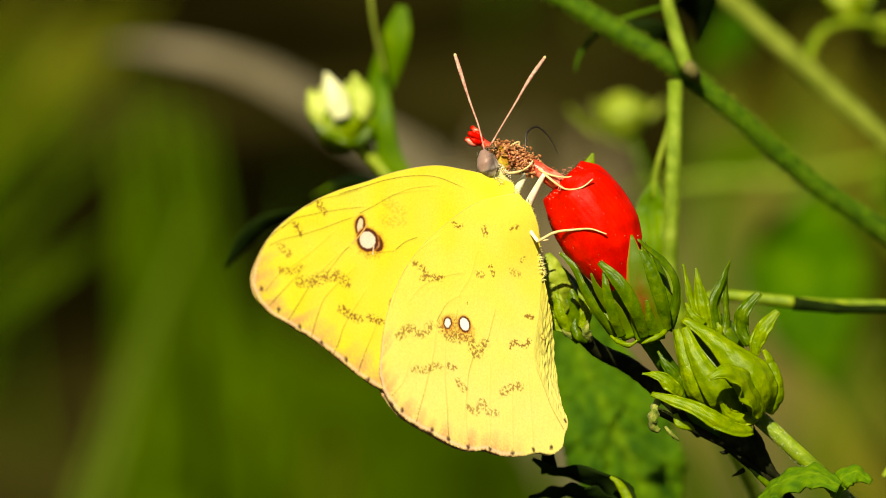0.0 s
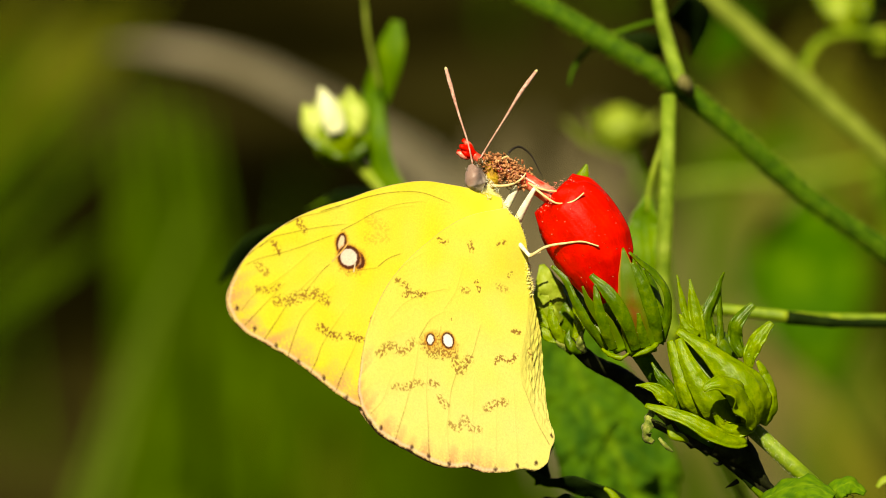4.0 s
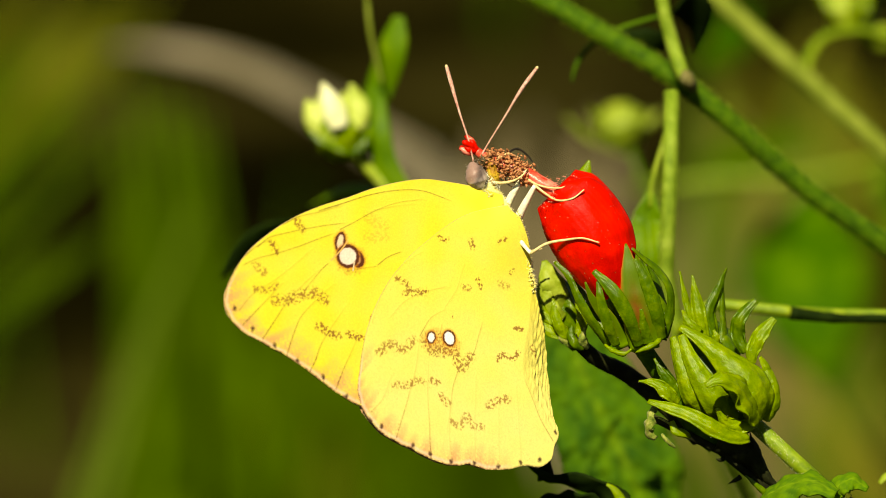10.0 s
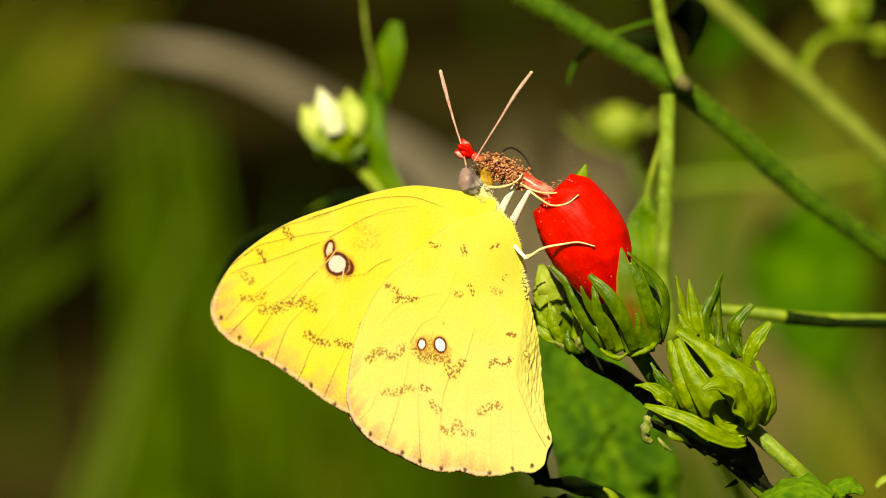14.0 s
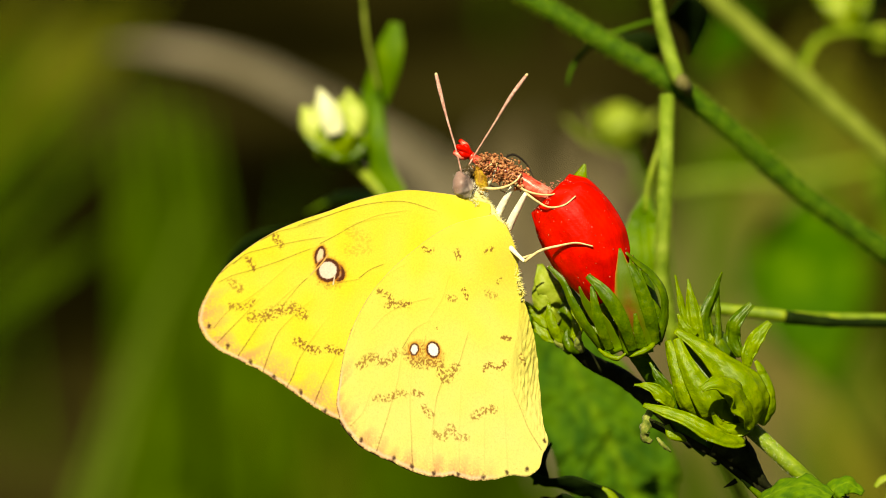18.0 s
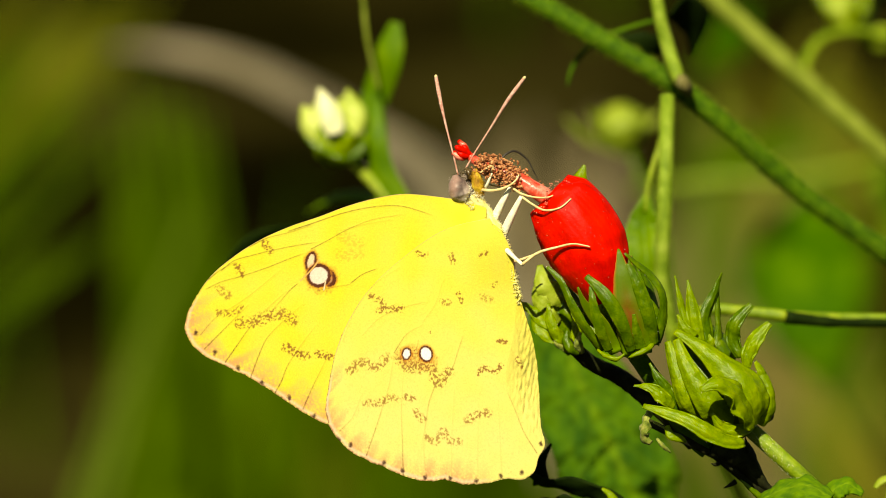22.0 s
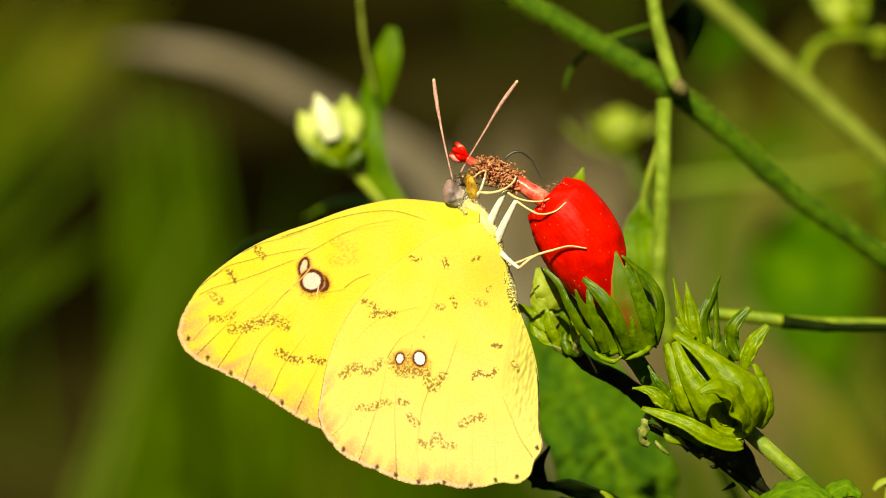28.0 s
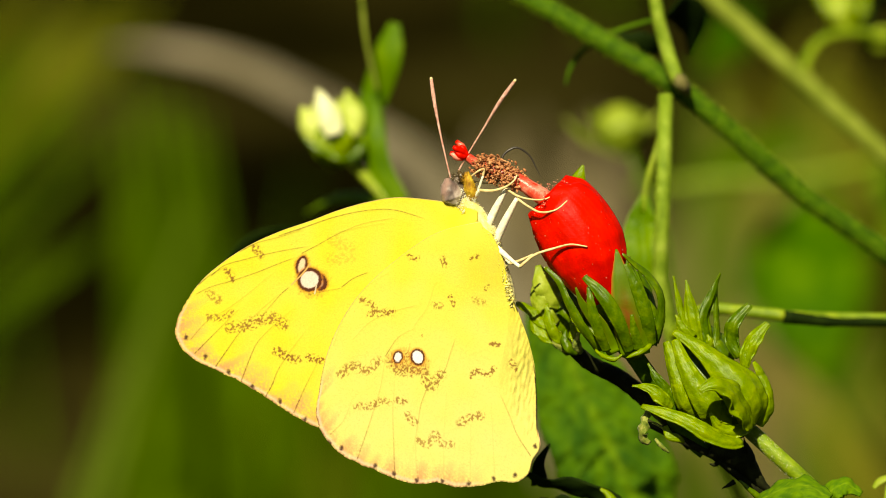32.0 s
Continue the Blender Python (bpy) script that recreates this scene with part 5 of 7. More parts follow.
HIND_OUT = [(-1.40, 0, 0.56), (-6.30, 0, -0.70), (-11.90, 0, -4.34), (-16.80, 0, -9.10), (-19.88, 0, -14.70), (-21.28, 0, -20.30), (-21.56, 0, -23.94), (-20.44, 0, -26.32), (-18.76, 0, -28.07), (-16.52, 0, -29.33), (-14.42, 0, -30.17), (-12.04, 0, -31.22), (-9.38, 0, -31.92), (-6.86, 0, -31.78), (-3.85, 0, -32.34), (-1.26, 0, -32.13), (1.05, 0, -31.64), (3.15, 0, -31.71), (4.48, 0, -30.80), (5.18, 0, -28.84), (5.95, 0, -27.72), (5.67, 0, -25.20), (5.60, 0, -21.00), (5.39, 0, -17.85), (4.48, 0, -14.00), (3.15, 0, -10.36), (2.10, 0, -7.00), (1.40, 0, -3.85), (0.14, 0, -1.05)]


def eye_tint(verts):
    """Grey-brown eye: rosy above, a dark band across, pale towards the neck."""
    cols = []
    for p in verts:
        x, z = p[0] + 5.0, p[2] - 4.3
        g = 0.35 * noise.noise(Vector(p * 2.2))
        band = math.exp(-((x - 0.25 * z - 0.1 + g) / 0.5) ** 2)
        low = min(1, max(0, (x - z) * 0.45 + 0.1 + g))
        c = np.array((0.30, 0.19, 0.16)) * (1 - low) + np.array((0.62, 0.54, 0.47)) * low
        cols.append(c * (1 - 0.8 * band) + np.array((0.05, 0.042, 0.04)) * 0.8 * band)
    return np.array(cols)


def butterfly():
    ob = thing("butterfly", (6.02, 0, 2.87), "yellow butterfly with closed brown-spotted wings feeding on the red flower", "butterfly")
    BASE[ob.name] = np.zeros(3)
    # veins: the line, and how dark it is at its start and at its end
    fore_veins = [([(-7.95, 0, 0.85), (-12.5, 0, 2.04), (-16, 0, 1.83), (-19.5, 0, 1.06), (-23, 0, -0.13), (-26.15, 0, -1.18)], 0.5, 0.75), ([(-23, 0, -0.27), (-25.8, 0, -1.25), (-29.3, 0, -2.23), (-31.05, 0, -3.14)], 0.3, 0.7),
                  ([(-11.8, 0, 0.99), (-16, 0, 0.22), (-18.8, 0, -0.9), (-21.6, 0, -2.44), (-23.35, 0, -3.35)], 0.25, 0.6), ([(-22.44, 0, -2.51), (-25.1, 0, -2.93), (-27.9, 0, -3.49), (-30.7, 0, -4.19), (-33.15, 0, -4.96), (-34.55, 0, -6.08)], 0.45, 0.6),
                  ([(-24.05, 0, -3.84), (-25.8, 0, -4.47), (-28.6, 0, -5.59), (-32.1, 0, -6.78), (-34.9, 0, -7.62), (-36.44, 0, -8.39)], 0.5, 0.45), ([(-32.8, 0, -5.03), (-34.55, 0, -5.94), (-36.16, 0, -7.2)], 0.3, 0.7)]
    fore_veins += [([(-27.2, 0, -5.94), (-29.65, 0, -8.04), (-32.45, 0, -10.14), (-35.25, 0, -11.89), (-37.14, 0, -13.99)], 0.12, 0.4), ([(-31.05, 0, -10.14), (-33.15, 0, -12.24), (-34.9, 0, -13.99), (-36.65, 0, -15.74)], 0.2, 0.95),
                   ([(-25.8, 0, -8.04), (-28.95, 0, -10.84), (-31.05, 0, -13.08), (-32.45, 0, -15.04), (-34.06, 0, -17.35)], 0.1, 0.95), ([(-24.4, 0, -10.14), (-27.2, 0, -12.59), (-28.95, 0, -14.48), (-30, 0, -16.79), (-30.91, 0, -19.17)], 0.1, 0.95),
                   ([(-22.65, 0, -12.59), (-24.75, 0, -15.39), (-26.36, 0, -17.84), (-27.13, 0, -19.73), (-27.9, 0, -21.13)], 0.08, 0.95), ([(-20.76, 0, -15.39), (-21.95, 0, -17.84), (-23, 0, -19.94), (-23.7, 0, -21.48), (-24.4, 0, -23.09)], 0.08, 0.9)]
    fore_veins += [([(-15.16, 0, -5.73), (-17.05, 0, -6.5), (-18.45, 0, -7.55)], 0.5, 0.75), ([(-18.38, 0, -7.69), (-20.55, 0, -8.04), (-22.65, 0, -8.53)], 0.3, 0.5), ([(-24.96, 0, -7.55), (-25.8, 0, -8.25), (-27.2, 0, -9.79), (-28.25, 0, -10.91)], 0.6, 0.15), ([(-13.2, 0, 0.36), (-16, 0, -0.13), (-18.8, 0, -0.76)], 0.1, 0.2)]
    fore_marks = [([(-29.09, 0, -2.72), (-28.6, 0, -3.63)], 0.5, 1.0), ([(-32.59, 0, -5.59), (-32.1, 0, -6.43)], 0.5, 0.9), ([(-34.76, 0, -8.32), (-33.85, 0, -9.09)], 0.55, 0.6), ([(-34.97, 0, -11.26), (-32.94, 0, -11.26), (-32.24, 0, -10.7)], 0.42, 0.7), ([(-32.24, 0, -12.59), (-30.7, 0, -12.45), (-28.95, 0, -11.75), (-27.34, 0, -11.4), (-25.66, 0, -12.1)], 0.72, 0.75),
                  ([(-26.57, 0, -15.39), (-25.45, 0, -16.09), (-23.98, 0, -16.58)], 0.55, 0.85), ([(-22.65, 0, -16.3), (-21.6, 0, -16.44), (-20.69, 0, -16.58)], 0.5, 0.95), ([(-19.36, 0, -13.85), (-19.64, 0, -14.41)], 0.22, 1.0), ([(-19.5, 0, -1.74), (-17.4, 0, -2.79)], 0.8, 0.18), ([(-19.85, 0, -4.19), (-17.4, 0, -3.84)], 0.8, 0.18)]
    fore_spots = [((-23.42, 0, -4.89), 0.40, 0.92, -14, 0.34, (0.74, 0.56, 0.38)), ((-21.18, 0, -6.92), 0.42, 0.62, 20, 0.48, (0.34, 0.20, 0.14)), ((-22.44, 0, -6.64), 1.12, 1.05, 20, 0.42, (0.74, 0.60, 0.52))]
    fore_halo = [((-23.28, 0, -5.17), 1.0, 1.6), ((-22.09, 0, -6.99), 2.1, 1.8)]
    fore_dots = [(-37.7, 0, -13.78), (-35.32, 0, -16.16), (-32.45, 0, -18.05), (-29.51, 0, -19.8), (-26.15, 0, -21.69), (-23, 0, -23.93)]
    fore_lines = [([(-22.37, 0, -4.68), (-23, 0, -5.52), (-24.68, 0, -7.27)], 0.11, (0.66, 0.40, 0.12)), ([(-21.6, 0, -7.34), (-21.81, 0, -8.39)], 0.08, (0.78, 0.66, 0.45))]
    shape, tint = wing((-1.68, 0, 0.70), FORE_OUT, fore_veins, fore_marks, fore_spots, fore_halo, (0.40, 0.70), 1, -0.42, [(p[0], p[2]) for p in fore_dots], fore_lines)
    part("forewing", shape, WING, ob, "yellow forewing with two white eye-spots", tint)
    hind_veins = [([(-17.05, 0, -20.99), (-18.31, 0, -24.14), (-19.85, 0, -25.75)], 0.1, 0.6), ([(-9.35, 0, -12.59), (-11.45, 0, -13.78), (-13.06, 0, -16.09)], 0.2, 0.95), ([(-13.06, 0, -16.09), (-13.76, 0, -20.29), (-14.6, 0, -23.09), (-15.65, 0, -26.24), (-16.56, 0, -28.83)], 0.15, 0.95), ([(-11.8, 0, -17.49), (-12.15, 0, -23.09), (-12.01, 0, -27.99), (-11.94, 0, -31.14)], 0.05, 0.9),
                  ([(-4.38, 0, -13.85), (-5.01, 0, -15.74), (-5.92, 0, -18.19), (-7.88, 0, -20.01)], 0.45, 0.7), ([(-7.88, 0, -20.01), (-8.65, 0, -22.04), (-9.07, 0, -24.49), (-9.7, 0, -27.99)], 0.6, 0.1), ([(-9.98, 0, -14.34), (-10.26, 0, -15.74), (-10.68, 0, -18.19)], 0.35, 0.5)]
    # the last line is no vein: it paints the fold's shaded crease
    hind_veins += [([(-9, 0, -9.79), (-12.5, 0, -10.7), (-14.95, 0, -11.89), (-17.05, 0, -13.99)], 0.35, 0.15), ([(-12.5, 0, -5.59), (-16, 0, -8.04), (-18.1, 0, -11.19), (-19.5, 0, -14.69)], 0.12, 0.2), ([(-9.7, 0, -12.59), (-7.95, 0, -10.14), (-6.9, 0, -6.99)], 0.2, 0.08), ([(-9, 0, -23.79), (-9.35, 0, -27.99), (-9, 0, -31.49)], 0.1, 0.25), ([(-5.5, 0, -20.29), (-5.85, 0, -26.59), (-5.85, 0, -31.49)], 0.08, 0.2),
                   ([(-2.35, 0, -20.29), (-2.56, 0, -26.59), (-2.56, 0, -31.84)], 0.08, 0.2), ([(-0.04, 0, -20.99), (0.24, 0, -26.59), (0.45, 0, -31.35)], 0.08, 0.2), ([(1.08, 0, -20.71), (2.41, 0, -23.79), (3.18, 0, -25.75), (4.86, 0, -28.41)], 0.5, 0.8)]
    hind_marks = [([(-10.12, 0, -3.84), (-9.14, 0, -4.05)], 0.36, 1.0), ([(-5.99, 0, -4.05), (-5.64, 0, -4.96)], 0.36, 0.8), ([(-2.42, 0, -4.12), (-1.72, 0, -3.77)], 0.3, 0.8), ([(-16, 0, -9.09), (-14.74, 0, -9.79), (-14.32, 0, -10.63), (-15.02, 0, -10.98)], 0.42, 0.8), ([(-13.9, 0, -10.77), (-12.29, 0, -10.63)], 0.5, 0.85), ([(-7.04, 0, -9.79), (-6.27, 0, -9.93)], 0.42, 0.6), ([(-5.01, 0, -8.74), (-4.59, 0, -9.72)], 0.3, 0.9), ([(-2, 0, -9.09), (-0.95, 0, -9.51)], 0.45, 0.45)]
    hind_marks += [([(-0.67, 0, -7.76), (-0.39, 0, -7.48)], 0.28, 0.7), ([(0.03, 0, -14.55), (0.87, 0, -14.69)], 0.34, 0.85), ([(-18.52, 0, -18.33), (-17.12, 0, -17.35), (-15.44, 0, -17.91), (-14.11, 0, -16.79)], 0.62, 0.7), ([(-16.56, 0, -22.32), (-14.95, 0, -22.25), (-13.69, 0, -21.69)], 0.5, 0.65), ([(-13.2, 0, -21.55), (-12.5, 0, -21.9)], 0.36, 0.6), ([(-11.66, 0, -21.55), (-10.68, 0, -21.76)], 0.4, 0.7), ([(-10.4, 0, -23.44), (-9.49, 0, -24.28)], 0.5, 0.65)]
    hind_marks += [([(-8.93, 0, -26.52), (-7.95, 0, -27.15), (-6.9, 0, -25.68), (-5.99, 0, -27.01), (-4.8, 0, -27.08)], 0.42, 0.6), ([(-3.82, 0, -24.42), (-2.49, 0, -23.72), (-1.3, 0, -23.44)], 0.55, 0.7), ([(-2.42, 0, -18.68), (-1.79, 0, -17.84), (-0.88, 0, -18.26), (-0.18, 0, -18.33), (0.38, 0, -17.63)], 0.34, 0.9), ([(-12.36, 0, -16.93), (-10.96, 0, -17.98), (-8.72, 0, -17.91), (-7.53, 0, -19.73), (-6.2, 0, -18.4)], 0.7, 0.75), ([(2.55, 0, -16.79), (3.04, 0, -17.84)], 0.35, 0.7), ([(-8.3, 0, -13.29), (-8.51, 0, -13.64)], 0.18, 0.8)]
    hind_spots = [((-11.52, 0, -16.23), 0.42, 0.60, -12, 0.20, (0.82, 0.80, 0.74)), ((-9.07, 0, -16.23), 0.66, 0.80, 15, 0.23, (0.86, 0.84, 0.78))]
    hind_halo = [((-10.96, 0, -16.65), 2.0, 1.6), ((-9.35, 0, -17.21), 1.9, 1.3)]
    hind_dots = [(-19.99, 0, -26.8), (-18.52, 0, -27.5), (-14.32, 0, -29.67), (-12.01, 0, -30.65), (-9.21, 0, -31.49), (-6.06, 0, -31.56), (-2.77, 0, -31.91), (0.31, 0, -31.28), (2.97, 0, -30.86), (5.49, 0, -27.29)]
    crease = ((5.60, 0, -29.05), (3.15, 0, -25.55), (0.98, 0, -20.30), (2.10, 0, -12.60), (2.17, 0, -7.00), (2.10, 0, -3.50), (2.10, 0, 1.40))
    shape, tint = wing((-0.98, 0, -0.14), HIND_OUT, hind_veins, hind_marks, hind_spots, hind_halo, (0.30, 0.62), 1, -0.72, [(p[0], p[2]) for p in hind_dots], (), crease)
    part("hindwing", shape, WING, ob, "yellow hindwing with two white eye-spots and brown specks", tint)
    # the wings of the other side, folded against the near ones
    lean = np.array((0.15, 0, 0.05))
    shape, tint = wing((-1.68, 0, 0.70), FORE_OUT, fore_veins[:4], [], [], [], (0.48, 0.80), -1, 0.1, (), (), None, 260, 60)
    part("forewing", (shape[0] + lean, shape[1]), WING, ob, "yellow forewing of the far side", tint)
    shape, tint = wing((-0.98, 0, -0.14), HIND_OUT, hind_veins[:4], [], [], [], (0.26, 0.80), -1, 0.25, (), (), crease, 260, 60)
    part("hindwing", (shape[0] + lean, shape[1]), WING, ob, "yellow hindwing of the far side", tint)
    body = [(-3.36, 0, 3.36), (-1.82, 0, 1.12), (-0.28, 0, -2.10), (0.70, 0, -5.60)]
    thorax = part("thorax", tube(body, [0.9, 1.2, 1.5, 1.3, 0.8], 18, 26, 0.15), FUR_YELLOW, ob, "yellow furry thorax")
    part("fur", joined(spikes(body, [0.9, 1.2, 1.5, 1.3, 0.8], 0.35, 1200, 11, 0.05), spikes([(-0.14, -2.2, -0.84), (0.98, -1.7, -3.50), (1.75, -1.2, -6.30), (2.66, -0.9, -9.45)], [0.3, 0.3, 0.25, 0.15], 0.5, 620, 12, 0.09)), FUR_YELLOW, thorax)
    part("abdomen", tube([(0.70, 0.3, -4.20), (1.82, 0.5, -9.10), (2.24, 0.6, -14.00), (2.52, 0.6, -17.50)], [1.1, 1.35, 1.2, 0.9, 0.2], 14, 26, 0.08), FUR_YELLOW, ob, "slim yellow abdomen between the hindwings")
    head = part("head", tube([(-4.34, 0.4, 6.02), (-3.92, 0.4, 4.90), (-3.50, 0.3, 3.50), (-3.08, 0.2, 2.52)], [0.4, 1.0, 1.25, 1.2, 0.8], 16, 20, 0.2), FUR_GREY, ob, "grey furry head")
    ball = tube([(-5.46, -0.7, 5.88), (-5.04, -0.9, 4.34), (-4.48, -0.8, 2.66)], [0.3, 1.0, 1.3, 1.25, 0.5], 30, 34, 0.08)
    part("eye", ball, EYE_SKIN, head, "grey compound eye with a dark band", eye_tint(ball[0]))
    part("eye_hair", spikes([(-5.46, -0.9, 5.60), (-5.04, -1.1, 4.34), (-4.55, -1.0, 2.90)], [0.7, 1.2, 0.9], 0.28, 200, 25, 0.028), EYE_HAIR, head, "fine grey hairs over the eye")
    part("face", tube([(-3.22, -0.7, 6.58), (-2.80, -0.9, 5.46), (-2.45, -0.9, 3.92), (-2.52, -0.7, 3.08)], [0.3, 0.6, 0.75, 0.6, 0.2], 12, 16, 0.25), FACE_ORANGE, head, "orange-yellow face")
    part("palp", tube([(-2.38, -0.9, 3.64), (-2.73, -1.1, 5.18), (-2.80, -1, 6.72)], [0.35, 0.45, 0.3, 0.1], 10, 12, 0.1), FACE_ORANGE, head, "orange feeler beside the mouth")
    part("palp", tube([(-3.36, -0.6, 5.46), (-3.78, -0.7, 6.44), (-4.06, -0.6, 6.86)], [0.4, 0.4, 0.12], 10, 10, 0.1), EYE_DARK, head)
    part("collar", joined(spikes([(-4.48, -0.4, 4.20), (-3.64, -0.8, 3.36), (-2.80, -1, 2.38)], [0.7, 1.0, 1.0], 0.4, 420, 21, 0.035)), LEG_WHITE, head, "pale hairs behind the eye")
    part("head_hair", spikes([(-4.90, -0.6, 5.46), (-4.06, -0.5, 5.88), (-3.36, -0.6, 6.16)], [0.5, 0.6, 0.4], 0.45, 420, 22, 0.035), EYE_DARK, head, "short brown hairs on the crown")
    part("face_hair", spikes([(-3.22, -0.9, 6.16), (-2.66, -1, 5.04), (-2.38, -0.9, 3.50)], [0.45, 0.65, 0.5], 0.32, 520, 23, 0.04), FACE_ORANGE, head)
    for line in ([(-4.97, -0.4, 5.88), (-5.67, -0.4, 8.82), (-6.44, 0.4, 12.46), (-7.07, 1.2, 16.10), (-7.35, 1.8, 18.27)], [(-4.06, -0.5, 6.72), (-2.80, -1, 8.96), (-1.26, -1.5, 11.48), (1.12, -2.2, 15.40), (2.94, -2.7, 17.92)]):
        feeler = part("antenna", tube(line, [0.11, 0.1, 0.1, 0.115, 0.15, 0.22, 0.25, 0.2], 10, 60, 0.02), ANTENNA, head, "thin pink antenna")
        e = np.array(line[-1])
        d = unit(e - np.array(line[-2]))
        part("antenna_tip", tube([e - d * 0.15, e + d * 0.1, e + d * 0.22], [0.2, 0.21, 0.1], 10, 8), LEG_TAN, feeler, "pale blunt tip")
    return ob


BUTTERFLY = butterfly()


def leg(thigh, thick, foot, thin):
    upper = part("leg", tube(thigh, thick, 10, 18, 0.03), LEG_WHITE, BUTTERFLY, "white furry upper leg")
    part("foot", tube(foot, thin, 8, 30, 0.02), LEG_TAN, upper, "thin tan foot on the flower")
    return upper


LEGS = [
    leg([(0.42, -1.4, -2.24), (1.82, -2.6, 0.84), (3.15, -3.4, 3.36)], [0.54, 0.52, 0.42, 0.26], [(3.15, -3.4, 3.36), (4.55, -3.9, 2.38), (5.95, -4.5, 1.68), (8.05, -5.0, 2.03), (9.31, -4.8, 3.08)], [0.17, 0.15, 0.13, 0.12, 0.08]),
    leg([(-0.70, -0.4, -0.56), (0.70, -1, 2.38), (1.89, -1.8, 4.55)], [0.54, 0.5, 0.4, 0.26], [(1.89, -1.8, 4.55), (3.36, -2.8, 3.64), (5.25, -3.3, 3.22), (6.65, -3.6, 3.29), (7.56, -3.5, 3.71)], [0.17, 0.15, 0.13, 0.12, 0.08]),
    leg([(-2.10, -0.6, 3.36), (-1.68, -1.2, 4.06), (-1.40, -1.6, 4.41)], [0.3, 0.25, 0.2], [(-1.40, -1.6, 4.41), (0.14, -2.2, 4.34), (1.96, -2.6, 4.90), (2.94, -2.7, 5.74), (3.22, -2.6, 6.30)], [0.2, 0.2, 0.17, 0.13, 0.08]),
    leg([(-1.89, 0.2, 3.64), (-1.40, -1.2, 4.90), (-0.98, -1.8, 6.16)], [0.2, 0.18, 0.15], [(-0.98, -1.8, 6.16), (-0.91, -2, 7.00), (-1.54, -2, 6.79), (-2.38, -1.6, 6.16)], [0.15, 0.16, 0.12, 0.1]),
    leg([(0.28, -1.4, -2.24), (2.10, -3, -3.92), (3.50, -4.6, -5.04)], [0.34, 0.34, 0.26, 0.2], [(3.50, -4.6, -5.04), (5.25, -4.5, -3.64), (7.70, -4.9, -2.80), (9.80, -5.6, -2.31), (11.76, -5.65, -2.59)], [0.2, 0.18, 0.15, 0.12, 0.09]),
    leg([(0.56, 0.6, -3.22), (1.82, 0.2, -4.34), (2.38, -0.2, -4.69)], [0.3, 0.28, 0.2], [(2.38, -0.2, -4.69), (3.64, -0.6, -4.27), (5.25, -0.4, -3.50)], [0.2, 0.18, 0.1]),
]


def proboscis():
    arc = part("proboscis", tube([(-3.29, 1.7, 10.85), (-3.36, 1.8, 12.46), (-2.87, 2, 14.56), (-1.47, 2.1, 15.33), (0.14, 2.1, 14.42), (1.10, 1.9, 12.7), (1.70, 1.8, 11.5)], [0.06, 0.10, 0.14, 0.15, 0.13, 0.10, 0.06, 0.02], 8, 60), BLACK, BUTTERFLY, "thin black curved feeding tube")
    rod = part("proboscis_root", tube([(-2.80, 0.4, 5.74), (-2.73, 0.9, 7.00), (-3.01, 1.4, 9.10), (-3.22, 1.7, 10.64)], [0.13, 0.1, 0.08, 0.07], 8, 24), LEG_TAN, BUTTERFLY, "pale lower end of the feeding tube")
    return arc, rod


PROBOSCIS, PROBOSCIS_ROOT = proboscis()


# ---- the ant on the bud's stalk; it heads along -x ----
def ant():
    ob = thing("ant", (50.31, 3, -32.25), "small black ant crawling up the hairy bud stalk", "ant")
    BASE[ob.name] = np.zeros(3)
    part("head", tube([(-1.5, 0, 0.42), (-1.2, 0, 0.45), (-0.85, 0, 0.42)], [0.1, 0.32, 0.33, 0.15], 10, 12), BLACK, ob)
    part("thorax", tube([(-0.9, 0, 0.4), (-0.4, 0, 0.5), (0.1, 0, 0.42), (0.35, 0, 0.36)], [0.12, 0.25, 0.22, 0.14, 0.1], 10, 14), BLACK, ob)
    part("gaster", tube([(0.3, 0, 0.36), (0.7, 0, 0.5), (1.2, 0, 0.48), (1.65, 0, 0.36)], [0.1, 0.4, 0.46, 0.36, 0.08], 12, 16), BLACK, ob)
    for side in (-1, 1):
        part("antenna", tube([(-1.4, 0.12 * side, 0.55), (-1.6, 0.3 * side, 0.9), (-2.0, 0.35 * side, 0.7)], [0.04, 0.035, 0.03], 6, 10), BLACK, ob)
        for x, reach in ((-0.7, -0.7), (-0.35, 0.1), (0.0, 0.8)):
            part("leg", tube([(x, 0.12 * side, 0.42), (x + reach * 0.4, 0.55 * side, 0.85), (x + reach * 0.8, 0.75 * side, 0.3), (x + reach, 0.85 * side, -0.05)], [0.06, 0.05, 0.04, 0.03], 6, 14), BLACK, ob)
    return ob


ANT = ant()


# ---- what moves ----
def swayed(ob, x, z):
    """The thing shifted by x and z millimetres from where it grows."""
    return FRAME @ Matrix.Translation((Vector(BASE[ob.name]) + Vector((x, 0, z))) * 0.001)


def on_body(x, y, z, rx, ry, rz):
    """A pose of the butterfly or of a part of it, in millimetres and degrees."""
    return pose(x * 0.001, y * 0.001, z * 0.001, rx, ry, rz)


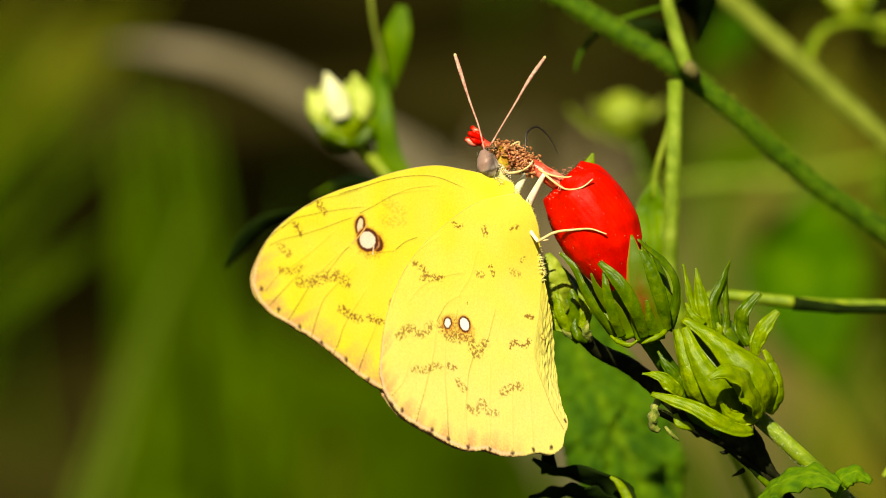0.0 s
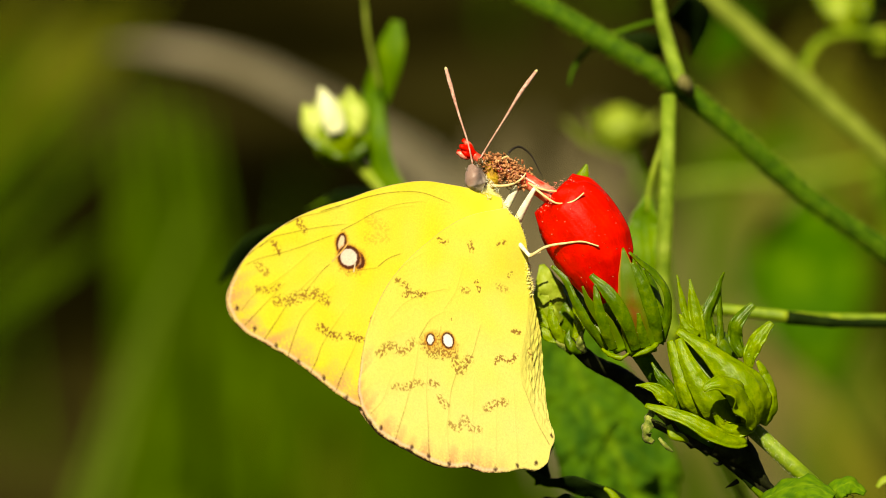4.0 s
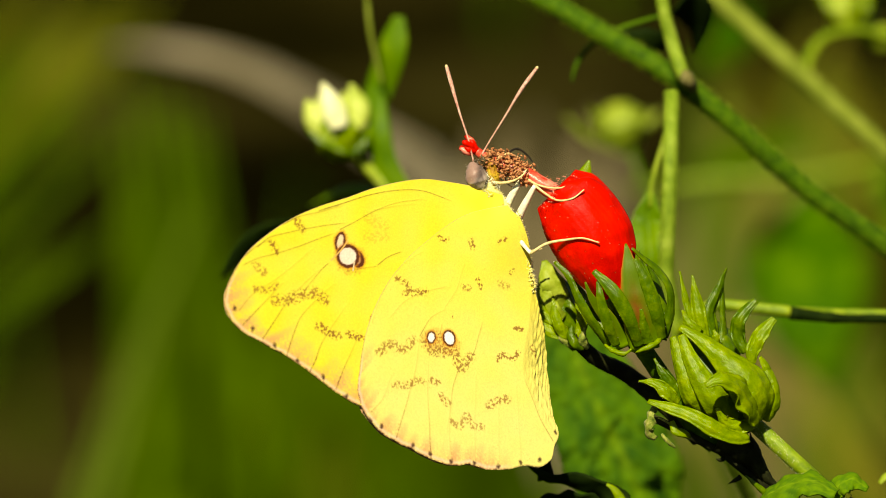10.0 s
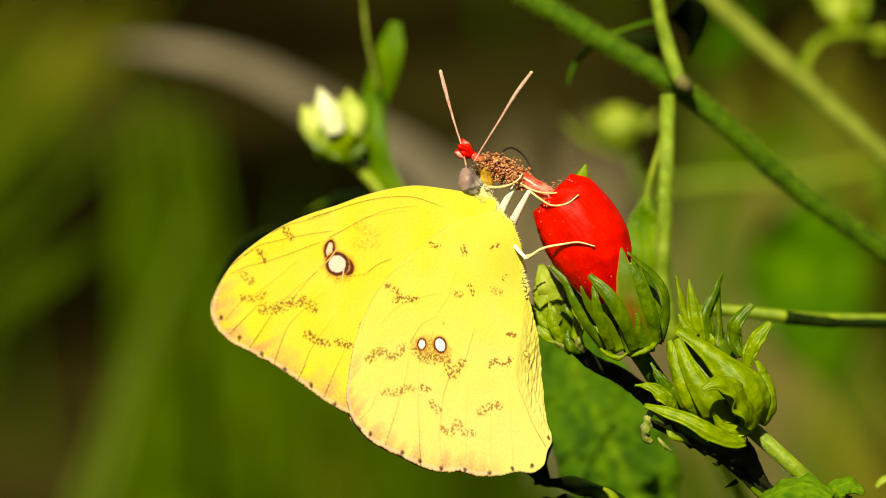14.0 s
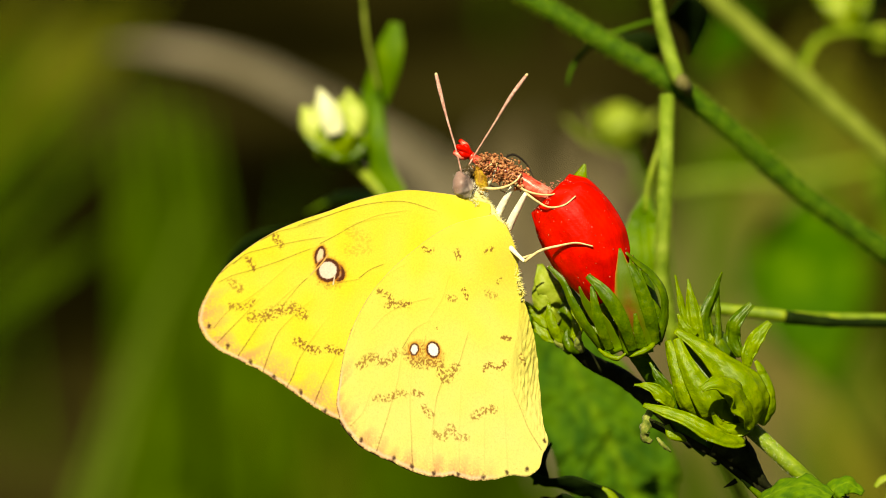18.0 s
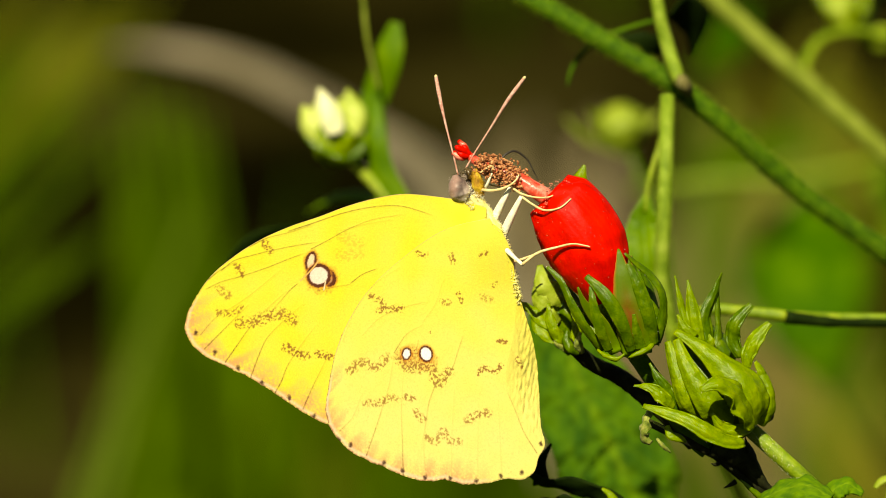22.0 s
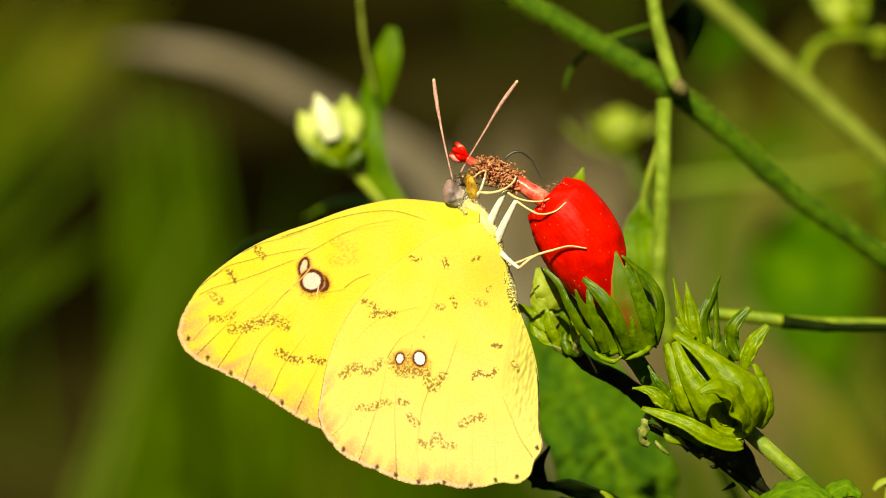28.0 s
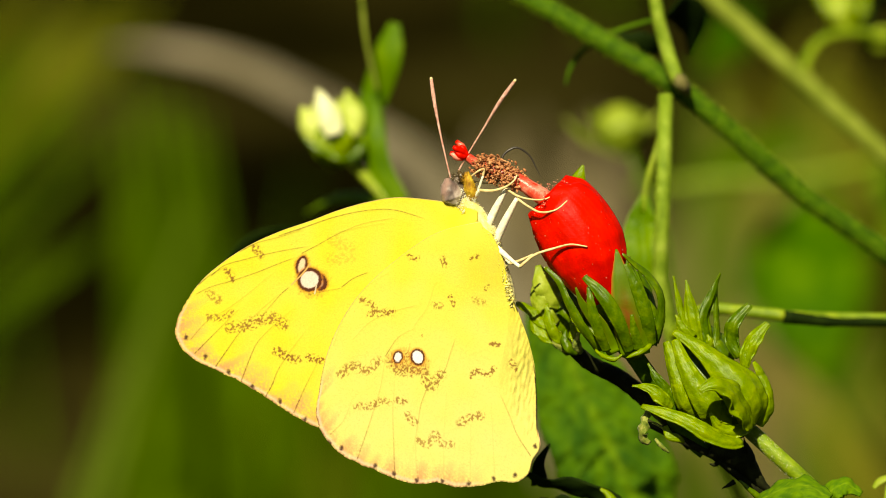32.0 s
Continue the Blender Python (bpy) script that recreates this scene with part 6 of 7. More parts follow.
def motions():
    walk(FLOWERING, [
        (0, swayed(FLOWERING, 0.79, 1.30)), (0.5, swayed(FLOWERING, 0.57, 0.92)), (1, swayed(FLOWERING, 0.45, 0.57)), (1.5, swayed(FLOWERING, 0.31, 0.27)),
        (2, swayed(FLOWERING, 0.19, 0.02)), (2.5, swayed(FLOWERING, 0.12, -0.12)), (3, swayed(FLOWERING, 0.07, -0.13)), (3.5, swayed(FLOWERING, 0.04, -0.10)),
        (5.5, swayed(FLOWERING, -0.04, -0.10)), (6, swayed(FLOWERING, -0.07, -0.14)), (6.5, swayed(FLOWERING, -0.03, -0.11)), (7, swayed(FLOWERING, 0.07, 0.00)),
        (7.5, swayed(FLOWERING, 0.21, 0.19)), (8, swayed(FLOWERING, 0.34, 0.38)), (8.5, swayed(FLOWERING, 0.39, 0.49)), (9, swayed(FLOWERING, 0.39, 0.51)),
        (9.5, swayed(FLOWERING, 0.39, 0.49)), (10, swayed(FLOWERING, 0.35, 0.39)), (10.5, swayed(FLOWERING, 0.27, 0.21)), (11, swayed(FLOWERING, 0.17, 0.06)),
        (11.5, swayed(FLOWERING, 0.09, 0.01)), (12, swayed(FLOWERING, 0.03, -0.01)), (12.5, swayed(FLOWERING, 0.01, -0.01)), (13, swayed(FLOWERING, 0.01, 0.01)),
        (13.5, swayed(FLOWERING, -0.04, -0.03)), (14, swayed(FLOWERING, -0.09, -0.10)), (14.5, swayed(FLOWERING, -0.11, -0.10)), (16.5, swayed(FLOWERING, -0.14, -0.13)),
        (17, swayed(FLOWERING, -0.20, -0.11)), (17.5, swayed(FLOWERING, -0.21, -0.07)), (18, swayed(FLOWERING, -0.21, -0.07)), (18.5, swayed(FLOWERING, -0.25, -0.13)),
        (19, swayed(FLOWERING, -0.30, -0.17)), (19.5, swayed(FLOWERING, -0.32, -0.17)), (20, swayed(FLOWERING, -0.32, -0.17)), (20.5, swayed(FLOWERING, -0.32, -0.17)),
        (21, swayed(FLOWERING, -0.32, -0.18)), (21.5, swayed(FLOWERING, -0.30, -0.19)), (22, swayed(FLOWERING, -0.24, -0.17)), (22.5, swayed(FLOWERING, -0.21, -0.19)),
        (23, swayed(FLOWERING, -0.24, -0.23)), (23.5, swayed(FLOWERING, -0.30, -0.22)), (24, swayed(FLOWERING, -0.34, -0.20)), (24.5, swayed(FLOWERING, -0.38, -0.23)),
        (25, swayed(FLOWERING, -0.39, -0.23)), (25.5, swayed(FLOWERING, -0.32, -0.13)), (27.5, swayed(FLOWERING, -0.43, -0.45)), (28, swayed(FLOWERING, -0.43, -0.48)),
        (28.5, swayed(FLOWERING, -0.43, -0.46)), (29, swayed(FLOWERING, -0.43, -0.41)), (29.5, swayed(FLOWERING, -0.43, -0.36)), (30, swayed(FLOWERING, -0.42, -0.32)),
        (30.5, swayed(FLOWERING, -0.38, -0.27)), (31, swayed(FLOWERING, -0.36, -0.23)), (31.5, swayed(FLOWERING, -0.38, -0.19)), (32, swayed(FLOWERING, -0.43, -0.20)),
    ])
    walk(BRANCH, [
        (0, swayed(BRANCH, 0.87, 1.74)), (0.5, swayed(BRANCH, 0.86, 1.45)), (1, swayed(BRANCH, 0.70, 0.93)), (1.5, swayed(BRANCH, 0.46, 0.40)),
        (2, swayed(BRANCH, 0.27, 0.07)), (2.5, swayed(BRANCH, 0.20, -0.02)), (3, swayed(BRANCH, 0.15, -0.05)), (3.5, swayed(BRANCH, 0.08, -0.07)),
        (5.5, swayed(BRANCH, 0.02, -0.02)), (6, swayed(BRANCH, 0.02, 0.03)), (6.5, swayed(BRANCH, 0.05, 0.05)), (7, swayed(BRANCH, 0.15, 0.15)),
        (7.5, swayed(BRANCH, 0.33, 0.41)), (8, swayed(BRANCH, 0.51, 0.69)), (8.5, swayed(BRANCH, 0.59, 0.83)), (9, swayed(BRANCH, 0.57, 0.85)),
        (9.5, swayed(BRANCH, 0.53, 0.75)), (10, swayed(BRANCH, 0.43, 0.52)), (10.5, swayed(BRANCH, 0.29, 0.27)), (11, swayed(BRANCH, 0.19, 0.14)),
        (11.5, swayed(BRANCH, 0.15, 0.12)), (12, swayed(BRANCH, 0.10, 0.08)), (12.5, swayed(BRANCH, 0.05, 0.02)), (13, swayed(BRANCH, 0.00, 0.01)),
        (13.5, swayed(BRANCH, -0.04, -0.02)), (14, swayed(BRANCH, -0.08, -0.07)), (14.5, swayed(BRANCH, -0.10, -0.13)), (16.5, swayed(BRANCH, -0.10, -0.02)),
        (17, swayed(BRANCH, -0.14, -0.02)), (17.5, swayed(BRANCH, -0.15, -0.02)), (18, swayed(BRANCH, -0.17, -0.02)), (18.5, swayed(BRANCH, -0.19, 0.00)),
        (19, swayed(BRANCH, -0.21, 0.02)), (19.5, swayed(BRANCH, -0.19, 0.07)), (20, swayed(BRANCH, -0.17, 0.11)), (20.5, swayed(BRANCH, -0.15, 0.11)),
        (21, swayed(BRANCH, -0.15, 0.07)), (21.5, swayed(BRANCH, -0.15, 0.01)), (22, swayed(BRANCH, -0.15, -0.02)), (22.5, swayed(BRANCH, -0.15, -0.05)),
        (23, swayed(BRANCH, -0.19, -0.10)), (23.5, swayed(BRANCH, -0.28, -0.13)), (24, swayed(BRANCH, -0.31, -0.13)), (24.5, swayed(BRANCH, -0.29, -0.13)),
        (25, swayed(BRANCH, -0.28, -0.09)), (25.5, swayed(BRANCH, -0.21, 0.04)), (27.5, swayed(BRANCH, -0.49, -0.53)), (28, swayed(BRANCH, -0.55, -0.63)),
        (28.5, swayed(BRANCH, -0.58, -0.66)), (29, swayed(BRANCH, -0.55, -0.60)), (29.5, swayed(BRANCH, -0.49, -0.51)), (30, swayed(BRANCH, -0.44, -0.42)),
        (30.5, swayed(BRANCH, -0.38, -0.29)), (31, swayed(BRANCH, -0.34, -0.16)), (31.5, swayed(BRANCH, -0.34, -0.06)), (32, swayed(BRANCH, -0.38, 0.04)),
    ])
    walk(PALE_BUD, [
        (0, swayed(PALE_BUD, 0.78, 2.03)), (0.5, swayed(PALE_BUD, 0.81, 1.78)), (1, swayed(PALE_BUD, 0.66, 1.19)), (1.5, swayed(PALE_BUD, 0.43, 0.58)),
        (2, swayed(PALE_BUD, 0.27, 0.26)), (2.5, swayed(PALE_BUD, 0.21, 0.17)), (3, swayed(PALE_BUD, 0.15, 0.11)), (3.5, swayed(PALE_BUD, 0.08, 0.04)),
        (5.5, swayed(PALE_BUD, 0.02, 0.04)), (6, swayed(PALE_BUD, 0.03, 0.05)), (6.5, swayed(PALE_BUD, 0.09, 0.08)), (7, swayed(PALE_BUD, 0.20, 0.27)),
        (7.5, swayed(PALE_BUD, 0.34, 0.61)), (8, swayed(PALE_BUD, 0.49, 0.93)), (8.5, swayed(PALE_BUD, 0.55, 1.08)), (9, swayed(PALE_BUD, 0.53, 1.08)),
        (9.5, swayed(PALE_BUD, 0.47, 0.97)), (10, swayed(PALE_BUD, 0.36, 0.68)), (10.5, swayed(PALE_BUD, 0.25, 0.33)), (11, swayed(PALE_BUD, 0.23, 0.19)),
        (11.5, swayed(PALE_BUD, 0.18, 0.19)), (12, swayed(PALE_BUD, 0.09, 0.13)), (12.5, swayed(PALE_BUD, 0.03, 0.04)), (13, swayed(PALE_BUD, 0.00, 0.01)),
        (13.5, swayed(PALE_BUD, -0.04, -0.03)), (14, swayed(PALE_BUD, -0.10, -0.13)), (14.5, swayed(PALE_BUD, -0.16, -0.25)), (16.5, swayed(PALE_BUD, -0.10, -0.14)),
        (17, swayed(PALE_BUD, -0.10, -0.15)), (17.5, swayed(PALE_BUD, -0.10, -0.18)), (18, swayed(PALE_BUD, -0.11, -0.18)), (18.5, swayed(PALE_BUD, -0.13, -0.11)),
        (19, swayed(PALE_BUD, -0.13, 0.00)), (19.5, swayed(PALE_BUD, -0.13, 0.07)), (20, swayed(PALE_BUD, -0.11, 0.11)), (20.5, swayed(PALE_BUD, -0.10, 0.11)),
        (21, swayed(PALE_BUD, -0.10, 0.05)), (21.5, swayed(PALE_BUD, -0.10, -0.05)), (22, swayed(PALE_BUD, -0.10, -0.14)), (22.5, swayed(PALE_BUD, -0.10, -0.20)),
        (23, swayed(PALE_BUD, -0.12, -0.25)), (23.5, swayed(PALE_BUD, -0.20, -0.28)), (24, swayed(PALE_BUD, -0.24, -0.27)), (24.5, swayed(PALE_BUD, -0.24, -0.24)),
        (25, swayed(PALE_BUD, -0.21, -0.19)), (25.5, swayed(PALE_BUD, -0.10, -0.13)), (27.5, swayed(PALE_BUD, -0.45, -0.84)), (28, swayed(PALE_BUD, -0.49, -0.92)),
        (28.5, swayed(PALE_BUD, -0.51, -1.01)), (29, swayed(PALE_BUD, -0.49, -1.03)), (29.5, swayed(PALE_BUD, -0.43, -0.85)), (30, swayed(PALE_BUD, -0.36, -0.65)),
        (30.5, swayed(PALE_BUD, -0.33, -0.52)), (31, swayed(PALE_BUD, -0.30, -0.38)), (31.5, swayed(PALE_BUD, -0.26, -0.27)), (32, swayed(PALE_BUD, -0.27, -0.26)),
    ])
    walk(FAR_BUD, [
        (0, swayed(FAR_BUD, 0.61, 1.83)), (0.5, swayed(FAR_BUD, 0.61, 1.34)), (1, swayed(FAR_BUD, 0.55, 0.72)), (1.5, swayed(FAR_BUD, 0.38, 0.26)),
        (2, swayed(FAR_BUD, 0.22, 0.06)), (2.5, swayed(FAR_BUD, 0.12, -0.03)), (3, swayed(FAR_BUD, 0.09, -0.06)), (3.5, swayed(FAR_BUD, 0.09, -0.13)),
        (5.5, swayed(FAR_BUD, 0.09, -0.13)), (6, swayed(FAR_BUD, 0.09, -0.03)), (6.5, swayed(FAR_BUD, 0.12, 0.06)), (7, swayed(FAR_BUD, 0.22, 0.26)),
        (7.5, swayed(FAR_BUD, 0.35, 0.58)), (8, swayed(FAR_BUD, 0.44, 0.88)), (8.5, swayed(FAR_BUD, 0.48, 0.95)), (9, swayed(FAR_BUD, 0.44, 0.85)),
        (9.5, swayed(FAR_BUD, 0.35, 0.65)), (10, swayed(FAR_BUD, 0.25, 0.42)), (10.5, swayed(FAR_BUD, 0.22, 0.26)), (11, swayed(FAR_BUD, 0.22, 0.16)),
        (11.5, swayed(FAR_BUD, 0.19, 0.10)), (12, swayed(FAR_BUD, 0.12, 0.03)), (12.5, swayed(FAR_BUD, 0.06, 0.00)), (13, swayed(FAR_BUD, -0.01, 0.00)),
        (13.5, swayed(FAR_BUD, -0.05, 0.00)), (14, swayed(FAR_BUD, -0.05, 0.00)), (14.5, swayed(FAR_BUD, -0.05, 0.00)), (16.5, swayed(FAR_BUD, 0.09, 0.13)),
        (17, swayed(FAR_BUD, -0.04, -0.13)), (17.5, swayed(FAR_BUD, 0.02, 0.03)), (18, swayed(FAR_BUD, 0.09, 0.22)), (18.5, swayed(FAR_BUD, 0.09, 0.26)),
        (19, swayed(FAR_BUD, 0.09, 0.26)), (19.5, swayed(FAR_BUD, 0.09, 0.26)), (20, swayed(FAR_BUD, 0.12, 0.29)), (20.5, swayed(FAR_BUD, 0.19, 0.29)),
        (21, swayed(FAR_BUD, 0.22, 0.19)), (21.5, swayed(FAR_BUD, 0.22, 0.13)), (22, swayed(FAR_BUD, 0.22, 0.16)), (22.5, swayed(FAR_BUD, 0.22, 0.19)),
        (23, swayed(FAR_BUD, 0.19, 0.10)), (23.5, swayed(FAR_BUD, 0.12, -0.10)), (24, swayed(FAR_BUD, 0.09, -0.23)), (24.5, swayed(FAR_BUD, 0.09, -0.23)),
        (25, swayed(FAR_BUD, 0.09, -0.16)), (25.5, swayed(FAR_BUD, 0.09, -0.13)), (27.5, swayed(FAR_BUD, 0.22, -0.26)), (28, swayed(FAR_BUD, 0.09, -0.56)),
        (28.5, swayed(FAR_BUD, -0.01, -0.82)), (29, swayed(FAR_BUD, -0.05, -0.91)), (29.5, swayed(FAR_BUD, -0.01, -0.85)), (30, swayed(FAR_BUD, 0.06, -0.69)),
        (30.5, swayed(FAR_BUD, 0.09, -0.52)), (31, swayed(FAR_BUD, 0.09, -0.36)), (31.5, swayed(FAR_BUD, 0.12, -0.16)), (32, swayed(FAR_BUD, 0.22, 0.00)),
    ])
    walk(FAR_SHRUB, [
        (0, swayed(FAR_SHRUB, 0.70, 1.68)), (0.5, swayed(FAR_SHRUB, 0.67, 1.27)), (1, swayed(FAR_SHRUB, 0.55, 0.67)), (1.5, swayed(FAR_SHRUB, 0.39, 0.24)),
        (2, swayed(FAR_SHRUB, 0.28, 0.07)), (2.5, swayed(FAR_SHRUB, 0.21, 0.01)), (3, swayed(FAR_SHRUB, 0.13, 0.00)), (3.5, swayed(FAR_SHRUB, 0.10, 0.00)),
        (5.5, swayed(FAR_SHRUB, 0.10, 0.06)), (6, swayed(FAR_SHRUB, 0.10, 0.11)), (6.5, swayed(FAR_SHRUB, 0.13, 0.15)), (7, swayed(FAR_SHRUB, 0.22, 0.30)),
        (7.5, swayed(FAR_SHRUB, 0.36, 0.60)), (8, swayed(FAR_SHRUB, 0.47, 0.85)), (8.5, swayed(FAR_SHRUB, 0.52, 0.91)), (9, swayed(FAR_SHRUB, 0.51, 0.87)),
        (9.5, swayed(FAR_SHRUB, 0.46, 0.70)), (10, swayed(FAR_SHRUB, 0.37, 0.43)), (10.5, swayed(FAR_SHRUB, 0.27, 0.25)), (11, swayed(FAR_SHRUB, 0.22, 0.20)),
        (11.5, swayed(FAR_SHRUB, 0.21, 0.17)), (12, swayed(FAR_SHRUB, 0.15, 0.11)), (12.5, swayed(FAR_SHRUB, 0.06, 0.03)), (13, swayed(FAR_SHRUB, -0.01, 0.00)),
        (13.5, swayed(FAR_SHRUB, -0.02, 0.00)), (14, swayed(FAR_SHRUB, -0.02, 0.00)), (14.5, swayed(FAR_SHRUB, -0.02, 0.00)), (16.5, swayed(FAR_SHRUB, 0.04, 0.12)),
        (17, swayed(FAR_SHRUB, -0.02, 0.10)), (17.5, swayed(FAR_SHRUB, 0.01, 0.24)), (18, swayed(FAR_SHRUB, 0.04, 0.34)), (18.5, swayed(FAR_SHRUB, 0.04, 0.36)),
        (19, swayed(FAR_SHRUB, 0.04, 0.36)), (19.5, swayed(FAR_SHRUB, 0.04, 0.36)), (20, swayed(FAR_SHRUB, 0.06, 0.37)), (20.5, swayed(FAR_SHRUB, 0.09, 0.37)),
        (21, swayed(FAR_SHRUB, 0.10, 0.33)), (21.5, swayed(FAR_SHRUB, 0.10, 0.30)), (22, swayed(FAR_SHRUB, 0.10, 0.31)), (22.5, swayed(FAR_SHRUB, 0.10, 0.33)),
        (23, swayed(FAR_SHRUB, 0.06, 0.25)), (23.5, swayed(FAR_SHRUB, 0.00, 0.09)), (24, swayed(FAR_SHRUB, -0.02, -0.02)), (24.5, swayed(FAR_SHRUB, -0.05, 0.00)),
        (25, swayed(FAR_SHRUB, -0.05, 0.05)), (25.5, swayed(FAR_SHRUB, 0.04, 0.06)), (27.5, swayed(FAR_SHRUB, 0.04, 0.00)), (28, swayed(FAR_SHRUB, -0.11, -0.28)),
        (28.5, swayed(FAR_SHRUB, -0.19, -0.55)), (29, swayed(FAR_SHRUB, -0.20, -0.66)), (29.5, swayed(FAR_SHRUB, -0.16, -0.60)), (30, swayed(FAR_SHRUB, -0.06, -0.47)),
        (30.5, swayed(FAR_SHRUB, -0.02, -0.32)), (31, swayed(FAR_SHRUB, -0.02, -0.14)), (31.5, swayed(FAR_SHRUB, 0.00, 0.03)), (32, swayed(FAR_SHRUB, 0.04, 0.12)),
    ])
    walk(FLOWER, [
        (0, on_body(0.36, 0, 0.20, 0, 0, 0)), (1, on_body(0.19, 0, 0.02, 0, 0, 0)), (2, on_body(0.15, 0, -0.01, 0, 0, 0)), (3, on_body(0.08, 0, 0.01, 0, 0, 0)),
        (5.5, on_body(0.06, 0, -0.01, 0, 0, 0)), (7, on_body(0.00, 0, 0.01, 0, 0, 0)), (8, on_body(0.12, 0, 0.05, 0, 0, 0)), (9, on_body(0.15, 0, 0.05, 0, 0, 0)),
        (10.5, on_body(0.05, 0, 0.01, 0, 0, 0)), (12, on_body(0.02, 0, 0.01, 0, 0, 0)), (14, on_body(-0.03, 0, 0.01, 0, 0, 0)), (16.5, on_body(-0.05, 0, 0.02, 0, 0, 0)),
        (18, on_body(-0.10, 0, -0.07, 0, 0, 0)), (19, on_body(-0.15, 0, -0.05, 0, 0, 0)), (21, on_body(-0.20, 0, -0.06, 0, 0, 0)), (23, on_body(-0.25, 0, -0.04, 0, 0, 0)),
        (25, on_body(-0.26, 0, -0.04, 0, 0, 0)), (27.5, on_body(-0.36, 0, -0.03, 0, 0, 0)), (29, on_body(-0.33, 0, -0.01, 0, 0, 0)), (30.5, on_body(-0.31, 0, -0.07, 0, 0, 0)),
        (32, on_body(-0.30, 0, -0.07, 0, 0, 0)),
    ])
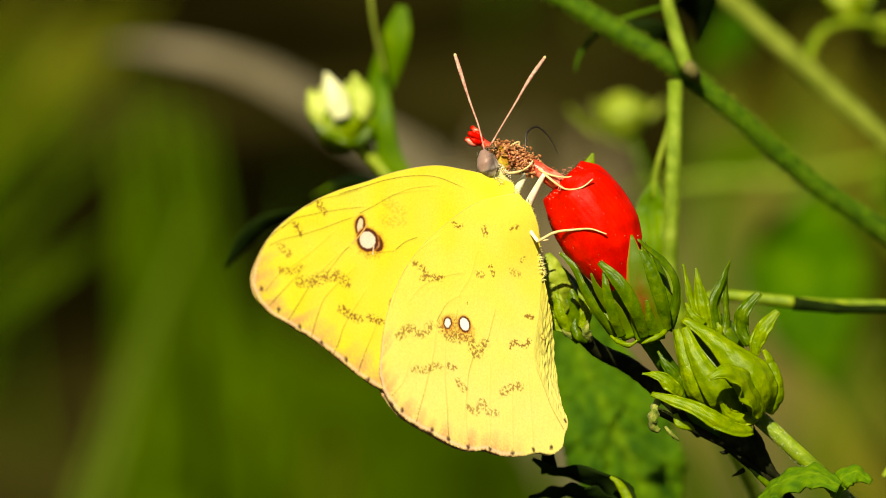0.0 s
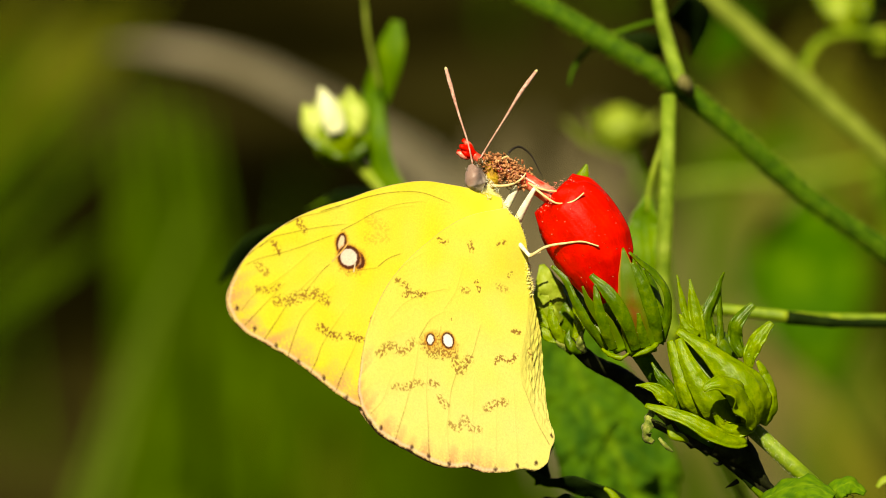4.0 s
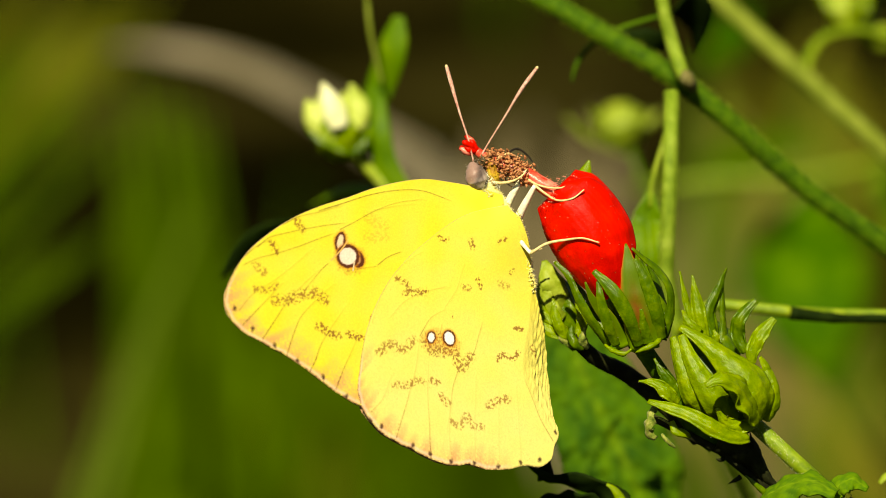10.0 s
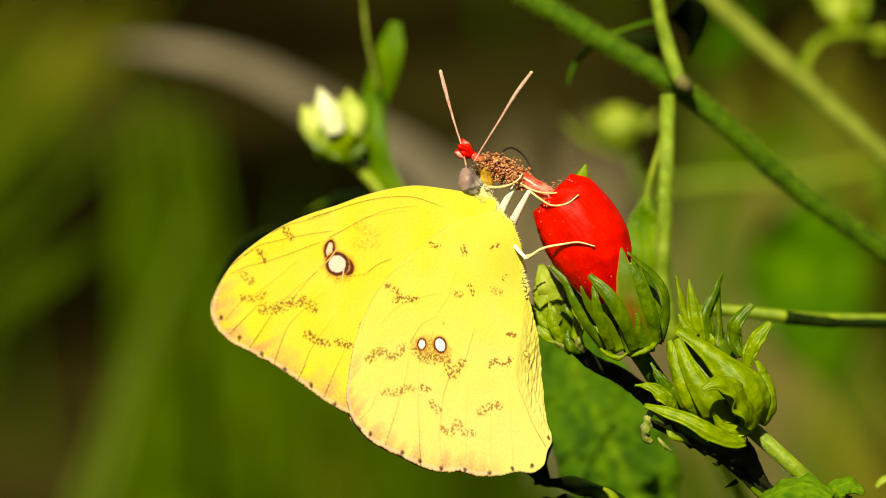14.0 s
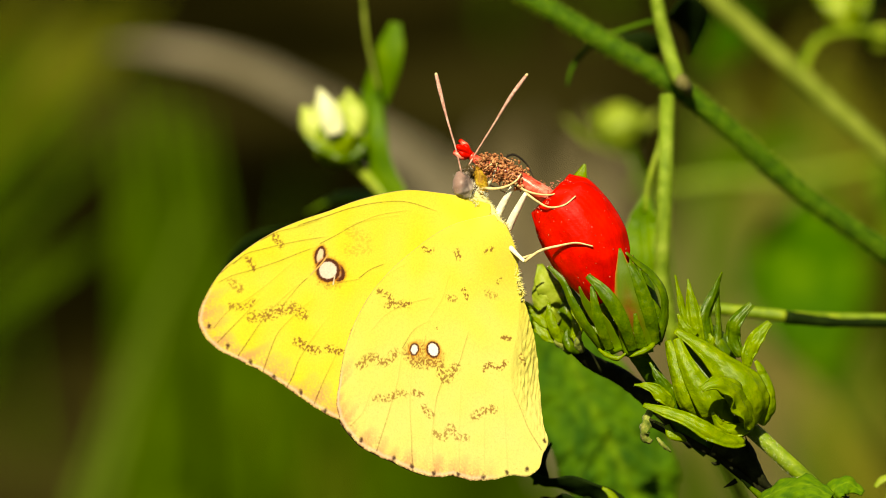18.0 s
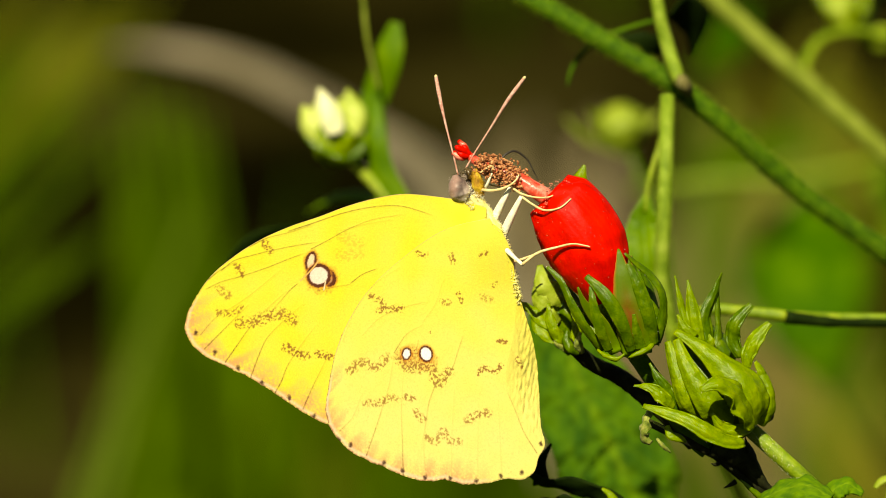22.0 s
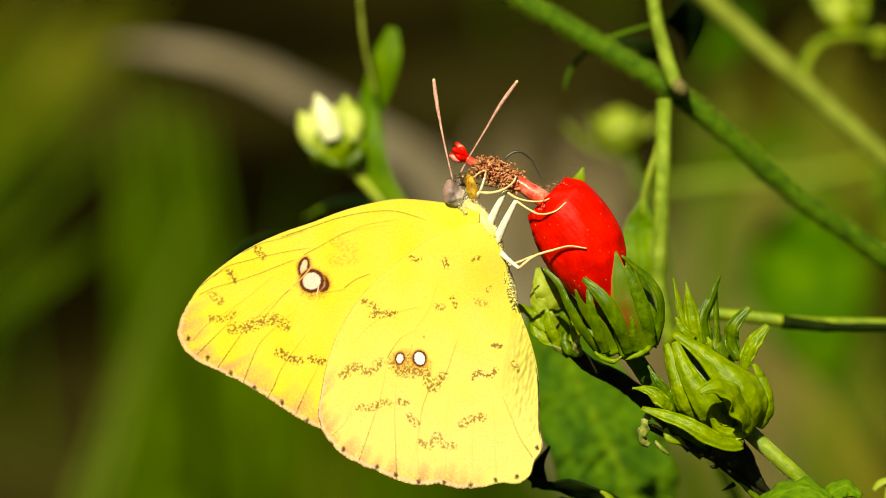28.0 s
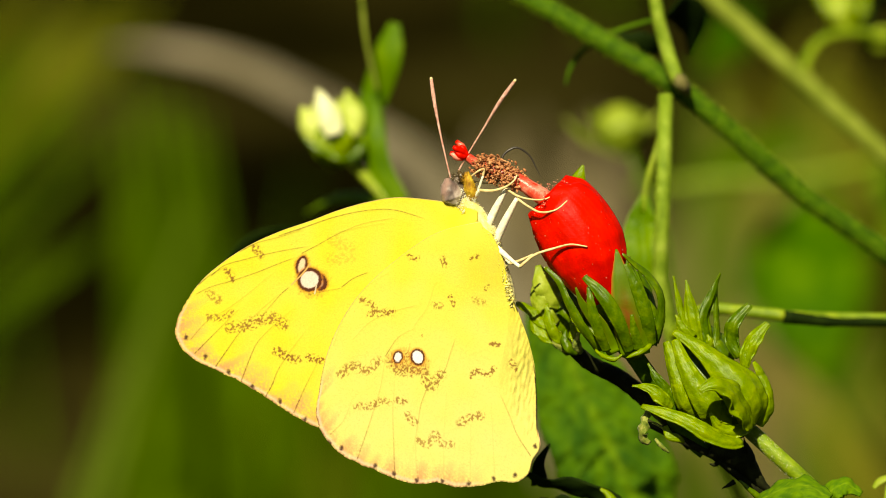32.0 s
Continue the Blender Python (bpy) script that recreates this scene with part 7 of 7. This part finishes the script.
    walk(BUTTERFLY, [
        (0, FRAME @ on_body(9.34, 0.00, 5.92, -10.43, 4.14, 32.01)), (0.5, FRAME @ on_body(8.96, 0.00, 5.41, -9.94, 4.05, 30.98)),
        (1, FRAME @ on_body(8.72, 0.00, 4.98, -9.51, 4.05, 30.28)), (1.5, FRAME @ on_body(8.56, 0.00, 4.59, -9.41, 4.02, 29.97)),
        (2, FRAME @ on_body(8.39, 0.00, 4.25, -9.28, 3.86, 29.56)), (2.5, FRAME @ on_body(8.20, 0.00, 4.06, -8.94, 3.60, 28.90)),
        (3, FRAME @ on_body(8.03, 0.00, 4.07, -8.66, 3.41, 28.33)), (3.5, FRAME @ on_body(8.02, 0.00, 4.16, -8.48, 3.48, 28.08)),
        (5.5, FRAME @ on_body(7.76, 0.00, 4.05, -8.22, 2.95, 26.39)), (6, FRAME @ on_body(7.65, 0.00, 3.95, -7.82, 2.93, 25.69)),
        (6.5, FRAME @ on_body(7.71, 0.00, 3.99, -7.87, 3.02, 25.43)), (7, FRAME @ on_body(7.85, 0.00, 4.13, -8.31, 2.99, 25.67)),
        (7.5, FRAME @ on_body(8.04, 0.00, 4.33, -8.66, 2.86, 26.28)), (8, FRAME @ on_body(8.29, 0.00, 4.55, -8.94, 2.85, 26.98)),
        (8.5, FRAME @ on_body(8.44, 0.00, 4.67, -9.12, 2.87, 27.23)), (9, FRAME @ on_body(8.41, 0.00, 4.67, -8.94, 2.76, 26.78)),
        (9.5, FRAME @ on_body(8.32, 0.00, 4.63, -8.70, 2.70, 26.13)), (10, FRAME @ on_body(8.24, 0.00, 4.53, -8.68, 2.78, 25.78)),
        (10.5, FRAME @ on_body(8.13, 0.00, 4.32, -8.59, 2.81, 25.57)), (11, FRAME @ on_body(7.95, 0.00, 4.13, -8.23, 2.72, 25.08)),
        (11.5, FRAME @ on_body(7.81, 0.00, 4.06, -7.92, 2.66, 24.36)), (12, FRAME @ on_body(7.73, 0.00, 4.04, -7.74, 2.58, 23.86)),
        (12.5, FRAME @ on_body(7.74, 0.00, 4.03, -7.72, 2.47, 23.71)), (13, FRAME @ on_body(7.76, 0.00, 4.03, -7.79, 2.43, 23.59)),
        (13.5, FRAME @ on_body(7.64, 0.00, 3.96, -7.62, 2.34, 23.28)), (14, FRAME @ on_body(7.47, 0.00, 3.87, -7.42, 2.13, 22.78)),
        (14.5, FRAME @ on_body(7.35, 0.00, 3.85, -7.20, 1.92, 22.10)), (16.5, FRAME @ on_body(7.13, 0.00, 3.64, -6.87, 1.42, 20.26)),
        (17, FRAME @ on_body(7.03, 0.00, 3.54, -6.59, 1.30, 19.58)), (17.5, FRAME @ on_body(6.98, 0.00, 3.52, -6.26, 1.21, 19.21)),
        (18, FRAME @ on_body(6.93, 0.00, 3.51, -5.74, 1.16, 18.74)), (18.5, FRAME @ on_body(6.81, 0.00, 3.44, -4.89, 1.06, 17.54)),
        (19, FRAME @ on_body(6.72, 0.00, 3.36, -4.29, 1.03, 16.14)), (19.5, FRAME @ on_body(6.68, 0.00, 3.33, -4.03, 0.98, 15.10)),
        (20, FRAME @ on_body(6.65, 0.00, 3.31, -3.61, 0.79, 14.03)), (20.5, FRAME @ on_body(6.67, 0.00, 3.28, -2.99, 0.72, 12.80)),
        (21, FRAME @ on_body(6.68, 0.00, 3.23, -2.33, 0.66, 11.50)), (21.5, FRAME @ on_body(6.66, 0.00, 3.18, -2.16, 0.52, 10.57)),
        (22, FRAME @ on_body(6.68, 0.00, 3.18, -2.38, 0.42, 10.60)), (22.5, FRAME @ on_body(6.67, 0.00, 3.16, -2.40, 0.30, 10.98)),
        (23, FRAME @ on_body(6.58, 0.00, 3.10, -2.25, 0.30, 10.81)), (23.5, FRAME @ on_body(6.46, 0.00, 3.04, -1.85, 0.35, 9.65)),
        (24, FRAME @ on_body(6.36, 0.00, 3.00, -1.20, 0.28, 7.59)), (24.5, FRAME @ on_body(6.27, 0.00, 2.93, -0.91, 0.16, 6.23)),
        (25, FRAME @ on_body(6.31, 0.00, 2.92, -1.01, 0.10, 5.91)), (25.5, FRAME @ on_body(6.47, 0.00, 3.04, -0.78, 0.06, 4.42)),
        (27.5, FRAME @ on_body(6.29, 0.00, 2.70, -0.30, 0.07, -0.07)), (28, FRAME @ on_body(6.19, 0.00, 2.68, -0.34, 0.00, -0.77)),
        (28.5, FRAME @ on_body(6.14, 0.00, 2.66, -0.33, -0.04, -1.08)), (29, FRAME @ on_body(6.08, 0.00, 2.66, -0.28, -0.18, -1.40)),
        (29.5, FRAME @ on_body(6.04, 0.00, 2.66, -0.28, -0.20, -1.39)), (30, FRAME @ on_body(6.09, 0.00, 2.68, -0.23, -0.11, -1.74)),
        (30.5, FRAME @ on_body(6.13, 0.00, 2.73, -0.02, -0.13, -3.02)), (31, FRAME @ on_body(6.07, 0.00, 2.82, 0.13, -0.08, -3.14)),
        (31.5, FRAME @ on_body(5.99, 0.00, 2.88, 0.03, 0.03, -1.28)), (32, FRAME @ on_body(5.92, 0.00, 2.86, -0.03, -0.04, 0.63)),
    ])
    walk(LEGS[0], [
        (0, on_body(0.79, 0.64, 0.53, 15.18, 5.20, -37.72)), (1, on_body(0.69, 0.63, 0.46, 14.21, 4.46, -35.36)),
        (2, on_body(0.65, 0.61, 0.41, 13.46, 3.38, -34.60)), (3, on_body(0.62, 0.53, 0.39, 12.53, 3.40, -32.65)),
        (5.5, on_body(0.53, 0.49, 0.35, 11.74, 3.43, -29.98)), (7, on_body(0.45, 0.53, 0.31, 11.71, 3.00, -29.31)),
        (8, on_body(0.54, 0.52, 0.35, 12.26, 3.56, -30.90)), (9, on_body(0.52, 0.56, 0.33, 12.19, 3.36, -30.85)),
        (10.5, on_body(0.43, 0.55, 0.30, 11.86, 3.17, -29.26)), (12, on_body(0.38, 0.49, 0.25, 10.77, 2.63, -27.03)),
        (14, on_body(0.36, 0.45, 0.23, 10.02, 2.47, -25.60)), (16.5, on_body(0.33, 0.31, 0.21, 8.65, 2.08, -22.14)),
        (18, on_body(0.33, 0.27, 0.17, 7.25, 1.36, -20.39)), (19, on_body(0.23, 0.27, 0.10, 5.64, 0.62, -17.54)),
        (21, on_body(-0.01, 0.31, -0.06, 3.35, -0.41, -12.78)), (23, on_body(0.05, 0.24, -0.03, 2.93, -0.32, -11.76)),
        (25, on_body(-0.06, 0.16, -0.07, 1.19, -0.87, -6.27)), (27.5, on_body(-0.33, 0.11, -0.17, 0.36, -0.96, -0.08)),
        (29, on_body(-0.16, 0.02, -0.05, 0.09, -0.53, 1.84)), (30.5, on_body(-0.15, -0.01, -0.03, -0.19, -0.43, 3.60)),
        (32, on_body(0.01, -0.00, 0.00, 0.00, 0.00, 0.00)),
    ])
    walk(LEGS[1], [
        (0, on_body(-0.03, 0.54, 0.32, 13.74, 5.54, -33.72)), (1, on_body(-0.09, 0.51, 0.27, 12.89, 4.91, -31.68)),
        (2, on_body(-0.08, 0.46, 0.23, 12.13, 3.81, -31.06)), (3, on_body(-0.06, 0.38, 0.23, 11.28, 3.85, -29.29)),
        (5.5, on_body(-0.09, 0.33, 0.20, 10.61, 3.88, -26.94)), (7, on_body(-0.13, 0.37, 0.17, 10.63, 3.44, -26.42)),
        (8, on_body(-0.09, 0.35, 0.19, 11.08, 3.92, -27.78)), (9, on_body(-0.11, 0.38, 0.17, 11.00, 3.73, -27.76)),
        (10.5, on_body(-0.14, 0.39, 0.16, 10.78, 3.57, -26.40)), (12, on_body(-0.15, 0.33, 0.12, 9.77, 3.07, -24.42)),
        (14, on_body(-0.12, 0.27, 0.11, 9.07, 2.88, -23.12)), (16.5, on_body(-0.05, 0.13, 0.13, 7.82, 2.40, -20.04)),
        (18, on_body(-0.02, 0.08, 0.11, 6.45, 1.73, -18.43)), (19, on_body(-0.06, 0.09, 0.06, 4.97, 1.03, -15.85)),
        (21, on_body(-0.20, 0.15, -0.06, 2.86, 0.01, -11.59)), (23, on_body(-0.12, 0.09, -0.02, 2.45, 0.03, -10.63)),
        (25, on_body(-0.13, 0.06, -0.04, 0.94, -0.67, -5.71)), (27.5, on_body(-0.31, 0.13, -0.15, 0.43, -0.99, -0.32)),
        (29, on_body(-0.11, 0.06, -0.04, 0.20, -0.66, 1.49)), (30.5, on_body(-0.10, 0.06, -0.03, -0.01, -0.63, 3.07)),
        (32, on_body(0.00, -0.00, 0.00, 0.00, 0.00, 0.00)),
    ])
    walk(LEGS[2], [
        (0, on_body(-1.02, 1.86, -0.32, 16.62, 10.26, -36.54)), (1, on_body(-1.07, 1.73, -0.36, 15.59, 9.38, -34.08)),
        (2, on_body(-0.98, 1.52, -0.41, 14.38, 7.24, -33.50)), (3, on_body(-1.02, 1.36, -0.42, 13.20, 7.03, -30.93)),
        (5.5, on_body(-1.03, 1.20, -0.41, 12.35, 6.91, -28.13)), (7, on_body(-1.00, 1.20, -0.41, 12.41, 6.29, -28.01)),
        (8, on_body(-0.99, 1.24, -0.40, 12.85, 6.78, -29.38)), (9, on_body(-0.99, 1.24, -0.41, 12.74, 6.45, -29.51)),
        (10.5, on_body(-1.00, 1.21, -0.40, 12.57, 6.39, -28.12)), (12, on_body(-0.98, 1.04, -0.41, 11.31, 5.55, -25.72)),
        (14, on_body(-0.92, 0.89, -0.40, 10.31, 4.96, -24.10)), (16.5, on_body(-0.74, 0.57, -0.34, 8.62, 3.78, -20.58)),
        (18, on_body(-0.66, 0.41, -0.33, 6.90, 2.69, -18.52)), (19, on_body(-0.61, 0.30, -0.32, 5.18, 1.77, -15.66)),
        (21, on_body(-0.55, 0.19, -0.30, 2.82, 0.29, -11.31)), (23, on_body(-0.42, 0.09, -0.23, 2.26, 0.11, -10.18)),
        (25, on_body(-0.21, 0.00, -0.12, 0.70, -0.93, -5.47)), (27.5, on_body(-0.22, 0.13, -0.10, 0.68, -1.27, -1.16)),
        (29, on_body(-0.02, 0.08, 0.01, 0.42, -0.96, 0.73)), (30.5, on_body(0.00, 0.11, 0.02, 0.33, -0.89, 2.11)),
        (32, on_body(0.00, 0.00, 0.00, 0.00, 0.00, 0.00)),
    ])
    walk(LEGS[4], [
        (0, on_body(0.52, 0.32, 0.97, 14.87, 12.82, -35.21)), (1, on_body(0.45, 0.32, 0.87, 13.94, 11.41, -33.21)),
        (2, on_body(0.39, 0.39, 0.82, 13.24, 10.28, -32.61)), (3, on_body(0.39, 0.33, 0.72, 12.35, 9.51, -30.99)),
        (5.5, on_body(0.35, 0.27, 0.66, 11.65, 8.83, -28.58)), (7, on_body(0.27, 0.32, 0.66, 11.68, 8.55, -27.89)),
        (8, on_body(0.33, 0.32, 0.71, 12.20, 9.44, -29.34)), (9, on_body(0.30, 0.36, 0.71, 12.13, 9.44, -29.26)),
        (10.5, on_body(0.25, 0.34, 0.67, 11.86, 8.88, -27.80)), (12, on_body(0.22, 0.31, 0.58, 10.78, 7.70, -25.84)),
        (14, on_body(0.20, 0.30, 0.53, 10.07, 7.14, -24.57)), (16.5, on_body(0.19, 0.21, 0.42, 8.78, 5.72, -21.42)),
        (18, on_body(0.17, 0.21, 0.34, 7.32, 4.54, -19.84)), (19, on_body(0.10, 0.22, 0.26, 5.67, 3.33, -17.16)),
        (21, on_body(-0.08, 0.28, 0.15, 3.32, 2.03, -12.58)), (23, on_body(-0.04, 0.23, 0.13, 2.91, 1.72, -11.60)),
        (25, on_body(-0.12, 0.16, 0.05, 1.18, 0.42, -6.22)), (27.5, on_body(-0.33, 0.14, 0.02, 0.42, 0.24, -0.13)),
        (29, on_body(-0.18, 0.04, 0.00, 0.16, -0.10, 1.80)), (30.5, on_body(-0.17, 0.01, 0.00, -0.12, -0.19, 3.55)),
        (32, on_body(0.00, -0.00, 0.00, 0.00, 0.00, 0.00)),
    ])
    walk(LEGS[5], [
        (0, on_body(-0.38, -0.42, 0.16, 16.72, 19.98, -24.32)), (1, on_body(-0.33, -0.39, 0.13, 15.36, 18.33, -23.52)),
        (2, on_body(-0.44, -0.28, 0.14, 14.34, 16.16, -23.58)), (3, on_body(-0.35, -0.28, 0.10, 13.18, 14.98, -22.97)),
        (5.5, on_body(-0.27, -0.30, 0.07, 12.29, 13.98, -21.43)), (7, on_body(-0.33, -0.27, 0.09, 12.31, 13.57, -20.75)),
        (8, on_body(-0.36, -0.28, 0.10, 12.97, 14.42, -21.64)), (9, on_body(-0.40, -0.25, 0.12, 12.92, 14.47, -21.58)),
        (10.5, on_body(-0.36, -0.27, 0.10, 12.55, 13.92, -20.51)), (12, on_body(-0.31, -0.24, 0.08, 11.24, 12.31, -19.54)),
        (14, on_body(-0.30, -0.21, 0.07, 10.39, 11.15, -18.87)), (16.5, on_body(-0.26, -0.19, 0.02, 8.87, 8.17, -16.82)),
        (18, on_body(-0.24, -0.13, 0.02, 7.30, 6.56, -16.13)), (19, on_body(-0.20, -0.08, 0.02, 5.61, 5.34, -14.43)),
        (21, on_body(-0.26, 0.04, 0.05, 3.27, 4.10, -11.20)), (23, on_body(-0.24, 0.04, 0.03, 2.83, 2.97, -10.38)),
        (25, on_body(-0.25, 0.07, 0.01, 1.12, 0.74, -5.79)), (27.5, on_body(-0.36, 0.06, 0.04, 0.43, 0.90, -0.11)),
        (29, on_body(-0.22, 0.01, 0.01, 0.15, -0.37, 1.90)), (30.5, on_body(-0.20, 0.00, 0.01, -0.11, -0.43, 3.57)),
        (32, on_body(0.00, 0.00, 0.00, 0.00, 0.00, 0.00)),
    ])
    walk(PROBOSCIS, [
        (0, on_body(5.96, 0, -5.10, 0, 0, 0)), (1, on_body(5.70, 0, -4.80, 0, 0, 0)), (2, on_body(5.45, 0, -4.80, 0, 0, 0)), (3, on_body(5.0, 0, -5.40, 0, 0, 0)), (6, on_body(3.71, 0, -6.86, 0, 0, 0)),
        (10, on_body(3.78, 0, -6.86, 0, 0, 0)), (14, on_body(3.64, 0, -6.16, 0, 0, 0)), (17, on_body(3.92, 0, -5.88, 0, 0, 0)), (17.2, on_body(3.08, 0, -3.78, 0, 0, 0)),
        (17.3, on_body(3.36, 0, -3.01, 0, 0, 0)), (17.4, on_body(1.12, 0, -0.56, 0, 0, 0)), (17.5, on_body(0.00, 0, 0.00, 0, 0, 0)), (17.6, on_body(3.50, 0, -3.99, 0, 0, 0)),
        (17.7, on_body(3.57, 0, -4.90, 0, 0, 0)), (17.8, on_body(3.71, 0, -4.76, 0, 0, 0)), (17.9, on_body(4.13, 0, -6.79, 0, 0, 0)), (19.5, on_body(4.06, 0, -6.30, 0, 0, 0)),
        (20, on_body(3.85, 0, -4.76, 0, 0, 0)), (20.5, on_body(3.99, 0, -6.02, 0, 0, 0)), (22, on_body(3.99, 0, -6.23, 0, 0, 0)), (25, on_body(4.27, 0, -5.46, 0, 0, 0)),
        (28, on_body(4.48, 0, -5.88, 0, 0, 0)), (30.5, on_body(4.48, 0, -5.60, 0, 0, 0)), (31, on_body(3.99, 0, -4.06, 0, 0, 0)), (31.5, on_body(4.48, 0, -5.46, 0, 0, 0)),
        (32, on_body(4.62, 0, -5.60, 0, 0, 0)),
    ])
    walk(PROBOSCIS_ROOT, [
        (0, on_body(-9.07, 0, 4.54, 0, 105.2, 0)), (1, on_body(-9.11, 0, 4.77, 0, 107.3, 0)), (3, on_body(-9.17, 0, 6.19, 0, 120.0, 0)), (6, on_body(-9.12, 0, 6.63, 0, 124.0, 0)),
        (10, on_body(-9.13, 0, 6.57, 0, 123.5, 0)), (14, on_body(-9.18, 0, 5.51, 0, 113.9, 0)), (17, on_body(-9.13, 0, 4.87, 0, 108.1, 0)), (17.2, on_body(-7.10, 0, 1.02, 0, 68.3, 0)),
        (17.3, on_body(-6.30, 0, 0.40, 0, 59.3, 0)), (17.4, on_body(-1.40, 0, -0.49, 0, 13.4, 0)), (17.5, on_body(0.00, 0, 0.00, 0, 0.0, 0)), (17.6, on_body(-7.62, 0, 1.56, 0, 75.1, 0)),
        (17.7, on_body(-8.61, 0, 3.10, 0, 91.6, 0)), (17.8, on_body(-8.50, 0, 2.87, 0, 89.3, 0)), (17.9, on_body(-9.17, 0, 6.21, 0, 120.3, 0)), (19.5, on_body(-9.18, 0, 5.51, 0, 113.9, 0)),
        (20, on_body(-8.52, 0, 2.89, 0, 89.5, 0)), (20.5, on_body(-9.15, 0, 5.08, 0, 110.1, 0)), (22, on_body(-9.18, 0, 5.43, 0, 113.2, 0)), (25, on_body(-8.96, 0, 4.06, 0, 100.8, 0)),
        (28, on_body(-9.10, 0, 4.67, 0, 106.4, 0)), (30.5, on_body(-9.01, 0, 4.25, 0, 102.5, 0)), (31, on_body(-7.89, 0, 1.88, 0, 78.8, 0)), (31.5, on_body(-8.95, 0, 4.03, 0, 100.5, 0)),
        (32, on_body(-9.00, 0, 4.22, 0, 102.2, 0)),
    ])
    walk(ANT, [
        (0, FRAME @ on_body(51.52, 3, -32.48, 0, 45, 0)), (18.2, FRAME @ on_body(50.12, 3, -31.57, 0, 42, 0)), (18.4, FRAME @ on_body(46.67, 0.5, -29.55, 0, 40, 0)),
        (18.5, FRAME @ on_body(45.41, -0.2, -28.29, 0, 40, 0)), (18.6, FRAME @ on_body(44.92, -0.2, -27.66, 0, 40, 0)), (18.7, FRAME @ on_body(44.15, -0.2, -26.96, 0, 40, 0)),
        (18.8, FRAME @ on_body(43.73, -0.2, -26.4, 0, 41, 0)), (18.9, FRAME @ on_body(43.03, -0.2, -25.84, 0, 41, 0)), (19, FRAME @ on_body(42.26, -0.2, -25.28, 0, 41, 0)),
        (19.1, FRAME @ on_body(41.42, -0.2, -24.58, 0, 41, 0)), (19.2, FRAME @ on_body(40.44, 0.6, -23.67, 0, 41, 0)), (19.3, FRAME @ on_body(39.88, 0.9, -23.39, 0, 42, 0)), (19.5, FRAME @ on_body(39, 2.2, -22.83, 0, 44, 0)), (19.7, FRAME @ on_body(38.78, 3.6, -21.91, 0, 45, 0)),
        (20, FRAME @ on_body(37.94, 5, -21.07, 0, 55, 0)), (20.7, FRAME @ on_body(38.22, 4.6, -21.28, 0, 80, 0)), (21, FRAME @ on_body(39.06, 2, -21.35, 0, 100, 0)),
        (21.5, FRAME @ on_body(39.83, 1, -20.93, 0, 112, 0)), (22, FRAME @ on_body(40.1, 1, -19.75, 0, 90, 0)), (22.3, FRAME @ on_body(40.3, 1.8, -19.67, 0, 88, 0)),
        (22.5, FRAME @ on_body(39.9, 3.2, -19.7, 0, 85, 0)), (22.8, FRAME @ on_body(38.6, 5.2, -19.2, 0, 80, 0)), (23.2, FRAME @ on_body(37.5, 6, -18.9, 0, 70, 0)), (32, FRAME @ on_body(37.4, 6, -18.83, 0, 70, 0)),
    ])


motions()
